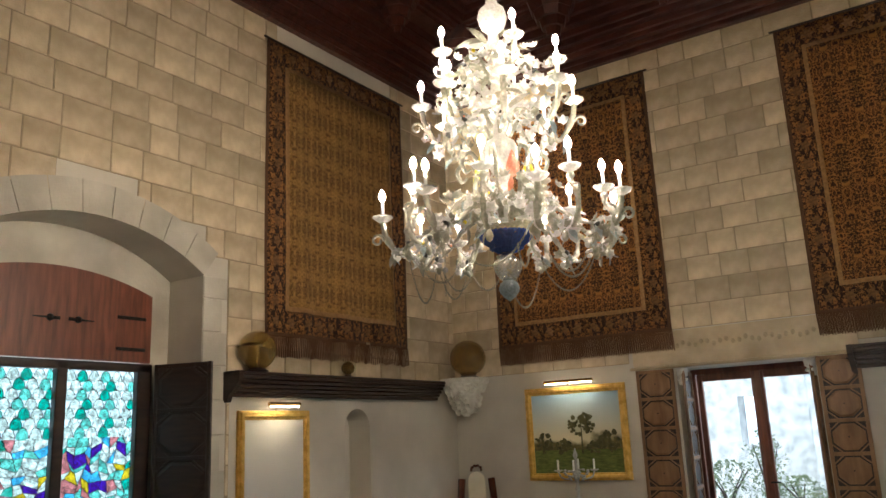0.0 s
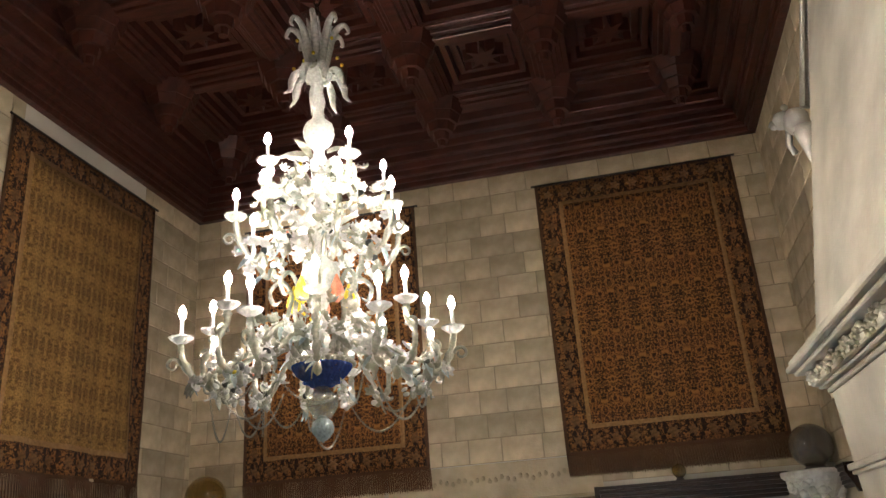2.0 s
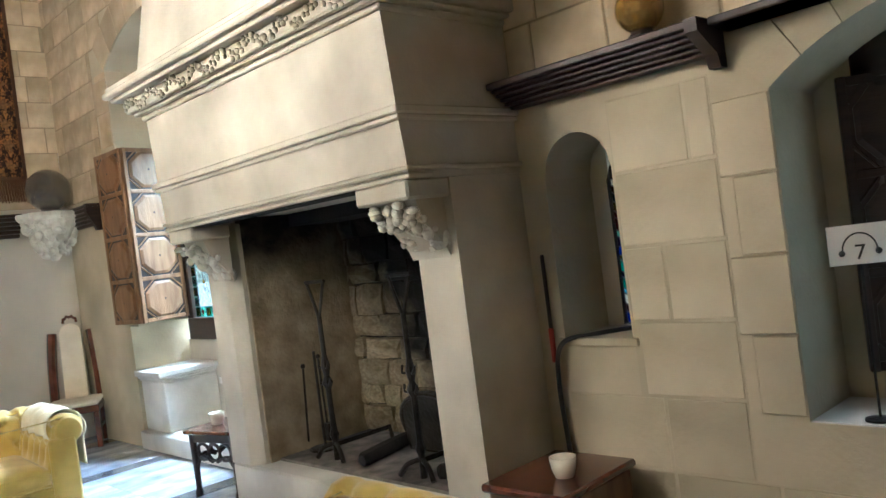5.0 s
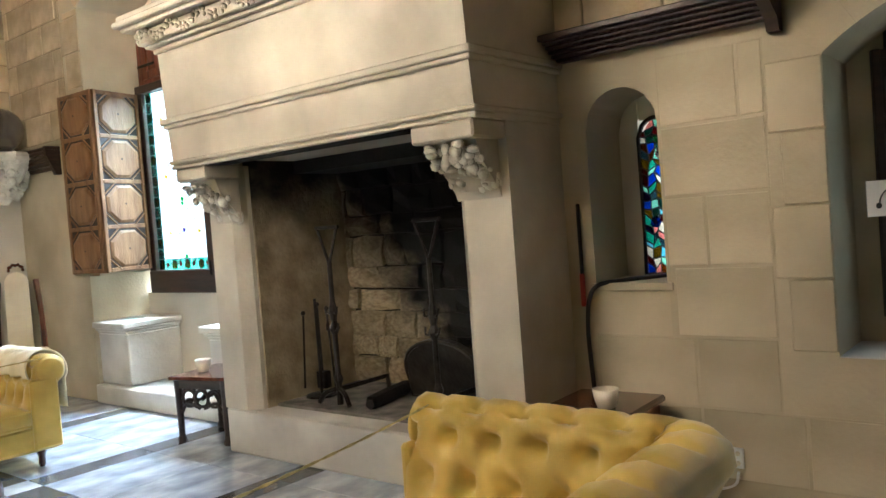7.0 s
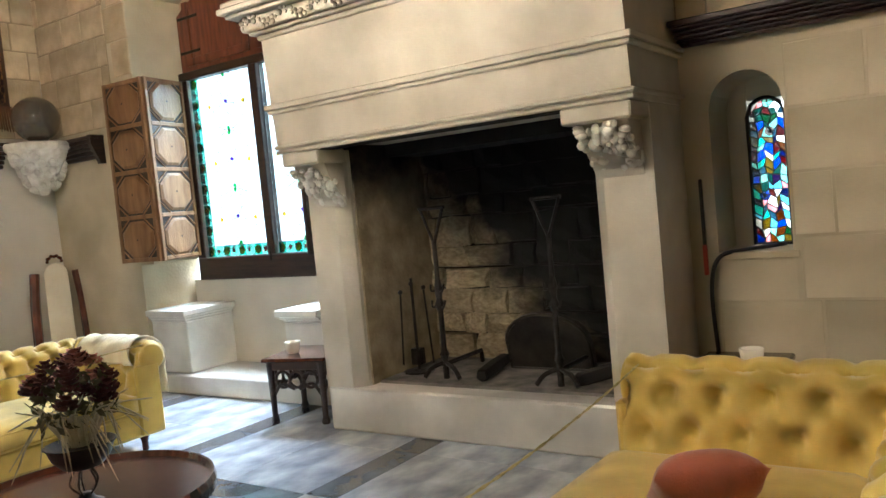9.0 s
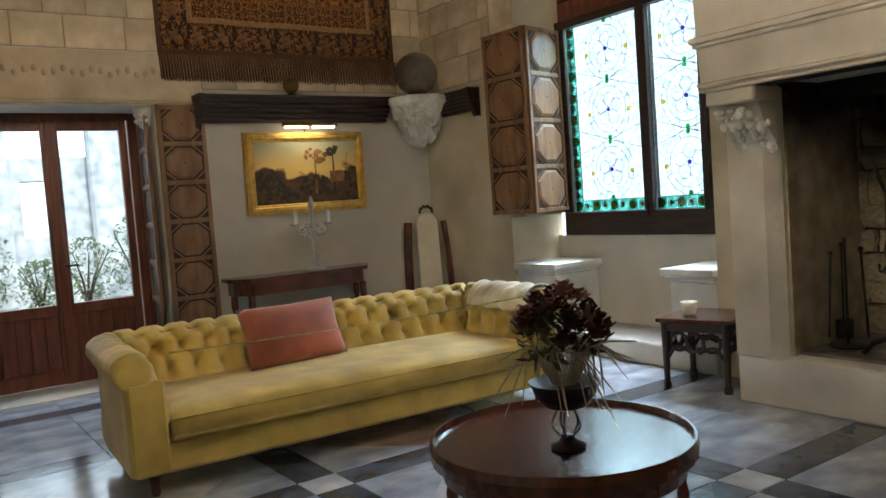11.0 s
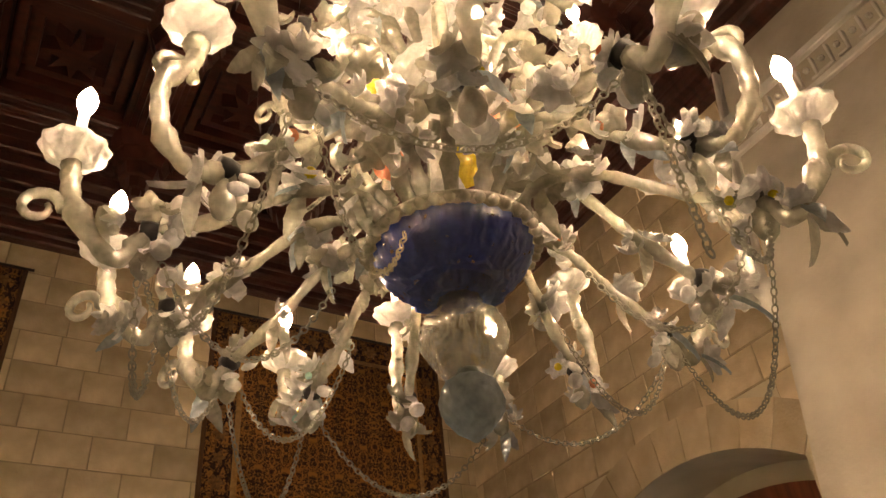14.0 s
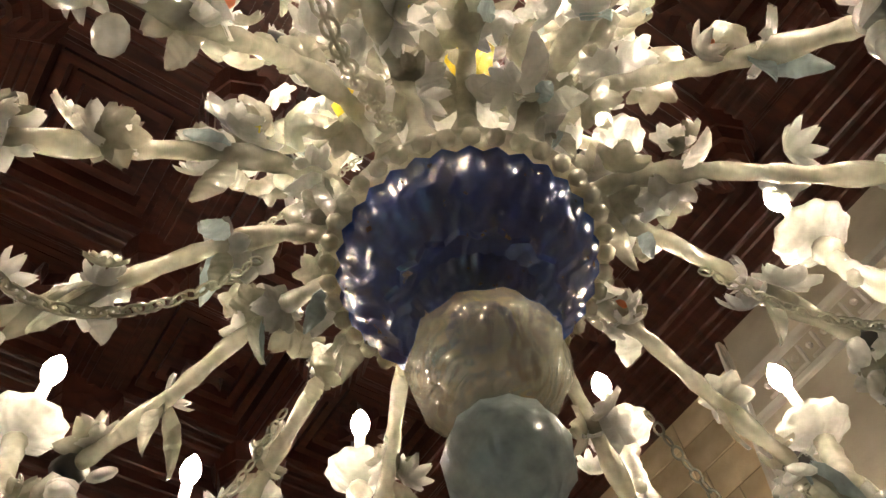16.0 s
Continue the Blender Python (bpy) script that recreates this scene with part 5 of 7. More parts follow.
for x, z, r, n_ in ((0.70, 0.62, 0.16, 60), (0.20, 0.42, 0.14, 40), (1.05, 0.44, 0.13, 40), (0.45, 0.38, 0.10, 30), (0.86, 0.37, 0.10, 30)):
    bm = bmesh.new()
    for q in range(n_):
        a, d = prng.uniform(0, 2 * math.pi), r * math.sqrt(prng.random())
        rr = prng.uniform(0.012, 0.034)
        cx_, cz_ = x + d * math.cos(a), z + d * math.sin(a) * 0.8
        if not (0.10 + rr < cx_ < 1.17 - rr and 0.10 + rr < cz_ < 0.96 - rr):
            continue
        prism(bm, [(cx_ + rr * prng.uniform(0.6, 1.2) * math.cos(w), cz_ + rr * prng.uniform(0.6, 1.2) * math.sin(w)) for w in (2 * math.pi * k / 7 for k in range(7))], "y", -0.0265 - 0.0001 * q, -0.0245)
    prism(bm, [(x - 0.010, 0.30), (x + 0.012, 0.30), (x + 0.006, z), (x - 0.004, z)], "y", -0.0262, -0.0246)
    part("painted_tree", bm, M["paint_olive"], blue)
bm = bmesh.new()
box(bm, 0.80, 0.94, -0.0290, -0.0246, 0.26, 0.36)
part("painted_house", bm, M["paint_rust"], gold)

# ---------------- shelves, corbels, globes ----------------


def shelf(length, depth, height, at, label, brackets=()):
    t = thing("wall_shelf", label, "shelf", at, "dark wall shelves")
    part("board", boxm(0, length, -depth, -0.002, height - 0.03, height, 0.005), M["darkwood"], t)
    n = 5
    for k in range(n):
        z = (height - 0.03) * k / n
        d = depth * (0.35 + 0.55 * k / (n - 1))
        part("reed", boxm(0.01, length - 0.01, -d, -0.003, z + 0.002, z + (height - 0.03) / n - 0.001, 0.006), M["darkwood"], t)
    for x in brackets:
        prof = [(-0.002, -0.05), (-0.05, -0.05), (-0.07, 0.0), (-depth - 0.01, height * 0.6), (-depth - 0.01, height + 0.002), (-0.002, height + 0.002)]
        part("bracket", prism(bmesh.new(), prof, "x", x, x + 0.05), M["darkwood"], t)
    return t


shelf(1.83, 0.20, 0.22, pose(-1.13, 8.0, 2.06), "long dark wooden shelf below a tapestry", (0.0,))
shelf(0.66, 0.12, 0.20, pose(1.17, 7.76, 2.07, 0, 0, -90), "short dark wooden shelf beside the window shutter", (0.60,))
shelf(3.30, 0.20, 0.22, pose(-5.72, 4.21, 2.03, 0, 0, 90), "long dark wooden shelf below the golden tapestry", (0.0,))
shelf(1.04, 0.19, 0.12, pose(1.17, 1.99, 2.055, 0, 0, -90), "reeded dark wooden shelf beside the fireplace", (0.99,))
shelf(2.2, 0.14, 0.045, pose(1.17, 0.94, 2.13, 0, 0, -90), "thin dark wooden shelf over the side window")


def corbel(at, label):
    t = thing("corner_corbel", label, "corbel", at, "corner corbels")
    bm = bmesh.new()
    for k in range(120):
        u, a = rng.random(), rng.uniform(0, 2 * math.pi)
        r = 0.26 * (0.25 + 0.75 * u ** 0.6)
        ball(bm, (r * math.cos(a) * 0.95, r * math.sin(a) * 0.8, -0.38 + 0.34 * u + rng.uniform(-0.02, 0.02)), rng.uniform(0.022, 0.045), 6)
    part("carved_leaves", bm, M["carved"], t, "pale carved leaves", smooth=True)
    part("core", lathe(bmesh.new(), [(0.03, -0.42), (0.10, -0.32), (0.2, -0.12), (0.26, -0.02)], 14), M["carved"], t)
    part("slab", lathe(bmesh.new(), [(0.29, -0.03), (0.31, 0.0), (0.31, 0.03), (0.30, 0.04)], 8), M["carved"], t)
    return t


def globe(at, r, mat_, label):
    t = thing("glass_globe", label, "glass ball", at, "glass globes")
    part("stand", lathe(bmesh.new(), [(r * 0.55, 0), (r * 0.6, 0.01), (r * 0.45, 0.025), (r * 0.4, 0.04)], 16), M["darkwood"], t)
    part("sphere", ball(bmesh.new(), (0, 0, r + 0.02), r, 28), mat_, t, smooth=True)
    return t


corbel(pose(0.92, 7.73, 2.22), "pale carved stone corbel in the corner beside the window")
globe(pose(0.945, 7.765, 2.263), 0.205, M["smoke"], "smoky grey glass globe on a carved corner corbel")
corbel(pose(-5.40, 7.73, 2.24), "pale carved stone corbel in the corner below a globe")
globe(pose(-5.36, 7.76, 2.283), 0.225, M["amber"], "amber glass globe on a carved corner corbel")
globe(pose(-5.60, 4.50, 2.251), 0.18, M["amber"], "amber glass globe at the end of a dark shelf")
globe(pose(-5.60, 5.77, 2.251), 0.07, M["amber"], "small amber glass globe on a dark shelf")
globe(pose(-0.29, 7.88, 2.281), 0.07, M["amber"], "small amber glass globe on a dark shelf")
globe(pose(1.06, 1.22, 2.177), 0.095, M["amber"], "amber glass globe on the reeded shelf")

# ---------------- console tables, candelabra, chairs ----------------


def console(at, label):
    t = thing("console_table", label, "table", at, "console tables")
    poly = [(-0.66, 0.0), (0.66, 0.0), (0.66, -0.16), (0.54, -0.36), (-0.54, -0.36), (-0.66, -0.16)]
    part("tabletop", prism(bmesh.new(), poly, "z", 0.735, 0.765), M["mahogany"], t)
    part("apron", prism(bmesh.new(), [(u * 0.93, v * 0.9 - 0.012) for u, v in poly], "z", 0.62, 0.734), M["mahogany"], t)
    for x, y in ((-0.52, -0.29), (0.52, -0.29), (-0.58, -0.05), (0.58, -0.05)):
        part("leg", lathe(bmesh.new(), [(0.016, 0), (0.022, 0.05), (0.016, 0.12), (0.026, 0.42), (0.018, 0.47), (0.030, 0.52), (0.026, 0.62)], 12, (x, y, 0)), M["mahogany"], t, smooth=True)
    return t


console(pose(-0.36, 7.98, 0), "dark mahogany console table with a cut-cornered top")
console(pose(-4.05, 7.98, 0), "dark mahogany console table below the blue landscape")


def candelabrum(at, label):
    t = thing("glass_candelabrum", label, "candlestick", at, "table candelabra")
    part("stem", lathe(bmesh.new(), [(0.085, 0), (0.09, 0.012), (0.04, 0.03), (0.018, 0.05), (0.035, 0.10), (0.014, 0.14), (0.03, 0.2), (0.012, 0.25), (0.03, 0.32), (0.045, 0.36), (0.02, 0.40), (0.012, 0.52), (0.028, 0.56), (0.006, 0.64)], 14), M["milk"], t, smooth=True)
    for k in range(4):
        a = math.pi / 2 * k + 0.3
        c, s = math.cos(a), math.sin(a)
        arm = part("arm", tube(bmesh.new(), spline([(0.02 * c, 0.02 * s, 0.36), (0.09 * c, 0.09 * s, 0.31), (0.17 * c, 0.17 * s, 0.33), (0.20 * c, 0.20 * s, 0.39)], 5), 0.010, 7), M["milk"], t, smooth=True)
        part("drip_pan", lathe(bmesh.new(), [(0.012, 0), (0.045, 0.015), (0.05, 0.025), (0.015, 0.022)], 12, (0.20 * c, 0.20 * s, 0.385)), M["milk"], arm)
        part("candle", tube(bmesh.new(), [(0.20 * c, 0.20 * s, 0.40), (0.20 * c, 0.20 * s, 0.52)], 0.011, 8), M["white"], arm)
        for q in range(6):
            bm = bmesh.new()
            b = a + 0.5 * math.sin(q * 2.1)
            ball(bm, (0.11 * math.cos(b) * (0.6 + 0.15 * q), 0.11 * math.sin(b) * (0.6 + 0.15 * q), 0.30 + 0.02 * q), 0.02, 7, 0.7)
            part("glass_flower", bm, M["milk"], arm, smooth=True)
    return t


candelabrum(pose(-0.24, 7.78, 0.766), "clear and white glass candelabrum on a console table")
candelabrum(pose(-4.02, 7.78, 0.766), "clear and white glass candelabrum on a console table")


def chair(at, label):
    t = thing("high_back_chair", label, "chair", at, "high-backed chairs")
    part("seat", boxm(-0.235, 0.235, -0.24, 0.22, 0.40, 0.45, 0.02), M["cream"], t, "cream upholstered seat")
    part("seat_rail", boxm(-0.24, 0.24, -0.245, 0.225, 0.335, 0.40, 0.01), M["mahogany"], t)
    for x in (-0.21, 0.21):
        part("front_leg", boxm(x - 0.025, x + 0.025, -0.24, -0.19, 0, 0.335, 0.006), M["mahogany"], t)
        pts = [(x, 0.20, 0), (x, 0.19, 0.4), (x * 0.95, 0.22, 0.8), (x * 0.84, 0.26, 1.09)]
        part("back_post", tube(bmesh.new(), spline(pts, 4), 0.044, 8), M["mahogany"], t)
    for y0, y1, z in ((-0.20, 0.19, 0.16),):
        for x in (-0.21, 0.21):
            part("stretcher", boxm(x - 0.012, x + 0.012, y0, y1, z, z + 0.03), M["mahogany"], t)
    n = 10
    poly = [(-0.105, 0.42), (0.105, 0.42), (0.10, 1.06)] + [(0.10 * math.cos(a), 1.06 + 0.10 * math.sin(a)) for a in (math.pi * k / n for k in range(1, n))] + [(-0.10, 1.06)]
    bm = bmesh.new()
    prism(bm, poly, "y", -0.03, 0.03)
    bmesh.ops.bevel(bm, geom=[e for e in bm.edges], offset=0.01, segments=2, affect="EDGES", clamp_overlap=True)
    bm.transform(Matrix.Translation((0, 0.115, 0.02)) @ Matrix.Rotation(-0.10, 4, "X"))
    part("back_panel", bm, M["cream"], t, "tall cream upholstered back splat")
    bm = bmesh.new()
    for k in range(9):
        a = math.pi * k / 8
        ball(bm, (0.06 * math.cos(a), 0.245, 1.19 + 0.045 * math.sin(a) + 0.01 * (k % 2)), 0.016, 6)
    part("carved_crest", bm, M["mahogany"], t, smooth=True)
    return t


chair(pose(0.90, 7.66, 0, 0, 0, -28), "high-backed mahogany chair with cream seat and back")
chair(pose(-5.2, 7.55, 0, 0, 0, 30), "high-backed mahogany chair in the corner below a globe")

# ---------------- sofas ----------------


def sofa(at, label, wide):
    """Button-tufted sofa with rolled arms: local x along, facing -y, origin at the floor under its middle."""
    W, D = wide, 0.47
    t = thing("tufted_sofa", label, "sofa", at, "tufted sofas")
    # path of the rolled back and arms
    path = []
    rc = 0.16
    path += [(W, -D + 0.02 + (2 * D - rc - 0.02) * k / 10) for k in range(11)]
    path += [(W - rc + rc * math.cos(a), D - rc + rc * math.sin(a)) for a in (math.pi / 2 * k / 6 for k in range(1, 6))]
    path += [(W - rc - (2 * W - 2 * rc) * k / 48, D) for k in range(49)]
    path += [(-W + rc - rc * math.sin(a), D - rc + rc * math.cos(a)) for a in (math.pi / 2 * k / 6 for k in range(1, 6))]
    path += [(-W, D - rc - (2 * D - rc - 0.02) * k / 10) for k in range(11)]
    fine = []
    for a, b in zip(path, path[1:]):
        fine += [(a[0] + (b[0] - a[0]) * q / 3, a[1] + (b[1] - a[1]) * q / 3) for q in range(3)]
    path = fine + [path[-1]]
    P = [Vector((x, y, 0)) for x, y in path]
    s = [0.0]
    for a, b in zip(P, P[1:]):
        s.append(s[-1] + (b - a).length)
    # profile: (inward offset, height)
    prof = [(0.20, 0.36), (0.195, 0.42), (0.185, 0.48), (0.17, 0.54), (0.155, 0.59), (0.15, 0.63), (0.135, 0.665), (0.10, 0.695), (0.05, 0.705), (0.0, 0.69), (-0.035, 0.655), (-0.04, 0.61), (-0.015, 0.57), (0.01, 0.52), (0.01, 0.30), (0.01, 0.12)]
    fine = []
    for a, b in zip(prof, prof[1:]):
        fine += [(a[0] + (b[0] - a[0]) * q / 3, a[1] + (b[1] - a[1]) * q / 3) for q in range(3)]
    prof = fine + [prof[-1]]
    rows = []
    for i, p in enumerate(P):
        d = (P[min(i + 1, len(P) - 1)] - P[max(i - 1, 0)]).normalized()
        n = Vector((-d.y, d.x, 0))
        row = []
        u = s[i] / 0.15
        for j, (o, z) in enumerate(prof):
            dent = 0.0
            if j < 30:
                v = j / 9.0
                for r in range(3):
                    off = 0.5 * (r % 2)
                    du = u - off - round(u - off)
                    q = (du * 1.2) ** 2 + (v - 0.55 - r * 0.8) ** 2
                    dent += 0.070 * math.exp(-q * 19)
                    # creases running between neighbouring buttons
                    for sx in (-1, 1):
                        t_ = min(max(v - 0.55 - r * 0.8, 0), 0.8) / 0.8
                        if 0 < t_ < 1 and r < 2:
                            dent += 0.020 * math.exp(-((du - sx * 0.5 * t_) * 10) ** 2)
                if v > 2.1:
                    du = u - round(u)
                    dent += 0.026 * math.exp(-(du * 8) ** 2) * min(1, (v - 2.1) * 3) * max(0, 1 - max(0, v - 2.7) * 1.4)
            row.append(tuple(p + n * (o - dent * (1 if z < 0.69 else 0.3)) + Vector((0, 0, z - dent * (0.8 if j > 18 else 0.1)))))
        rows.append(row)
    bm = bmesh.new()
    vs = grid(bm, rows)
    for row in (vs[0], vs[-1]):
        bm.faces.new(row)
    part("rolled_back", bm, M["velvet"], t, "deep-buttoned yellow velvet back and arms", smooth=True)
    # scroll faces of the arms
    for sx in (-1, 1):
        bm = lathe(bmesh.new(), [(0.085, 0), (0.09, 0.012), (0.07, 0.02), (0.02, 0.024)], 20)
        bm.transform(Matrix.Translation((sx * (W - 0.055), -D + 0.02, 0.60)) @ Matrix.Rotation(math.pi / 2, 4, "X"))
        part("arm_scroll", bm, M["velvet"], t, smooth=True)
        part("arm_front", boxm(sx * (W - 0.10) - 0.085, sx * (W - 0.10) + 0.085, -D - 0.004, -D + 0.03, 0.12, 0.56, 0.012), M["velvet"], t)
    part("base", boxm(-W + 0.02, W - 0.02, -D + 0.015, D - 0.02, 0.11, 0.27, 0.02), M["velvet"], t)
    bm = bmesh.new()
    nx, ny = 40, 12
    x0, x1, y0, y1 = -W + 0.20, W - 0.20, -D - 0.02, D - 0.19
    top = []
    for i in range(nx + 1):
        row = []
        for j in range(ny + 1):
            u, v = i / nx, j / ny
            e = min(u, 1 - u) * nx / 2.0, min(v, 1 - v) * ny / 2.0
            z = 0.415 - 0.035 * max(0, 1 - min(e)) ** 2 + 0.012 * math.sin(math.pi * u)
            row.append((x0 + (x1 - x0) * u, y0 + (y1 - y0) * v, z))
        top.append(row)
    a = grid(bm, top)
    b = grid(bm, [[(p[0], p[1], 0.272) for p in row] for row in top])
    loop = [(i, 0) for i in range(nx)] + [(nx, j) for j in range(ny)] + [(i, ny) for i in range(nx, 0, -1)] + [(0, j) for j in range(ny, 0, -1)]
    for q in range(len(loop)):
        (i0, j0), (i1, j1) = loop[q], loop[(q + 1) % len(loop)]
        bm.faces.new((a[i0][j0], a[i1][j1], b[i1][j1], b[i0][j0]))
    cu = part("seat_cushion", bm, M["velvet"], t, "long yellow velvet seat cushion", smooth=True)
    part("piping", tube(bmesh.new(), [(x0, y0 - 0.003, 0.372), (x1, y0 - 0.003, 0.372)], 0.006, 6), M["velvet"], cu)
    part("piping", tube(bmesh.new(), [(x0, y0 - 0.003, 0.285), (x1, y0 - 0.003, 0.285)], 0.006, 6), M["velvet"], cu)
    for x in (-W + 0.12, W - 0.12):
        for y in (-D + 0.09, D - 0.1):
            part("leg", lathe(bmesh.new(), [(0.015, 0), (0.022, 0.02), (0.02, 0.06), (0.035, 0.112)], 10, (x, y, 0)), M["mahogany"], t)
    return t


s1 = pose(-1.18, 5.62, 0, 0, 0, -3)
sofa(s1, "long yellow velvet sofa, deep-buttoned, with rolled arms", 1.27)
s2 = pose(-1.22, 1.34, 0, 0, 0, 180) @ Matrix.Diagonal((1.0, 1.16, 1.06, 1.0))
sofa(s2, "long yellow velvet sofa with its back to the walkway", 1.13)


def cushion(at, w, h, d, mat_, label):
    bm = bmesh.new()
    n = 14
    rows_t, rows_b = [], []
    for i in range(n + 1):
        rt, rb = [], []
        for j in range(n + 1):
            u, v = 2 * i / n - 1, 2 * j / n - 1
            k = (1 - abs(u) ** 2.6) * (1 - abs(v) ** 2.6)
            pinch = 1 - 0.05 * (1 - abs(u)) * abs(v) ** 3 - 0.05 * (1 - abs(v)) * abs(u) ** 3
            x, y = u * w / 2 * pinch, v * h / 2 * pinch
            z = d / 2 * max(k, 0) ** 0.55
            rt.append((x, y, z)), rb.append((x, y, -z))
        rows_t.append(rt), rows_b.append(rb)
    grid(bm, rows_t), grid(bm, rows_b)
    bmesh.ops.remove_doubles(bm, verts=bm.verts, dist=1e-5)
    t = thing("scatter_cushion", label, "cushion", at, "coral cushions")
    part("pad", bm, mat_, t, smooth=True)
    return t


cushion(s1 @ pose(-0.22, 0.12, 0.59, 66, 0, 6), 0.62, 0.36, 0.17, M["coral"], "coral-red velvet cushion leaning on the yellow sofa")
cushion(s2 @ pose(-0.43, -0.06, 0.49, 32, 0, -60), 0.28, 0.24, 0.17, M["coral"], "coral-red velvet cushion against the sofa arm")

# pale throw over the sofa arm
bm = bmesh.new()
pts = []
for i in range(40):
    v = i / 39
    row = []
    for j in range(30):
        u = j / 29
        a = -1.9 + 4.1 * min(v / 0.8, 1)
        x, z = 1.215 + 0.118 * math.sin(a), 0.60 + 0.118 * math.cos(a)
        if v > 0.8:
            z -= (v - 0.8) * 0.9
        fold = 0.010 * math.sin(u * 24 + 5 * v) + 0.005 * math.sin(u * 51 + 2)
        row.append((x + fold * math.sin(a), -0.42 + 0.70 * u + 0.04 * math.sin(v * 5 + u * 3), z + fold * math.cos(a)))
    pts.append(row)
grid(bm, pts)
ob = tagged(link("sofa_throw", bm, M["throw"], smooth=True, at=s1), "pale cream woven throw draped over the sofa arm", "blanket")
ob.modifiers.new("cloth thickness", "SOLIDIFY").thickness = 0.008

# ---------------- tables ----------------
ct = thing("coffee_table", "round dark mahogany coffee table with a raised rim", "table", pose(-1.42, 3.50, 0))
part("tabletop", lathe(bmesh.new(), [(0.05, 0.435), (0.435, 0.435), (0.44, 0.40), (0.42, 0.395), (0.05, 0.395)], 48), M["mahogany"], ct, smooth=False)
part("rim", lathe(bmesh.new(), [(0.437, 0.39), (0.458, 0.395), (0.462, 0.43), (0.456, 0.458), (0.446, 0.458), (0.438, 0.437)], 48), M["mahogany"], ct, "glossy raised rim")
part("apron", lathe(bmesh.new(), [(0.40, 0.33), (0.42, 0.333), (0.43, 0.394), (0.40, 0.394)], 48, caps=False), M["mahogany"], ct)
for k in range(6):
    a = math.pi / 3 * k + 0.25
    part("leg", lathe(bmesh.new(), [(0.010, 0), (0.014, 0.03), (0.011, 0.05), (0.022, 0.24), (0.014, 0.28), (0.024, 0.33)], 10, (0.40 * math.cos(a), 0.40 * math.sin(a), 0)), M["mahogany"], ct, smooth=True)

M["petal"] = mk("dried_petal", (0.30, 0.10, 0.08), (0.48, 0.22, 0.16), 20, 0.8, 0.3, 90)
M["petal_dark"] = mk("dark_petal", (0.045, 0.014, 0.014), (0.12, 0.035, 0.03), 20, 0.85, 0.3, 90)
M["straw"] = mk("dried_grass", (0.38, 0.32, 0.20), (0.56, 0.49, 0.33), 20, 0.9, 0.3, 90)
M["moss"] = mk("dried_leaf", (0.07, 0.065, 0.03), (0.14, 0.12, 0.06), 20, 0.9, 0.3, 90)
fv = thing("flower_vase", "dark footed bowl of dried dark roses and grasses", "flower vase", pose(-1.48, 3.40, 0.437))
part("foot", lathe(bmesh.new(), [(0.055, 0), (0.06, 0.01), (0.03, 0.025), (0.022, 0.045)], 16), M["black"], fv, smooth=True)
bm = bmesh.new()
for k in range(5):
    a = 2 * math.pi * k / 5
    tube(bm, spline([(0.02 * math.cos(a), 0.02 * math.sin(a), 0.04), (0.05 * math.cos(a), 0.05 * math.sin(a), 0.08), (0.03 * math.cos(a), 0.03 * math.sin(a), 0.13)], 4), 0.004, 5)
part("wire_stem", bm, M["iron"], fv)
part("bowl", lathe(bmesh.new(), [(0.02, 0.13), (0.07, 0.145), (0.10, 0.18), (0.115, 0.22), (0.125, 0.225), (0.118, 0.228), (0.08, 0.19)], 20), M["black"], fv, smooth=True)
frng = random.Random(11)


def rose(bm, c, r):
    for ringk in range(3):
        n = 3 + ringk * 2
        for q in range(n):
            a = 2 * math.pi * q / n + ringk
            d = r * (0.25 + 0.33 * ringk)
            p = [(c[0] + (d + r * 0.30 * math.cos(w)) * math.cos(a) - r * 0.42 * math.sin(w) * math.sin(a), c[1] + (d + r * 0.30 * math.cos(w)) * math.sin(a) + r * 0.42 * math.sin(w) * math.cos(a), c[2] + r * (0.55 - 0.35 * ringk) + 0.25 * r * math.cos(w)) for w in (2 * math.pi * s_ / 6 for s_ in range(6))]
            ctr = bm.verts.new((c[0] + d * 0.9 * math.cos(a), c[1] + d * 0.9 * math.sin(a), c[2] + r * (0.4 - 0.35 * ringk)))
            vs = [bm.verts.new(v) for v in p]
            for s_ in range(6):
                bm.faces.new((ctr, vs[s_], vs[(s_ + 1) % 6]))


for k in range(30):
    a, u = frng.uniform(0, 2 * math.pi), frng.random()
    el = math.asin(u)
    c = (0.15 * math.cos(a) * math.cos(el), 0.15 * math.sin(a) * math.cos(el), 0.38 + 0.15 * math.sin(el))
    bm = bmesh.new()
    rose(bm, c, frng.uniform(0.030, 0.044))
    part("rose", bm, M["petal"] if k % 4 == 0 else M["petal_dark"], fv)
bm = bmesh.new()
for k in range(60):
    a = frng.uniform(0, 2 * math.pi)
    r1 = frng.uniform(0.10, 0.26)
    z1 = frng.uniform(0.12, 0.45)
    tube(bm, spline([(0.04 * math.cos(a), 0.04 * math.sin(a), 0.22), (0.11 * math.cos(a), 0.11 * math.sin(a), 0.34), (r1 * math.cos(a + 0.2), r1 * math.sin(a + 0.2), z1)], 4), [0.003] * 8 + [0.0012], 4)
tagged(part("dried_grass", bm, M["straw"], fv, "trailing pale dried grass"), kind="stuff")
bm = bmesh.new()
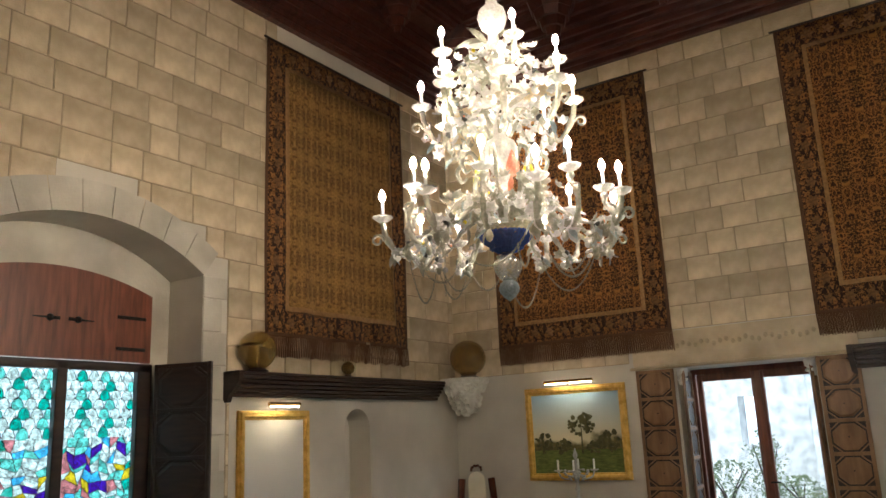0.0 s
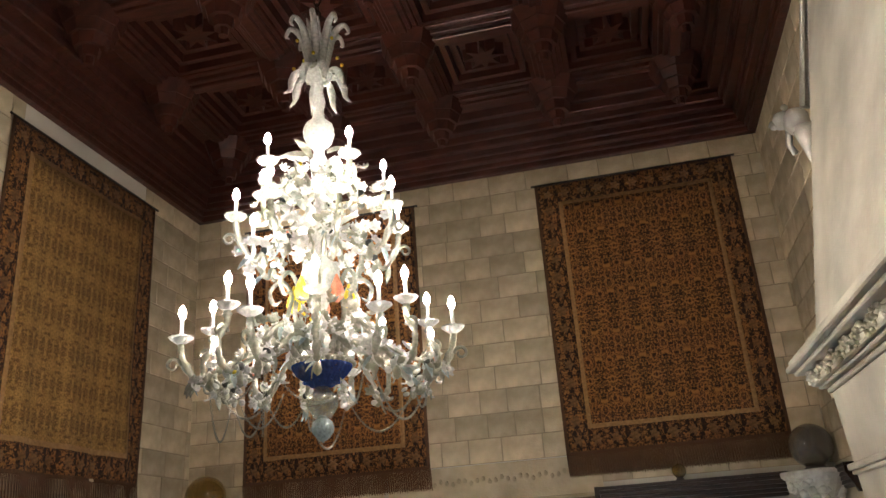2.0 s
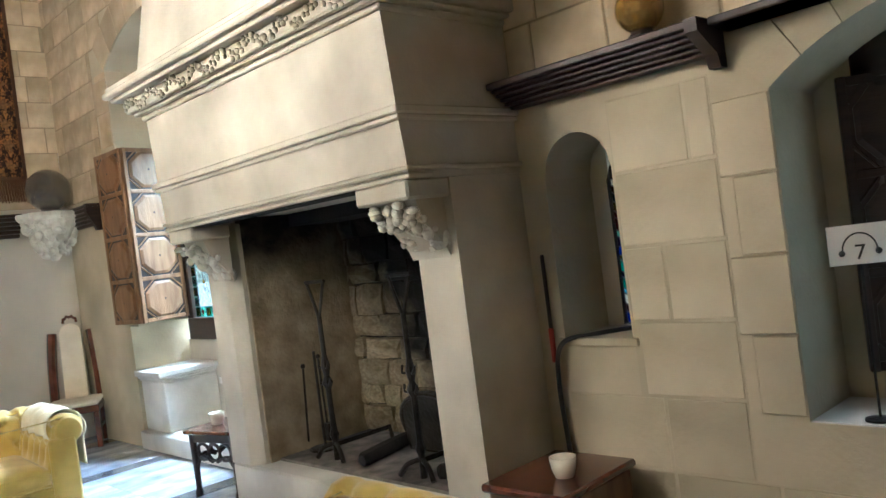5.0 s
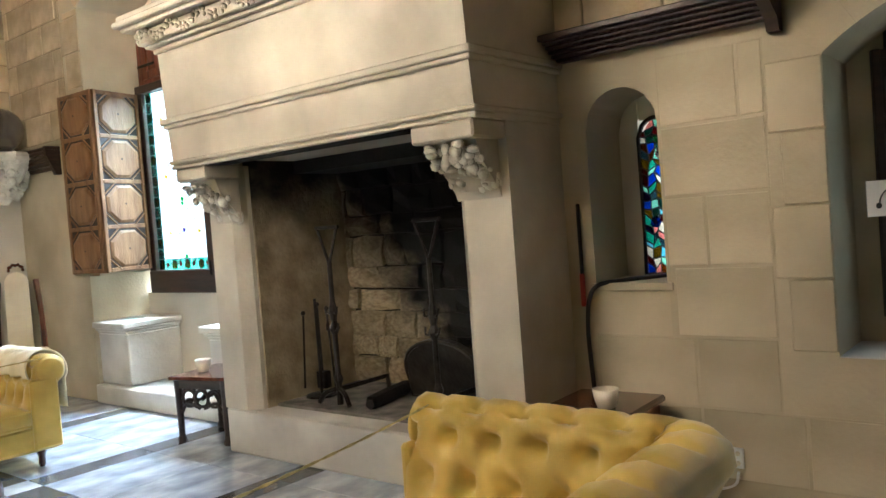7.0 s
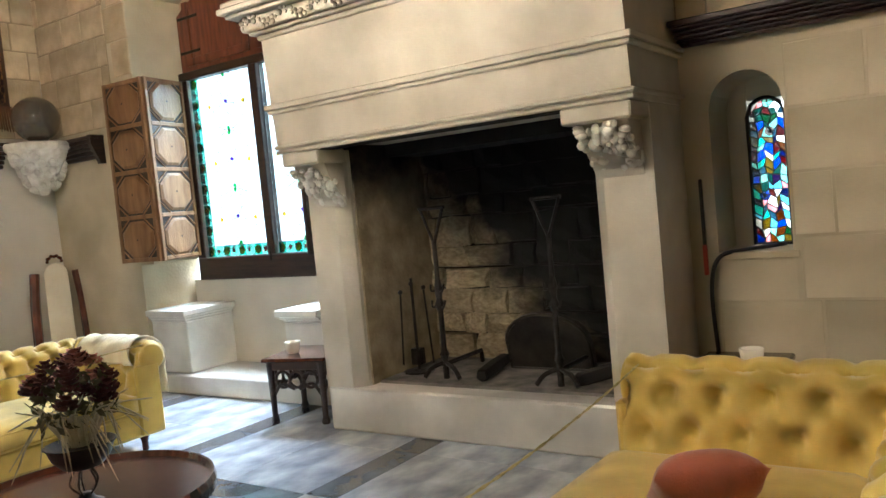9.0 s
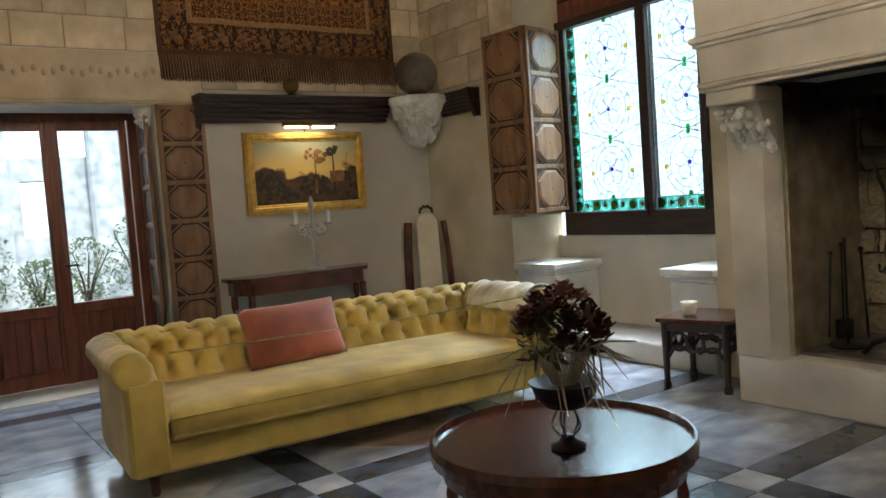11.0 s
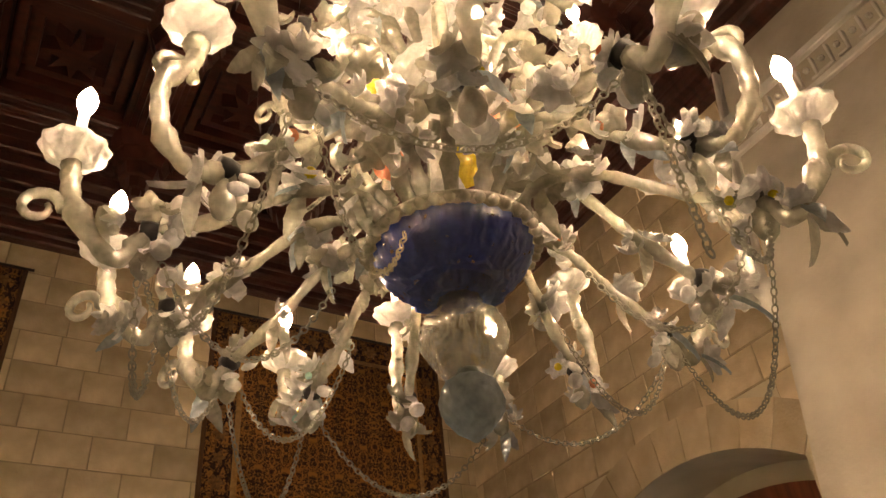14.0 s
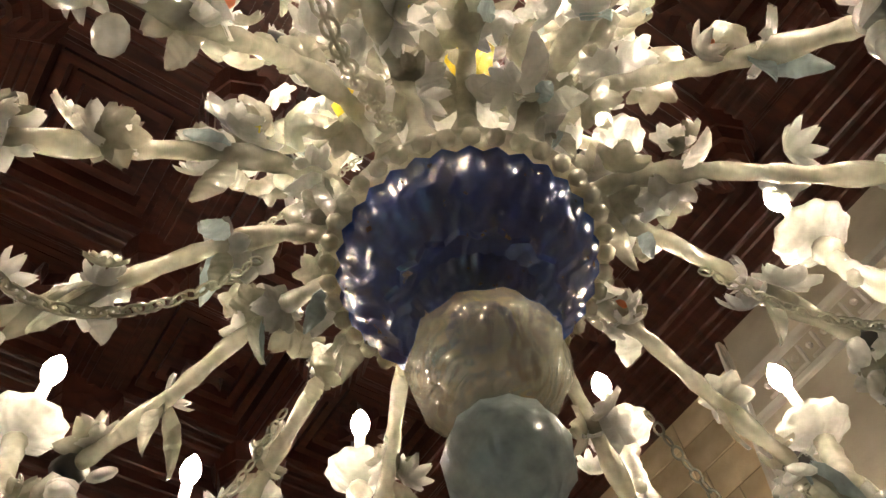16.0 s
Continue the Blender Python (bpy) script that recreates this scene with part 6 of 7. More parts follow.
for k in range(160):
    a, u = frng.uniform(0, 2 * math.pi), frng.uniform(-0.5, 0.9)
    el = math.asin(u)
    r = frng.uniform(0.07, 0.16)
    c = Vector((r * math.cos(a) * math.cos(el), r * math.sin(a) * math.cos(el), 0.37 + r * math.sin(el)))
    d = Vector([frng.uniform(-1, 1) for _ in range(3)]).normalized() * 0.03
    e = d.cross(Vector([frng.uniform(-1, 1) for _ in range(3)])).normalized() * 0.011
    bm.faces.new([bm.verts.new(c - d), bm.verts.new(c + e), bm.verts.new(c + d), bm.verts.new(c - e)])
tagged(part("leaves", bm, M["moss"], fv, "small dried dark leaves"), kind="stuff")


def side_table(at, label):
    t = thing("side_table", label, "table", at, "small side tables")
    part("tabletop", boxm(-0.24, 0.24, -0.24, 0.24, 0.425, 0.45, 0.006), M["mahogany"], t)
    for x in (-0.195, 0.195):
        for y in (-0.195, 0.195):
            part("leg", lathe(bmesh.new(), [(0.026, 0), (0.030, 0.02), (0.020, 0.05), (0.024, 0.30), (0.028, 0.425)], 8, (x, y, 0)), M["darkwood"], t)
    for k in range(4):
        bm = bmesh.new()
        for q in (-1, 0, 1):
            tube(bm, [(q * 0.105 + 0.055 * math.cos(a), -0.195, 0.30 + 0.055 * math.sin(a)) for a in (2 * math.pi * w / 14 for w in range(15))], 0.011, 6)
        for q in (-1, 1):
            tube(bm, spline([(q * 0.18, -0.195, 0.20), (q * 0.12, -0.195, 0.27), (q * 0.02, -0.195, 0.235)], 4), 0.012, 6)
        box(bm, -0.19, 0.19, -0.21, -0.18, 0.365, 0.424, 0.004)
        bm.transform(Matrix.Rotation(math.pi / 2 * k, 4, "Z"))
        part("pierced_apron", bm, M["darkwood"], t, "pierced quatrefoil apron")
    return t


side_table(pose(0.93, 4.64, 0, 0, 0, 14), "small dark carved side table with pierced sides")


def cup(at, label):
    t = thing("candle_cup", label, "cup", at, "white cups")
    part("body", lathe(bmesh.new(), [(0.02, 0), (0.038, 0.004), (0.05, 0.04), (0.056, 0.085), (0.050, 0.085), (0.044, 0.04), (0.02, 0.015)], 18), M["porcelain"], t, smooth=True)
    return t


cup(pose(0.85, 4.71, 0.451), "white porcelain cup on a carved side table")
ot = thing("low_chest", "low brown wooden chest beside the fireplace", "chest", pose(0.81, 1.72, 0, 0, 0, 2))
part("body", boxm(-0.22, 0.26, -0.19, 0.19, 0.03, 0.46, 0.01), M["shutter"], ot)
part("lid", boxm(-0.245, 0.28, -0.21, 0.21, 0.46, 0.495, 0.01), M["mahogany"], ot)
part("plinth", boxm(-0.23, 0.27, -0.20, 0.20, 0.0, 0.04, 0.008), M["mahogany"], ot)
cup(pose(0.77, 1.645, 0.496), "white porcelain cup on a low wooden chest")

# ---------------- hearth irons ----------------


def andiron(at, label):
    t = thing("andiron", label, "andiron", at, "tall andirons")
    part("shaft", lathe(bmesh.new(), [(0.020, 0), (0.018, 0.12), (0.030, 0.15), (0.017, 0.19), (0.016, 0.42), (0.034, 0.46), (0.016, 0.50), (0.028, 0.56), (0.015, 0.62), (0.014, 0.86)], 8), M["iron"], t)
    bm = bmesh.new()
    for s in (-1, 1):
        tube(bm, [(0, 0, 0.84), (0, s * 0.085, 1.06)], 0.010, 6)
    tube(bm, [(0, -0.095, 1.06), (0, 0.095, 1.06)], 0.012, 6)
    part("fork", bm, M["iron"], t)
    for s in (-1, 1):
        part("foot", tube(bmesh.new(), spline([(0, 0, 0.10), (-0.03, s * 0.08, 0.07), (-0.05, s * 0.13, 0.012)], 4), 0.015, 6), M["iron"], t)
    part("log_bar", tube(bmesh.new(), [(0, 0, 0.09), (0.42, 0, 0.09), (0.43, 0, 0.012)], 0.015, 6), M["iron"], t)
    for z in (0.46, 0.56):
        for s in (-1, 1):
            part("hook", tube(bmesh.new(), spline([(0, 0, z), (-0.02, s * 0.04, z - 0.01), (-0.01, s * 0.05, z + 0.03)], 4), 0.007, 5), M["iron"], t)
    return t


andiron(pose(0.985, 3.53, 0.300), "tall rusty iron andiron with a forked top in the hearth")
andiron(pose(0.955, 2.73, 0.300), "tall rusty iron andiron with a forked top in the hearth")
tools = thing("fire_tools", "set of black iron fire tools on a stand", "fire tools", pose(1.12, 3.84, 0.297))
part("base", lathe(bmesh.new(), [(0.10, 0), (0.10, 0.012), (0.02, 0.02)], 12), M["iron"], tools)
part("stand_pole", tube(bmesh.new(), [(0, 0, 0.01), (0, 0, 0.62)], 0.009, 7), M["iron"], tools)
for k, (dx, dy, hh) in enumerate(((0.06, 0.05, 0.56), (-0.06, 0.05, 0.52), (0.02, -0.08, 0.54))):
    tl = part("tool", tube(bmesh.new(), [(dx * 1.3, dy * 1.3, 0.06), (dx, dy, hh)], 0.007, 6), M["iron"], tools)
    part("knob", ball(bmesh.new(), (dx, dy, hh + 0.015), 0.016, 8), M["iron"], tl)
part("shovel", boxm(0.05, 0.11, 0.02, 0.10, 0.03, 0.14, 0.005), M["iron"], tools)
fb = thing("fireback", "rounded dark cast-iron fireback leaning in the hearth", "fireback", pose(1.36, 2.98, 0.297, 0, -14, 0))
poly = [(-0.29, 0.0), (0.29, 0.0), (0.29, 0.19)] + [(0.29 * math.cos(a), 0.19 + 0.19 * math.sin(a)) for a in (math.pi * k / 12 for k in range(1, 12))] + [(-0.29, 0.19)]
M["castiron"] = mk("cast_iron", (0.018, 0.016, 0.014), (0.055, 0.047, 0.04), 6, 0.4, 0.4, 40, metal=0.5)
bm = bmesh.new()
prism(bm, poly, "x", -0.02, 0.02)
part("plate", bm, M["castiron"], fb)
part("rim", tube(bmesh.new(), [(-0.022, u * 0.96, v * 0.97 + 0.006) for u, v in poly + poly[:1]], 0.012, 6), M["castiron"], fb)
for k, (y, ry) in enumerate(((3.30, 10), (2.55, -25), (2.42, 30))):
    lg = thing("charred_log", "charred black log lying in the ash", "log", pose(1.18, y, 0.335, 0, 88, ry))
    bm = lathe(bmesh.new(), [(0.03, -0.22), (0.042, -0.2), (0.045, 0.0), (0.04, 0.2), (0.03, 0.22)], 10, flute=0.08, nflute=5)
    part("bark", bm, M["soot"], lg)

# cable, socket, rope barrier
bm = tube(bmesh.new(), spline([(1.45, 1.60, 1.0), (1.22, 1.74, 0.999), (1.13, 1.86, 0.97), (1.135, 1.91, 0.80), (1.14, 1.90, 0.45), (1.12, 1.87, 0.05)], 8), 0.012, 6)
tagged(link("black_cable", bm, M["black"], smooth=True), "thick black cable running from the niche to the floor", "cable")
fx = thing("fire_extinguisher_bracket", "narrow red and black wall fitting beside the fireplace", "wall fitting", pose(1.168, 1.935, 1.02))
part("strip", boxm(-0.02, -0.002, -0.009, 0.009, -0.08, 0.36, 0.005), M["black"], fx)
M["redpaint"] = mk("red_paint", (0.34, 0.03, 0.025), (0.42, 0.05, 0.04), 8, 0.4, 0.05, 60)
part("red_tag", boxm(-0.024, -0.002, -0.011, 0.011, -0.14, 0.02, 0.005), M["redpaint"], fx)
so = thing("wall_socket", "white double wall socket with a loose cable", "socket", pose(1.164, 1.255, 0.225))
part("plate", boxm(-0.014, -0.001, -0.045, 0.045, -0.045, 0.045, 0.004), M["white"], so)
for a in (-1, 1):
    for b in (-1, 1):
        part("socket_hole", ball(bmesh.new(), (-0.0145, a * 0.021, b * 0.021), 0.011, 8, 1.0), M["cream"], so)
part("cord", tube(bmesh.new(), spline([(-0.012, -0.02, -0.06), (-0.014, 0.0, -0.12), (-0.014, 0.10, -0.16)], 5), 0.006, 6), M["white"], so)
M["rope"] = mk("twisted_rope", (0.30, 0.26, 0.11), (0.48, 0.42, 0.2), 40, 0.8, 0.6, 120, stretch=(1, 1, 1))


def rope(a, b, sag, label):
    a, b = Vector(a), Vector(b)
    bm = bmesh.new()
    n = 60
    pts = [a.lerp(b, k / n) - Vector((0, 0, sag * 4 * (k / n) * (1 - k / n))) for k in range(n + 1)]
    for ph in (0, math.pi):
        tube(bm, [p + Vector((0, 0.0026 * math.cos(k * 1.4 + ph), 0.0026 * math.sin(k * 1.4 + ph))) for k, p in enumerate(pts)], 0.0026, 5)
    tagged(link("barrier_rope", bm, M["rope"], smooth=True), label, "rope")


rope((-0.12, 1.82, 0.72), (-2.3, 1.86, 0.66), 0.06, "thin twisted cord strung across the front of the sofa")
rope((0.02, 5.13, 0.68), (-2.26, 5.2, 0.68), 0.02, "thin twisted cord strung across the front of the sofa")

# ---------------- chandelier ----------------
M["collar"] = mk("dark_metal_collar", (0.015, 0.015, 0.016), (0.04, 0.04, 0.04), 20, 0.4, 0.1, 60, metal=0.6)
ch = thing("chandelier", "large blown-glass chandelier of flowers, scrolls and lit candle bulbs", "chandelier", pose(-2.153, 3.122, 0.157))
crng = random.Random(21)


def mesh_of(name, bm, mat_, smooth=True):
    me = bpy.data.meshes.new(name)
    bmesh.ops.recalc_face_normals(bm, faces=bm.faces)
    bm.to_mesh(me)
    bm.free()
    for p in me.polygons:
        p.use_smooth = smooth
    me.materials.append(mat_)
    return me


def put(name, me, parent, m):
    ob = new(name, me)
    ob.matrix_basis = m
    ob.parent = parent
    return ob


def petals(n, r, cup_, wide):
    bm = bmesh.new()
    for k in range(n):
        a = 2 * math.pi * k / n
        pts = []
        for i in range(7):
            u = i / 6
            w = wide * r * math.sin(math.pi * min(0.12 + 0.86 * u, 0.97)) ** 0.7
            z = cup_ * r * u * u
            row = []
            for v in (-1, -0.5, 0, 0.5, 1):
                x, y = r * u, w * v
                row.append((x * math.cos(a) - y * math.sin(a), x * math.sin(a) + y * math.cos(a), z + 0.12 * r * v * v))
            pts.append(row)
        grid(bm, pts)
        grid(bm, [[(p[0] * 0.97, p[1] * 0.97, p[2] - 0.004) for p in row] for row in pts])
    return bm


def leaf_bm(length, width, curl):
    bm = bmesh.new()
    pts = []
    for i in range(9):
        u = i / 8
        w = width * math.sin(math.pi * (0.08 + 0.9 * u)) * (1 + 0.14 * (i % 2))
        row = []
        for v in (-1, -0.5, 0, 0.5, 1):
            row.append((length * u, w * v, curl * u * u + 0.25 * abs(v) * width))
        pts.append(row)
    grid(bm, pts)
    grid(bm, [[(p[0], p[1], p[2] - 0.004) for p in row] for row in pts])
    return bm


FL = [mesh_of("flower", petals(5, 0.034, 0.35, 0.42), M["opal"]), mesh_of("flower", petals(7, 0.030, 0.6, 0.30), M["milk"]), mesh_of("flower", petals(6, 0.038, 0.2, 0.38), M["milk"])]
CEN = [mesh_of("flower_centre", ball(bmesh.new(), (0, 0, 0.010), 0.011, 8), M[k]) for k in ("yellowglass", "pinkglass", "aqua", "milk")]
LF = [mesh_of("glass_leaf", leaf_bm(0.10, 0.017, -0.04), M["opal"]), mesh_of("glass_leaf", leaf_bm(0.075, 0.020, 0.03), M["milk"]), mesh_of("glass_leaf", leaf_bm(0.09, 0.015, -0.03), M["paleblue"])]
bm = bmesh.new()
lathe(bm, [(0.004, 0.0), (0.016, 0.012), (0.021, 0.03), (0.016, 0.05), (0.006, 0.075)], 10, (0, 0, -0.075), flute=0.08, nflute=6)
DROP = mesh_of("glass_drop", bm, M["opal"])
DISC = mesh_of("glass_disc", ball(bmesh.new(), (0, 0, 0), 0.019, 10, 0.45), M["milk"])
bm = lathe(bmesh.new(), [(0.010, 0), (0.030, 0.010), (0.052, 0.026), (0.058, 0.036), (0.046, 0.034), (0.02, 0.024), (0.014, 0.045), (0.018, 0.05)], 40, flute=0.05, nflute=10)
PAN = mesh_of("drip_pan", bm, M["milk"])
CAN = mesh_of("candle_tube", tube(bmesh.new(), [(0, 0, 0.03), (0, 0, 0.126)], 0.0095, 10), M["white"])
bm = lathe(bmesh.new(), [(0.006, 0.125), (0.012, 0.134), (0.0165, 0.147), (0.0172, 0.156), (0.0140, 0.170), (0.007, 0.184), (0.0015, 0.192)], 16)
BULB = mesh_of("bulb", bm, M["bulb"])
COL = mesh_of("collar", lathe(bmesh.new(), [(0.019, -0.014), (0.021, 0), (0.019, 0.014)], 10), M["collar"])


def glass_tube(pts, r0, r1, rib=0.16, steps=7):
    p = spline(pts, steps)
    n = len(p)
    return tube(bmesh.new(), p, [(r0 + (r1 - r0) * k / (n - 1)) * (1 + rib * math.sin(k * 2.4) + 0.6 * max(0, math.sin(k * 0.62)) ** 6) for k in range(n)], 9)


def scroll(c, r, turns, start, s=1):
    return [(c[0] + r * (1 - 0.62 * k / 16) * math.cos(start + s * turns * 2 * math.pi * k / 16), 0, c[1] + r * (1 - 0.62 * k / 16) * math.sin(start + s * turns * 2 * math.pi * k / 16)) for k in range(17)]


def make_tier(kind, inner, joint, cupp, rin, rout, nfl, leafy):
    """Meshes of one arm, drawn out along +x."""
    ms = {}
    ms["inner"] = mesh_of("arm", glass_tube(inner, rin, rin * 0.85), M["opal"])
    outer = [joint, (0.535, 0, 2.44), (0.585, 0, 2.49), (0.595, 0, 2.59), (0.555, 0, 2.66), cupp] if kind == "high" else [joint, ((joint[0] * 2 + cupp[0]) / 3, 0, min(joint[2], cupp[2]) - 0.06), (cupp[0] - 0.02, 0, cupp[2] - 0.09), cupp]
    ms["outer"] = mesh_of("arm_scroll", glass_tube(outer, rout * 1.15, rout * 1.5, 0.12), M["opal"])
    sc = scroll((cupp[0] + 0.03, cupp[2] - 0.10), 0.035, 1.1, math.pi, -1)
    ms["curl"] = mesh_of("curl", tube(bmesh.new(), sc, [0.011 * (1 - 0.5 * k / 16) for k in range(17)], 7), M["opal"])
    return ms, inner, joint, cupp, nfl, leafy


TIERS = {
    "low": make_tier("low", [(0.12, 0, 2.56), (0.18, 0, 2.64), (0.29, 0, 2.63), (0.42, 0, 2.54), (0.53, 0, 2.488)], (0.54, 0, 2.485), (0.68, 0, 2.61), 0.0125, 0.0115, 18, 9),
    "high": make_tier("high", [(0.10, 0, 2.60), (0.16, 0, 2.70), (0.26, 0, 2.70), (0.38, 0, 2.56), (0.47, 0, 2.475)], (0.48, 0, 2.47), (0.555, 0, 2.72), 0.013, 0.0105, 14, 7),
    "upper": make_tier("upper", [(0.06, 0, 3.10), (0.12, 0, 3.22), (0.20, 0, 3.20), (0.26, 0, 3.13)], (0.295, 0, 3.125), (0.44, 0, 3.275), 0.011, 0.011, 8, 4),
    "top": make_tier("top", [(0.05, 0, 3.46), (0.10, 0, 3.56), (0.16, 0, 3.56), (0.20, 0, 3.50)], (0.225, 0, 3.495), (0.36, 0, 3.52), 0.012, 0.011, 6, 3),
}


def add_arm(kind, angle, seed):
    ms, inner, joint, cupp, nfl, leafy = TIERS[kind]
    r = random.Random(seed)
    rot = Matrix.Rotation(angle, 4, "Z")
    arm = put("arm", ms["inner"], ch, rot)
    put("arm_scroll", ms["outer"], arm, Matrix())
    put("curl", ms["curl"], arm, Matrix())
    put("collar", COL, arm, Matrix.Translation(joint) @ Matrix.Rotation(math.pi / 2, 4, "Y"))
    at_cup = Matrix.Translation(cupp)
    put("drip_pan", PAN, arm, at_cup)
    put("candle_tube", CAN, arm, at_cup)
    put("bulb", BULB, arm, at_cup)
    path = [Vector(p) for p in inner] + [Vector(((joint[0] + cupp[0]) / 2, 0, joint[2] - 0.04))]
    for k in range(nfl):
        p = path[r.randrange(1, len(path))] + Vector((r.uniform(-0.035, 0.035), r.uniform(-0.035, 0.035), r.uniform(-0.015, 0.04)))
        m = Matrix.Translation(p) @ Euler((r.uniform(-1.3, 1.3), r.uniform(-1.3, 1.3), r.uniform(0, 6))).to_matrix().to_4x4() @ Matrix.Scale(r.uniform(0.75, 1.15), 4)
        put("flower", FL[r.randrange(3)], arm, m)
        if k % 2 == 0:
            put("flower_centre", CEN[(0, 3, 1, 3, 2, 3, 0, 3)[r.randrange(8)]], arm, m)
    for k in range(leafy):
        p = path[r.randrange(1, len(path))]
        m = Matrix.Translation(p) @ Euler((r.uniform(-0.6, 0.6), r.uniform(0.3, 1.5), r.uniform(-1.6, 1.6))).to_matrix().to_4x4() @ Matrix.Scale(r.uniform(0.7, 1.1), 4)
        put("glass_leaf", LF[r.randrange(3)], arm, m)
    put("glass_drop", DROP, arm, Matrix.Translation((joint[0], 0, joint[2] - 0.02)))
    for k in range(3):
        put("glass_disc", DISC, arm, Matrix.Translation((joint[0] - 0.03 + r.uniform(-0.02, 0.02), r.uniform(-0.02, 0.02), joint[2] - 0.015 - 0.028 * k)) @ Euler((r.uniform(-1, 1), r.uniform(-1, 1), 0)).to_matrix().to_4x4())


LOW_AT = []
for k in range(15):
    a = radians(121 + 24 * k)
    if k in (3, 5, 7, 9, 11, 13):
        add_arm("high", a, 200 + k)
    else:
        LOW_AT.append(a)
        add_arm("low", a, 100 + k)
for k in range(8):
    add_arm("upper", 2 * math.pi * k / 8 - 0.2, 300 + k)
for k in range(5):
    add_arm("top", 2 * math.pi * k / 5 + 0.5, 400 + k)

part("finial_ball", lathe(bmesh.new(), [(0.0041, 2.150), (0.0124, 2.158), (0.0311, 2.172), (0.0518, 2.20), (0.0548, 2.222), (0.0465, 2.25), (0.0228, 2.268), (0.0186, 2.28)], 24, flute=0.03, nflute=12), M["paleblue"], ch, "pale blue ribbed glass ball", smooth=True)
part("vase", lathe(bmesh.new(), [(0.0248, 2.262), (0.0414, 2.268), (0.0497, 2.28), (0.0718, 2.315), (0.0787, 2.345), (0.0731, 2.372), (0.0469, 2.395), (0.0359, 2.408), (0.0414, 2.42)], 32, flute=0.04, nflute=10), M["smokyglass"], ch, "smoky ribbed glass vase", smooth=True)
part("blue_bowl", lathe(bmesh.new(), [(0.0360, 2.418), (0.0600, 2.424), (0.0672, 2.44), (0.0924, 2.455), (0.1260, 2.48), (0.1452, 2.508), (0.1500, 2.528), (0.1380, 2.531), (0.1080, 2.505)], 128, flute=0.022, nflute=32), M["blueglass"], ch, "deep blue fluted glass bowl", smooth=True)
bm = bmesh.new()
for k in range(38):
    a = 2 * math.pi * k / 38
    ball(bm, (0.162 * math.cos(a), 0.162 * math.sin(a), 2.532), 0.0115, 7)
lathe(bm, [(0.02, 2.56), (0.13, 2.545), (0.168, 2.536), (0.168, 2.544), (0.13, 2.560), (0.02, 2.57)], 30)
tagged(part("beaded_rim", bm, M["opal"], ch, "clear beaded glass rim", smooth=True), kind="stuff")
part("inner_star", lathe(bmesh.new(), [(0.0840, 2.442), (0.0912, 2.441), (0.0960, 2.446)], 64, flute=0.05, nflute=16), M["blueglass"], ch)
part("column", lathe(bmesh.new(), [(0.03, 2.60), (0.045, 2.66), (0.028, 2.72), (0.026, 2.82), (0.05, 2.88), (0.085, 2.95), (0.10, 3.01), (0.085, 3.06), (0.035, 3.10), (0.03, 3.20), (0.07, 3.25), (0.085, 3.30), (0.04, 3.35), (0.03, 3.45), (0.05, 3.67), (0.032, 3.71), (0.03, 3.75), (0.07, 3.79), (0.088, 3.85), (0.075, 3.90), (0.035, 3.94), (0.028, 4.00), (0.04, 4.05), (0.028, 4.11), (0.03, 4.17), (0.07, 4.20), (0.085, 4.24), (0.04, 4.26), (0.014, 4.31), (0.012, 4.62)], 32, flute=0.05, nflute=12), M["milk"], ch, "ribbed milky glass column", smooth=True)
# big S scrolls rising from the bowl
SC = mesh_of("rising_scroll", tube(bmesh.new(), spline([(0.10, 0, 2.62), (0.17, 0, 2.76), (0.15, 0, 2.90), (0.20, 0, 2.98), (0.26, 0, 2.93), (0.24, 0, 2.86), (0.20, 0, 2.88)], 6), [0.012] * 30 + [0.010, 0.009, 0.008, 0.007, 0.006, 0.005, 0.004], 8), M["opal"])
for k in range(8):
    put("rising_scroll", SC, ch, Matrix.Rotation(2 * math.pi * k / 8 + 0.3, 4, "Z"))
BUD = {}
for nm, mt in (("yellow", "yellowglass"), ("pink", "pinkglass")):
    BUD[nm] = mesh_of("tall_bud", lathe(bmesh.new(), [(0.008, 0), (0.03, 0.02), (0.036, 0.05), (0.022, 0.10), (0.004, 0.15)], 12, flute=0.14, nflute=5), M[mt])
for k, nm in enumerate(("yellow", "pink", "yellow", "pink", "yellow")):
    a = 2 * math.pi * k / 5 - 1.9
    put("tall_bud", BUD[nm], ch, Matrix.Translation((0.15 * math.cos(a), 0.15 * math.sin(a), 2.82)))
# dense flower clusters round the column
for k in range(190):
    a = crng.uniform(0, 2 * math.pi)
    low = k % 3 == 0
    z = crng.uniform(2.66, 2.80) if low else crng.uniform(3.02, 3.62)
    rr = crng.uniform(0.12, 0.34) if low else crng.uniform(0.14, 0.42) * (1.1 - 0.45 * (z - 3.0))
    m = Matrix.Translation((rr * math.cos(a), rr * math.sin(a), z)) @ Euler((crng.uniform(-1.2, 1.2), crng.uniform(-1.2, 1.2), a)).to_matrix().to_4x4()
    put("flower", FL[k % 3], ch, m)
    if k % 5 == 0:
        put("flower_centre", CEN[(k // 5) % 4], ch, m)
for k in range(60):
    a = crng.uniform(0, 2 * math.pi)
    z = crng.uniform(3.05, 3.72)
    m = Matrix.Translation((0.06 * math.cos(a), 0.06 * math.sin(a), z)) @ Matrix.Rotation(a, 4, "Z") @ Matrix.Rotation(crng.uniform(-0.9, 0.5), 4, "Y") @ Matrix.Scale(crng.uniform(1.0, 1.7), 4)
    put("glass_leaf", LF[k % 2], ch, m)
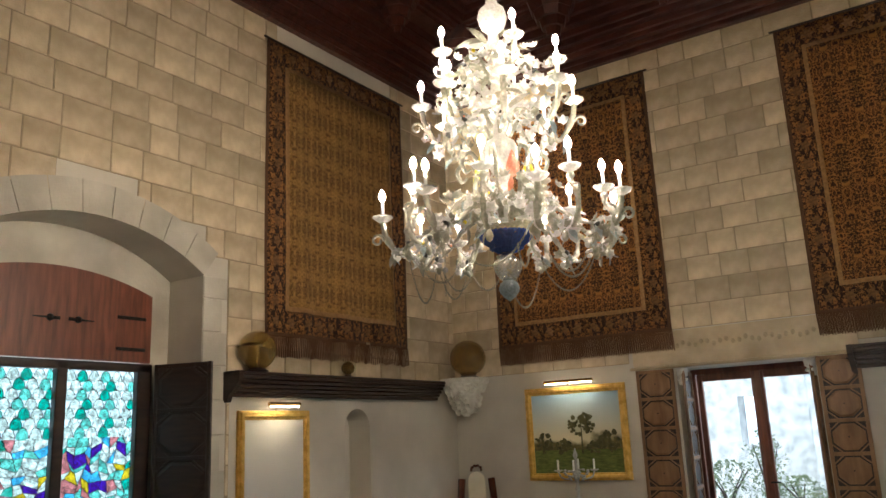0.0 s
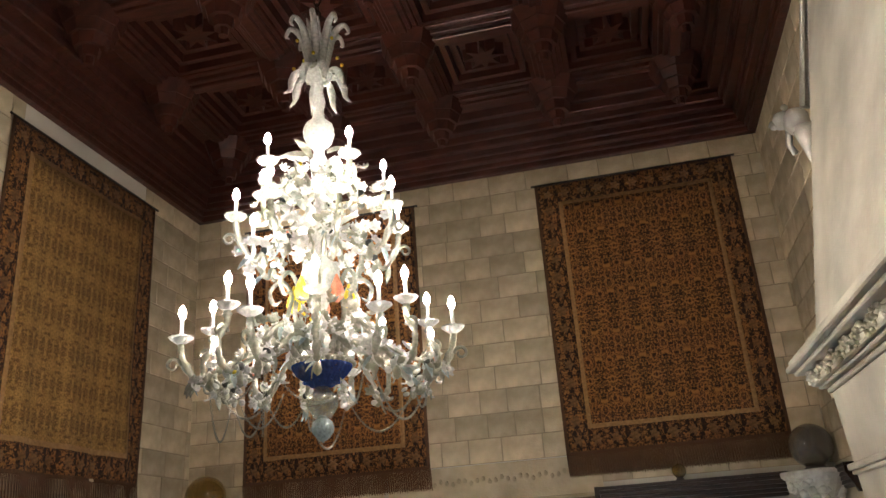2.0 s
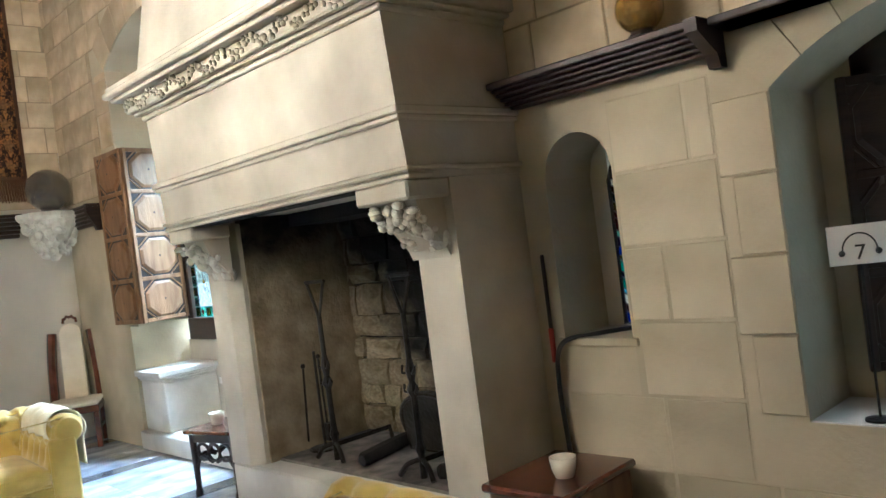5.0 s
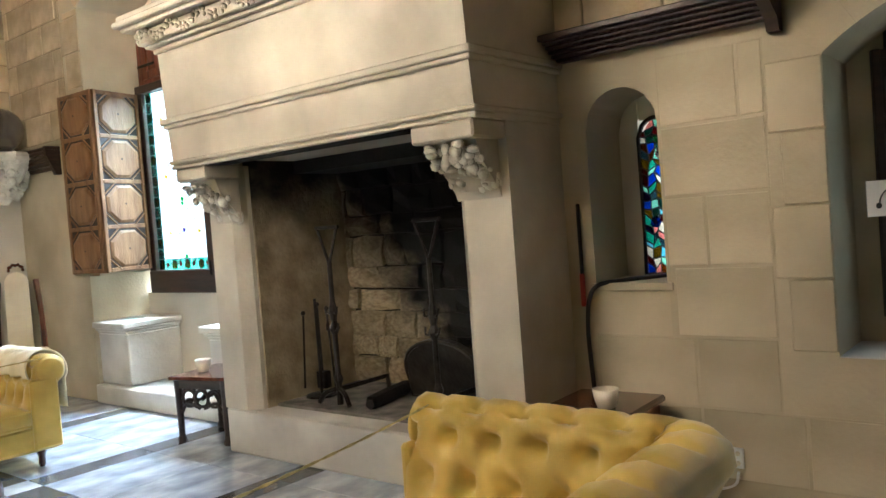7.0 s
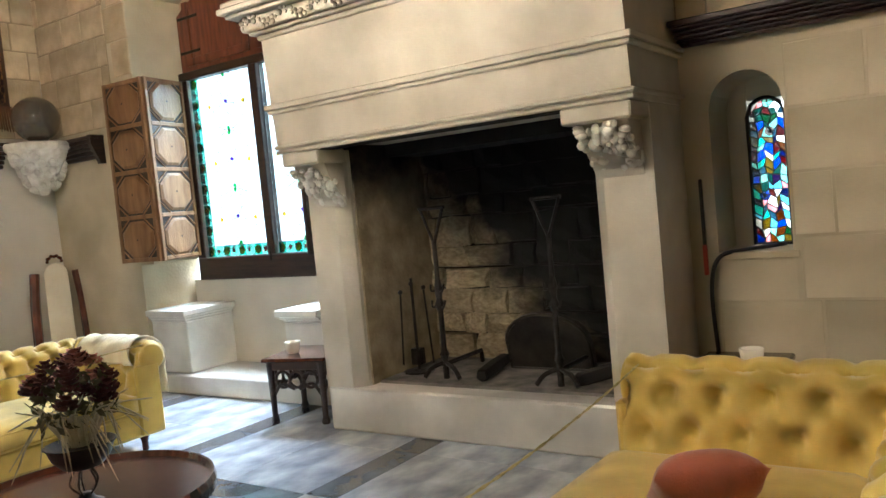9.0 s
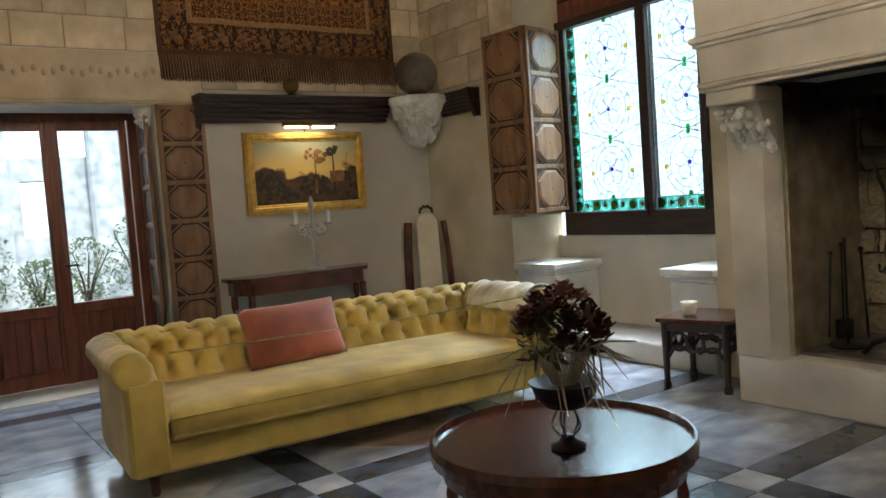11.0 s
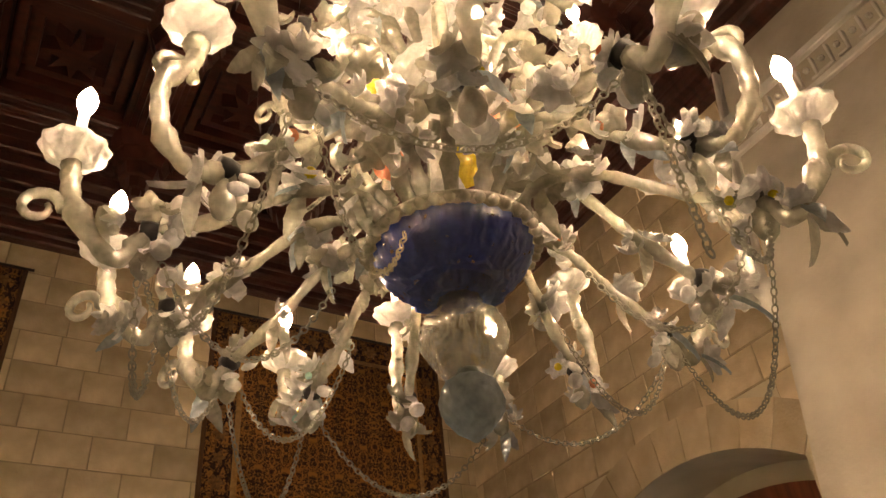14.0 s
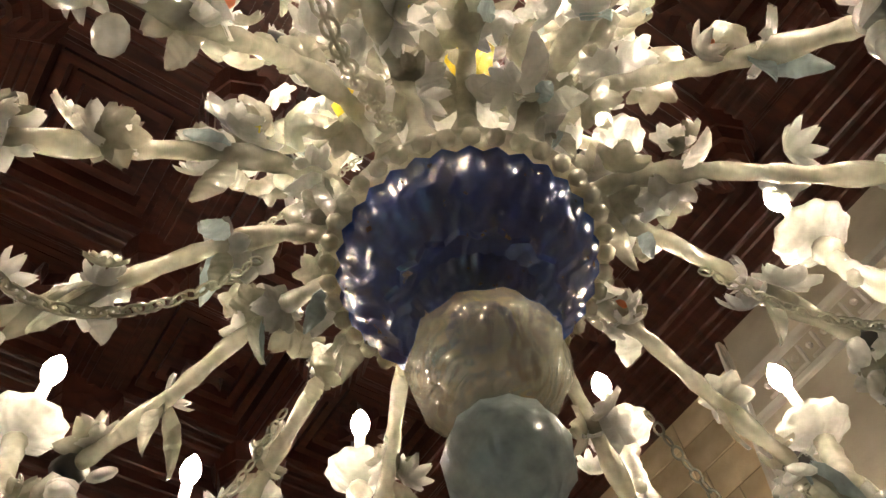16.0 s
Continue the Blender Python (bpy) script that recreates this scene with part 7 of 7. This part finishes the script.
# crown of feathers
F1 = mesh_of("crown_feather", tube(bmesh.new(), spline([(0.05, 0, 4.08), (0.07, 0, 4.24), (0.11, 0, 4.35), (0.16, 0, 4.385), (0.185, 0, 4.335), (0.165, 0, 4.32)], 5), [0.010, 0.014, 0.018, 0.021, 0.023, 0.024, 0.024, 0.023, 0.022, 0.021, 0.02, 0.019, 0.018, 0.017, 0.016, 0.015, 0.014, 0.013, 0.012, 0.011, 0.010, 0.009, 0.008, 0.007, 0.006, 0.005], 8), M["milk"])
F2 = mesh_of("crown_feather", tube(bmesh.new(), spline([(0.04, 0, 4.1), (0.05, 0, 4.26), (0.07, 0, 4.36), (0.09, 0, 4.40)], 5), [0.010, 0.014, 0.017, 0.019, 0.02, 0.02, 0.02, 0.019, 0.018, 0.016, 0.014, 0.012, 0.010, 0.008, 0.007, 0.005], 8), M["milk"])
F3 = mesh_of("crown_leaf", tube(bmesh.new(), spline([(0.06, 0, 4.06), (0.12, 0, 4.05), (0.15, 0, 3.99), (0.16, 0, 3.93), (0.195, 0, 3.90)], 5), [0.008, 0.012, 0.015, 0.017, 0.018, 0.02, 0.021, 0.022, 0.023, 0.023, 0.022, 0.021, 0.02, 0.018, 0.016, 0.014, 0.012, 0.010, 0.008, 0.006, 0.004], 8), M["milk"])
for k in range(8):
    a = 2 * math.pi * k / 8 + 0.2
    put("crown_feather", F1, ch, Matrix.Translation((0, 0, 0.18)) @ Matrix.Rotation(a, 4, "Z"))
    put("crown_leaf", F3, ch, Matrix.Translation((0, 0, 0.18)) @ Matrix.Rotation(a + 0.39, 4, "Z"))
    put("crown_feather", F2, ch, Matrix.Translation((0, 0, 0.18)) @ Matrix.Rotation(a + 0.2, 4, "Z"))
    put("flower", FL[k % 3], ch, Matrix.Translation((0.09 * math.cos(a), 0.09 * math.sin(a), 4.24)) @ Euler((0.8, 0.3, a)).to_matrix().to_4x4())
    put("flower_centre", CEN[0], ch, Matrix.Translation((0.14 * math.cos(a), 0.14 * math.sin(a), 4.28 + 0.12 * (k % 2))))


def festoon(bm, a, b, sag):
    a, b = Vector(a), Vector(b)
    n = max(6, int(((b - a).length ** 2 + (2.2 * sag) ** 2) ** 0.5 / 0.0122))
    pts = [a.lerp(b, k / n) - Vector((0, 0, 4 * sag * (k / n) * (1 - k / n))) for k in range(n + 1)]
    for k in range(n):
        d = (pts[k + 1] - pts[k]).normalized()
        m = Matrix.Translation((pts[k] + pts[k + 1]) / 2) @ d.to_track_quat("X", "Z").to_matrix().to_4x4() @ Matrix.Rotation(math.pi / 2 * (k % 2), 4, "X")
        vs = [[m @ Vector(((0.0055 + 0.0015 * math.cos(w)) * math.cos(t) * 1.4, (0.0055 + 0.0015 * math.cos(w)) * math.sin(t), 0.0015 * math.sin(w))) for w in (2 * math.pi * q / 5 for q in range(5))] for t in (2 * math.pi * s_ / 9 for s_ in range(9))]
        grid(bm, vs, closed_u=True, closed_v=True)


ends = []
for a in LOW_AT:
    ends.append((0.55 * math.cos(a), 0.55 * math.sin(a), 2.46))
for k in range(9):
    bm = bmesh.new()
    festoon(bm, ends[k], ends[(k + 1) % 9], 0.15 + 0.06 * (k % 3))
    part("glass_chain", bm, M["opal"], ch, "festoon of small clear glass links", smooth=True)
for k in (0, 2, 3, 5, 6):
    bm = bmesh.new()
    e = ends[k]
    festoon(bm, (e[0] * 0.95, e[1] * 0.95, 2.45), (e[0] * 0.42, e[1] * 0.42, 2.42), 0.17)
    part("glass_chain", bm, M["opal"], ch, smooth=True)
for k in range(1):
    bm = bmesh.new()
    a = 2 * math.pi * k / 3 + 2.4
    festoon(bm, (0.06 * math.cos(a), 0.06 * math.sin(a), 3.08), (0.34 * math.cos(a), 0.34 * math.sin(a), 2.70), 0.08)
    part("glass_chain", bm, M["opal"], ch, smooth=True)
for k in (4,):
    bm = bmesh.new()
    e = ends[k]
    festoon(bm, e, (e[0] * 1.02, e[1] * 1.02, 2.12), 0.0)
    part("glass_chain", bm, M["opal"], ch, smooth=True)
bm = bmesh.new()
z = 4.60
k = 0
while z < 6.45:
    m = Matrix.Translation((0, 0, z)) @ Matrix.Rotation(math.pi / 2 * (k % 2), 4, "Z") @ Matrix.Rotation(math.pi / 2, 4, "Y")
    vs = [[m @ Vector(((0.02 + 0.005 * math.cos(w)) * math.cos(t) * 1.6, (0.02 + 0.005 * math.cos(w)) * math.sin(t), 0.005 * math.sin(w))) for w in (2 * math.pi * q / 6 for q in range(6))] for t in (2 * math.pi * s_ / 10 for s_ in range(10))]
    grid(bm, vs, closed_u=True, closed_v=True)
    z += 0.05
    k += 1
part("hanging_chain", bm, M["iron"], ch, "dark iron hanging chain", smooth=True)

# ---------------- marble floor tiles ----------------
floor_ob = bpy.data.objects["floor"]
trng = random.Random(3)
tile_cache = {}


def slab(name, x0, x1, y0, y1, top, mat_, parent):
    key = (round(x1 - x0, 3), round(y1 - y0, 3), mat_.name)
    if key not in tile_cache:
        w, d = (x1 - x0) / 2 - 0.002, (y1 - y0) / 2 - 0.002
        bm = boxm(-w, w, -d, d, -0.011, 0, 0.0015)
        tile_cache[key] = mesh_of(name, bm, mat_, False)
    ob = new(name, tile_cache[key])
    ob.matrix_world = Matrix.Translation(((x0 + x1) / 2, (y0 + y1) / 2, top))
    ob.parent = parent
    return ob


def tri_slab(name, pts, top, mat_, parent):
    bm = prism(bmesh.new(), pts, "z", top - 0.011, top)
    ob = link(name, bm, mat_, parent)
    return ob


BAND, CELL = 0.20, 1.15
xs = [-0.24]
while xs[-1] > XL:
    xs.append(xs[-1] - (BAND if len(xs) % 2 else CELL))
ys = [YN - 0.35]
while ys[-1] > YS:
    ys.append(ys[-1] - (BAND if len(ys) % 2 else CELL))
xs = [XR] + [x for x in xs if x > XL] + [XL]
ys = [YN] + [y for y in ys if y > YS] + [YS]
for i in range(len(xs) - 1):
    for j in range(len(ys) - 1):
        x1, x0, y1, y0 = xs[i], xs[i + 1], ys[j], ys[j + 1]
        if x1 - x0 < 0.01 or y1 - y0 < 0.01:
            continue
        bx, by = i % 2 == 1, j % 2 == 1
        if bx or by:
            n = max(1, round(max(x1 - x0, y1 - y0) / 0.58))
            for k in range(n):
                if bx and not by:
                    slab("floor_tile", x0, x1, y0 + (y1 - y0) * k / n, y0 + (y1 - y0) * (k + 1) / n, 0.0, M["mar_dark"], floor_ob)
                else:
                    slab("floor_tile", x0 + (x1 - x0) * k / n, x0 + (x1 - x0) * (k + 1) / n, y0, y1, 0.0, M["mar_white"] if bx and by else M["mar_dark"], floor_ob)
        elif i == 0 or j == 0 or x0 > 0.0 or y0 > 5.9:
            nx, ny = max(1, round((x1 - x0) / 0.58)), max(1, round((y1 - y0) / 0.58))
            for a in range(nx):
                for b in range(ny):
                    slab("floor_tile", x0 + (x1 - x0) * a / nx, x0 + (x1 - x0) * (a + 1) / nx, y0 + (y1 - y0) * b / ny, y0 + (y1 - y0) * (b + 1) / ny, 0.0, M["mar_blue"], floor_ob)
        else:
            cx, cy = (x0 + x1) / 2, (y0 + y1) / 2
            g = 0.002
            mid = [(cx - (x1 - x0) / 2 + g, cy), (cx, cy - (y1 - y0) / 2 + g), (cx + (x1 - x0) / 2 - g, cy), (cx, cy + (y1 - y0) / 2 - g)]
            tri_slab("floor_tile", mid, 0.0, M["mar_pink"] if (i // 2 + j // 2) % 2 else M["mar_white"], floor_ob)
            cor = [(x0 + g, y0 + g), (x1 - g, y0 + g), (x1 - g, y1 - g), (x0 + g, y1 - g)]
            for (px, py), (ax, ay), (bx_, by_) in ((cor[0], mid[0], mid[1]), (cor[1], mid[1], mid[2]), (cor[2], mid[2], mid[3]), (cor[3], mid[3], mid[0])):
                q = 0.006
                cxx, cyy = (px + ax + bx_) / 3, (py + ay + by_) / 3
                pts = [(u + (cxx - u) * q, v + (cyy - v) * q) for u, v in ((px, py), (ax, ay), (bx_, by_))]
                tri_slab("floor_tile", pts, 0.0, M["mar_blue"], floor_ob)

# ---------------- coursed stone on the upper walls ----------------
brng = random.Random(9)
block_cache = {}
WID = (0.30, 0.36, 0.40, 0.44, 0.50)


def block(parent, axis, face, sign, u0, u1, z0, z1, mat_, proud):
    w, h = round(u1 - u0 - 0.010, 3), round(z1 - z0 - 0.010, 3)
    if w < 0.03 or h < 0.03:
        return
    key = (w, h, mat_.name, axis)
    if key not in block_cache:
        bm = boxm(-w / 2, w / 2, -proud, 0.0, -h / 2, h / 2)
        es = [e for e in bm.edges if all(v.co.y < -proud / 2 for v in e.verts)]
        bmesh.ops.bevel(bm, geom=es, offset=0.005, segments=1, affect="EDGES")
        block_cache[key] = mesh_of("stone_block", bm, mat_, False)
    ob = new("stone_block", block_cache[key])
    rz = {"north": 0, "east": -90, "west": 90}[axis]
    d = -brng.uniform(0, 0.003)
    u, z = (u0 + u1) / 2, (z0 + z1) / 2
    if axis == "north":
        ob.matrix_world = pose(u, face - d * 0, z, 0, 0, rz)
    else:
        ob.matrix_world = pose(face, u, z, 0, 0, rz)
    ob.parent = parent


def courses(parent, axis, face, u0, u1, z0, z1, mat_, holes, h=0.265, proud=0.012):
    """Running courses of blocks; holes are (lo, hi, bottom, top) or callables of z giving (lo, hi) or None."""
    bed = []
    n = max(1, round((z1 - z0) / h))
    for r in range(n):
        za, zb = z0 + (z1 - z0) * r / n, z0 + (z1 - z0) * (r + 1) / n
        u = u0 - brng.uniform(0, 0.4)
        while u < u1:
            w = brng.choice(WID)
            spans = [(max(u, u0), min(u + w, u1))]
            u += w
            for ho in holes:
                if callable(ho):
                    lim = ho(za, zb)
                    if not lim:
                        continue
                    lo, hi = lim
                else:
                    lo, hi, b, t = ho
                    if zb <= b or za >= t:
                        continue
                nxt = []
                for a, b2 in spans:
                    if b2 <= lo or a >= hi:
                        nxt.append((a, b2))
                    else:
                        if a < lo:
                            nxt.append((a, lo))
                        if b2 > hi:
                            nxt.append((hi, b2))
                spans = nxt
            for a, b2 in spans:
                block(parent, axis, face, 1, a, b2, za, zb, mat_, proud)
                if b2 - a > 0.02:
                    bed.append((a, b2, za, zb))
    bm = bmesh.new()
    for a, b2, za, zb in bed:
        d = proud * 0.35
        if axis == "north":
            box(bm, a, b2, face - d, face + 0.02, za, zb)
        elif axis == "east":
            box(bm, face - d, face + 0.02, a, b2, za, zb)
        else:
            box(bm, face - 0.02, face + d, a, b2, za, zb)
    tagged(link("mortar_bed", bm, M["mortar"] if mat_ is M["ashlar"] else mat_, parent), kind="stuff")


def arch_hole(lo, hi, bottom, spring, rise, wide):
    h = (hi - lo) / 2
    rad = (h * h + rise * rise) / (2 * rise)
    c, zc = (lo + hi) / 2, spring + rise - rad

    def f(za, zb):
        if zb <= bottom or za >= spring + rise + wide:
            return None
        z = (za + zb) / 2
        if z < spring:
            return lo - wide, hi + wide
        half = math.sqrt(max((rad + wide) ** 2 - (z - zc) ** 2, 0))
        return (c - min(half, h + wide), c + min(half, h + wide)) if half > 0.02 else None
    return f


courses(wall_north, "north", YN, XL, XR, 2.63, ZC, M["ashlar"], [(-1.28, 0.74, 2.8, 5.65), (-4.9, -2.95, 2.8, 5.7)])
courses(wall_north, "north", YN, -1.04, XR, 2.34, 2.63, M["ashlar"], [])
courses(wall_north, "north", YN, XL, -3.37, 2.30, 2.63, M["ashlar"], [])
courses(wall_west, "west", XL, 0.2, YN, 2.22, ZC, M["ashlar"], [arch_hole(1.83, 3.96, 0.7, 3.10, 0.34, 0.28), (4.85, 6.8, 2.8, 5.7)])
courses(wall_west, "west", XL, 3.96, 4.28, 0.4, 2.22, M["ashlar"], [arch_hole(1.83, 3.96, 0.7, 3.10, 0.34, 0.28)])
courses(wall_east, "east", XR, 4.28, YN, 2.33, ZC, M["ashlar"], [arch_hole(4.72, 6.60, 2.0, 3.38, 0.30, 0.31)])
courses(wall_east, "east", XR, -1.9, 1.88, 0.12, 2.0, M["wallstone"], [(1.50, 1.88, 0.95, 1.75), (1.55, 1.83, 1.74, 1.92), arch_hole(-0.53, 0.81, 0.66, 1.89, 0.24, 0.225)], 0.31, 0.005)
courses(wall_east, "east", XR, -1.9, 2.0, 2.16, ZC, M["ashlar"], [(-1.3, 0.66, 2.8, 5.5)])
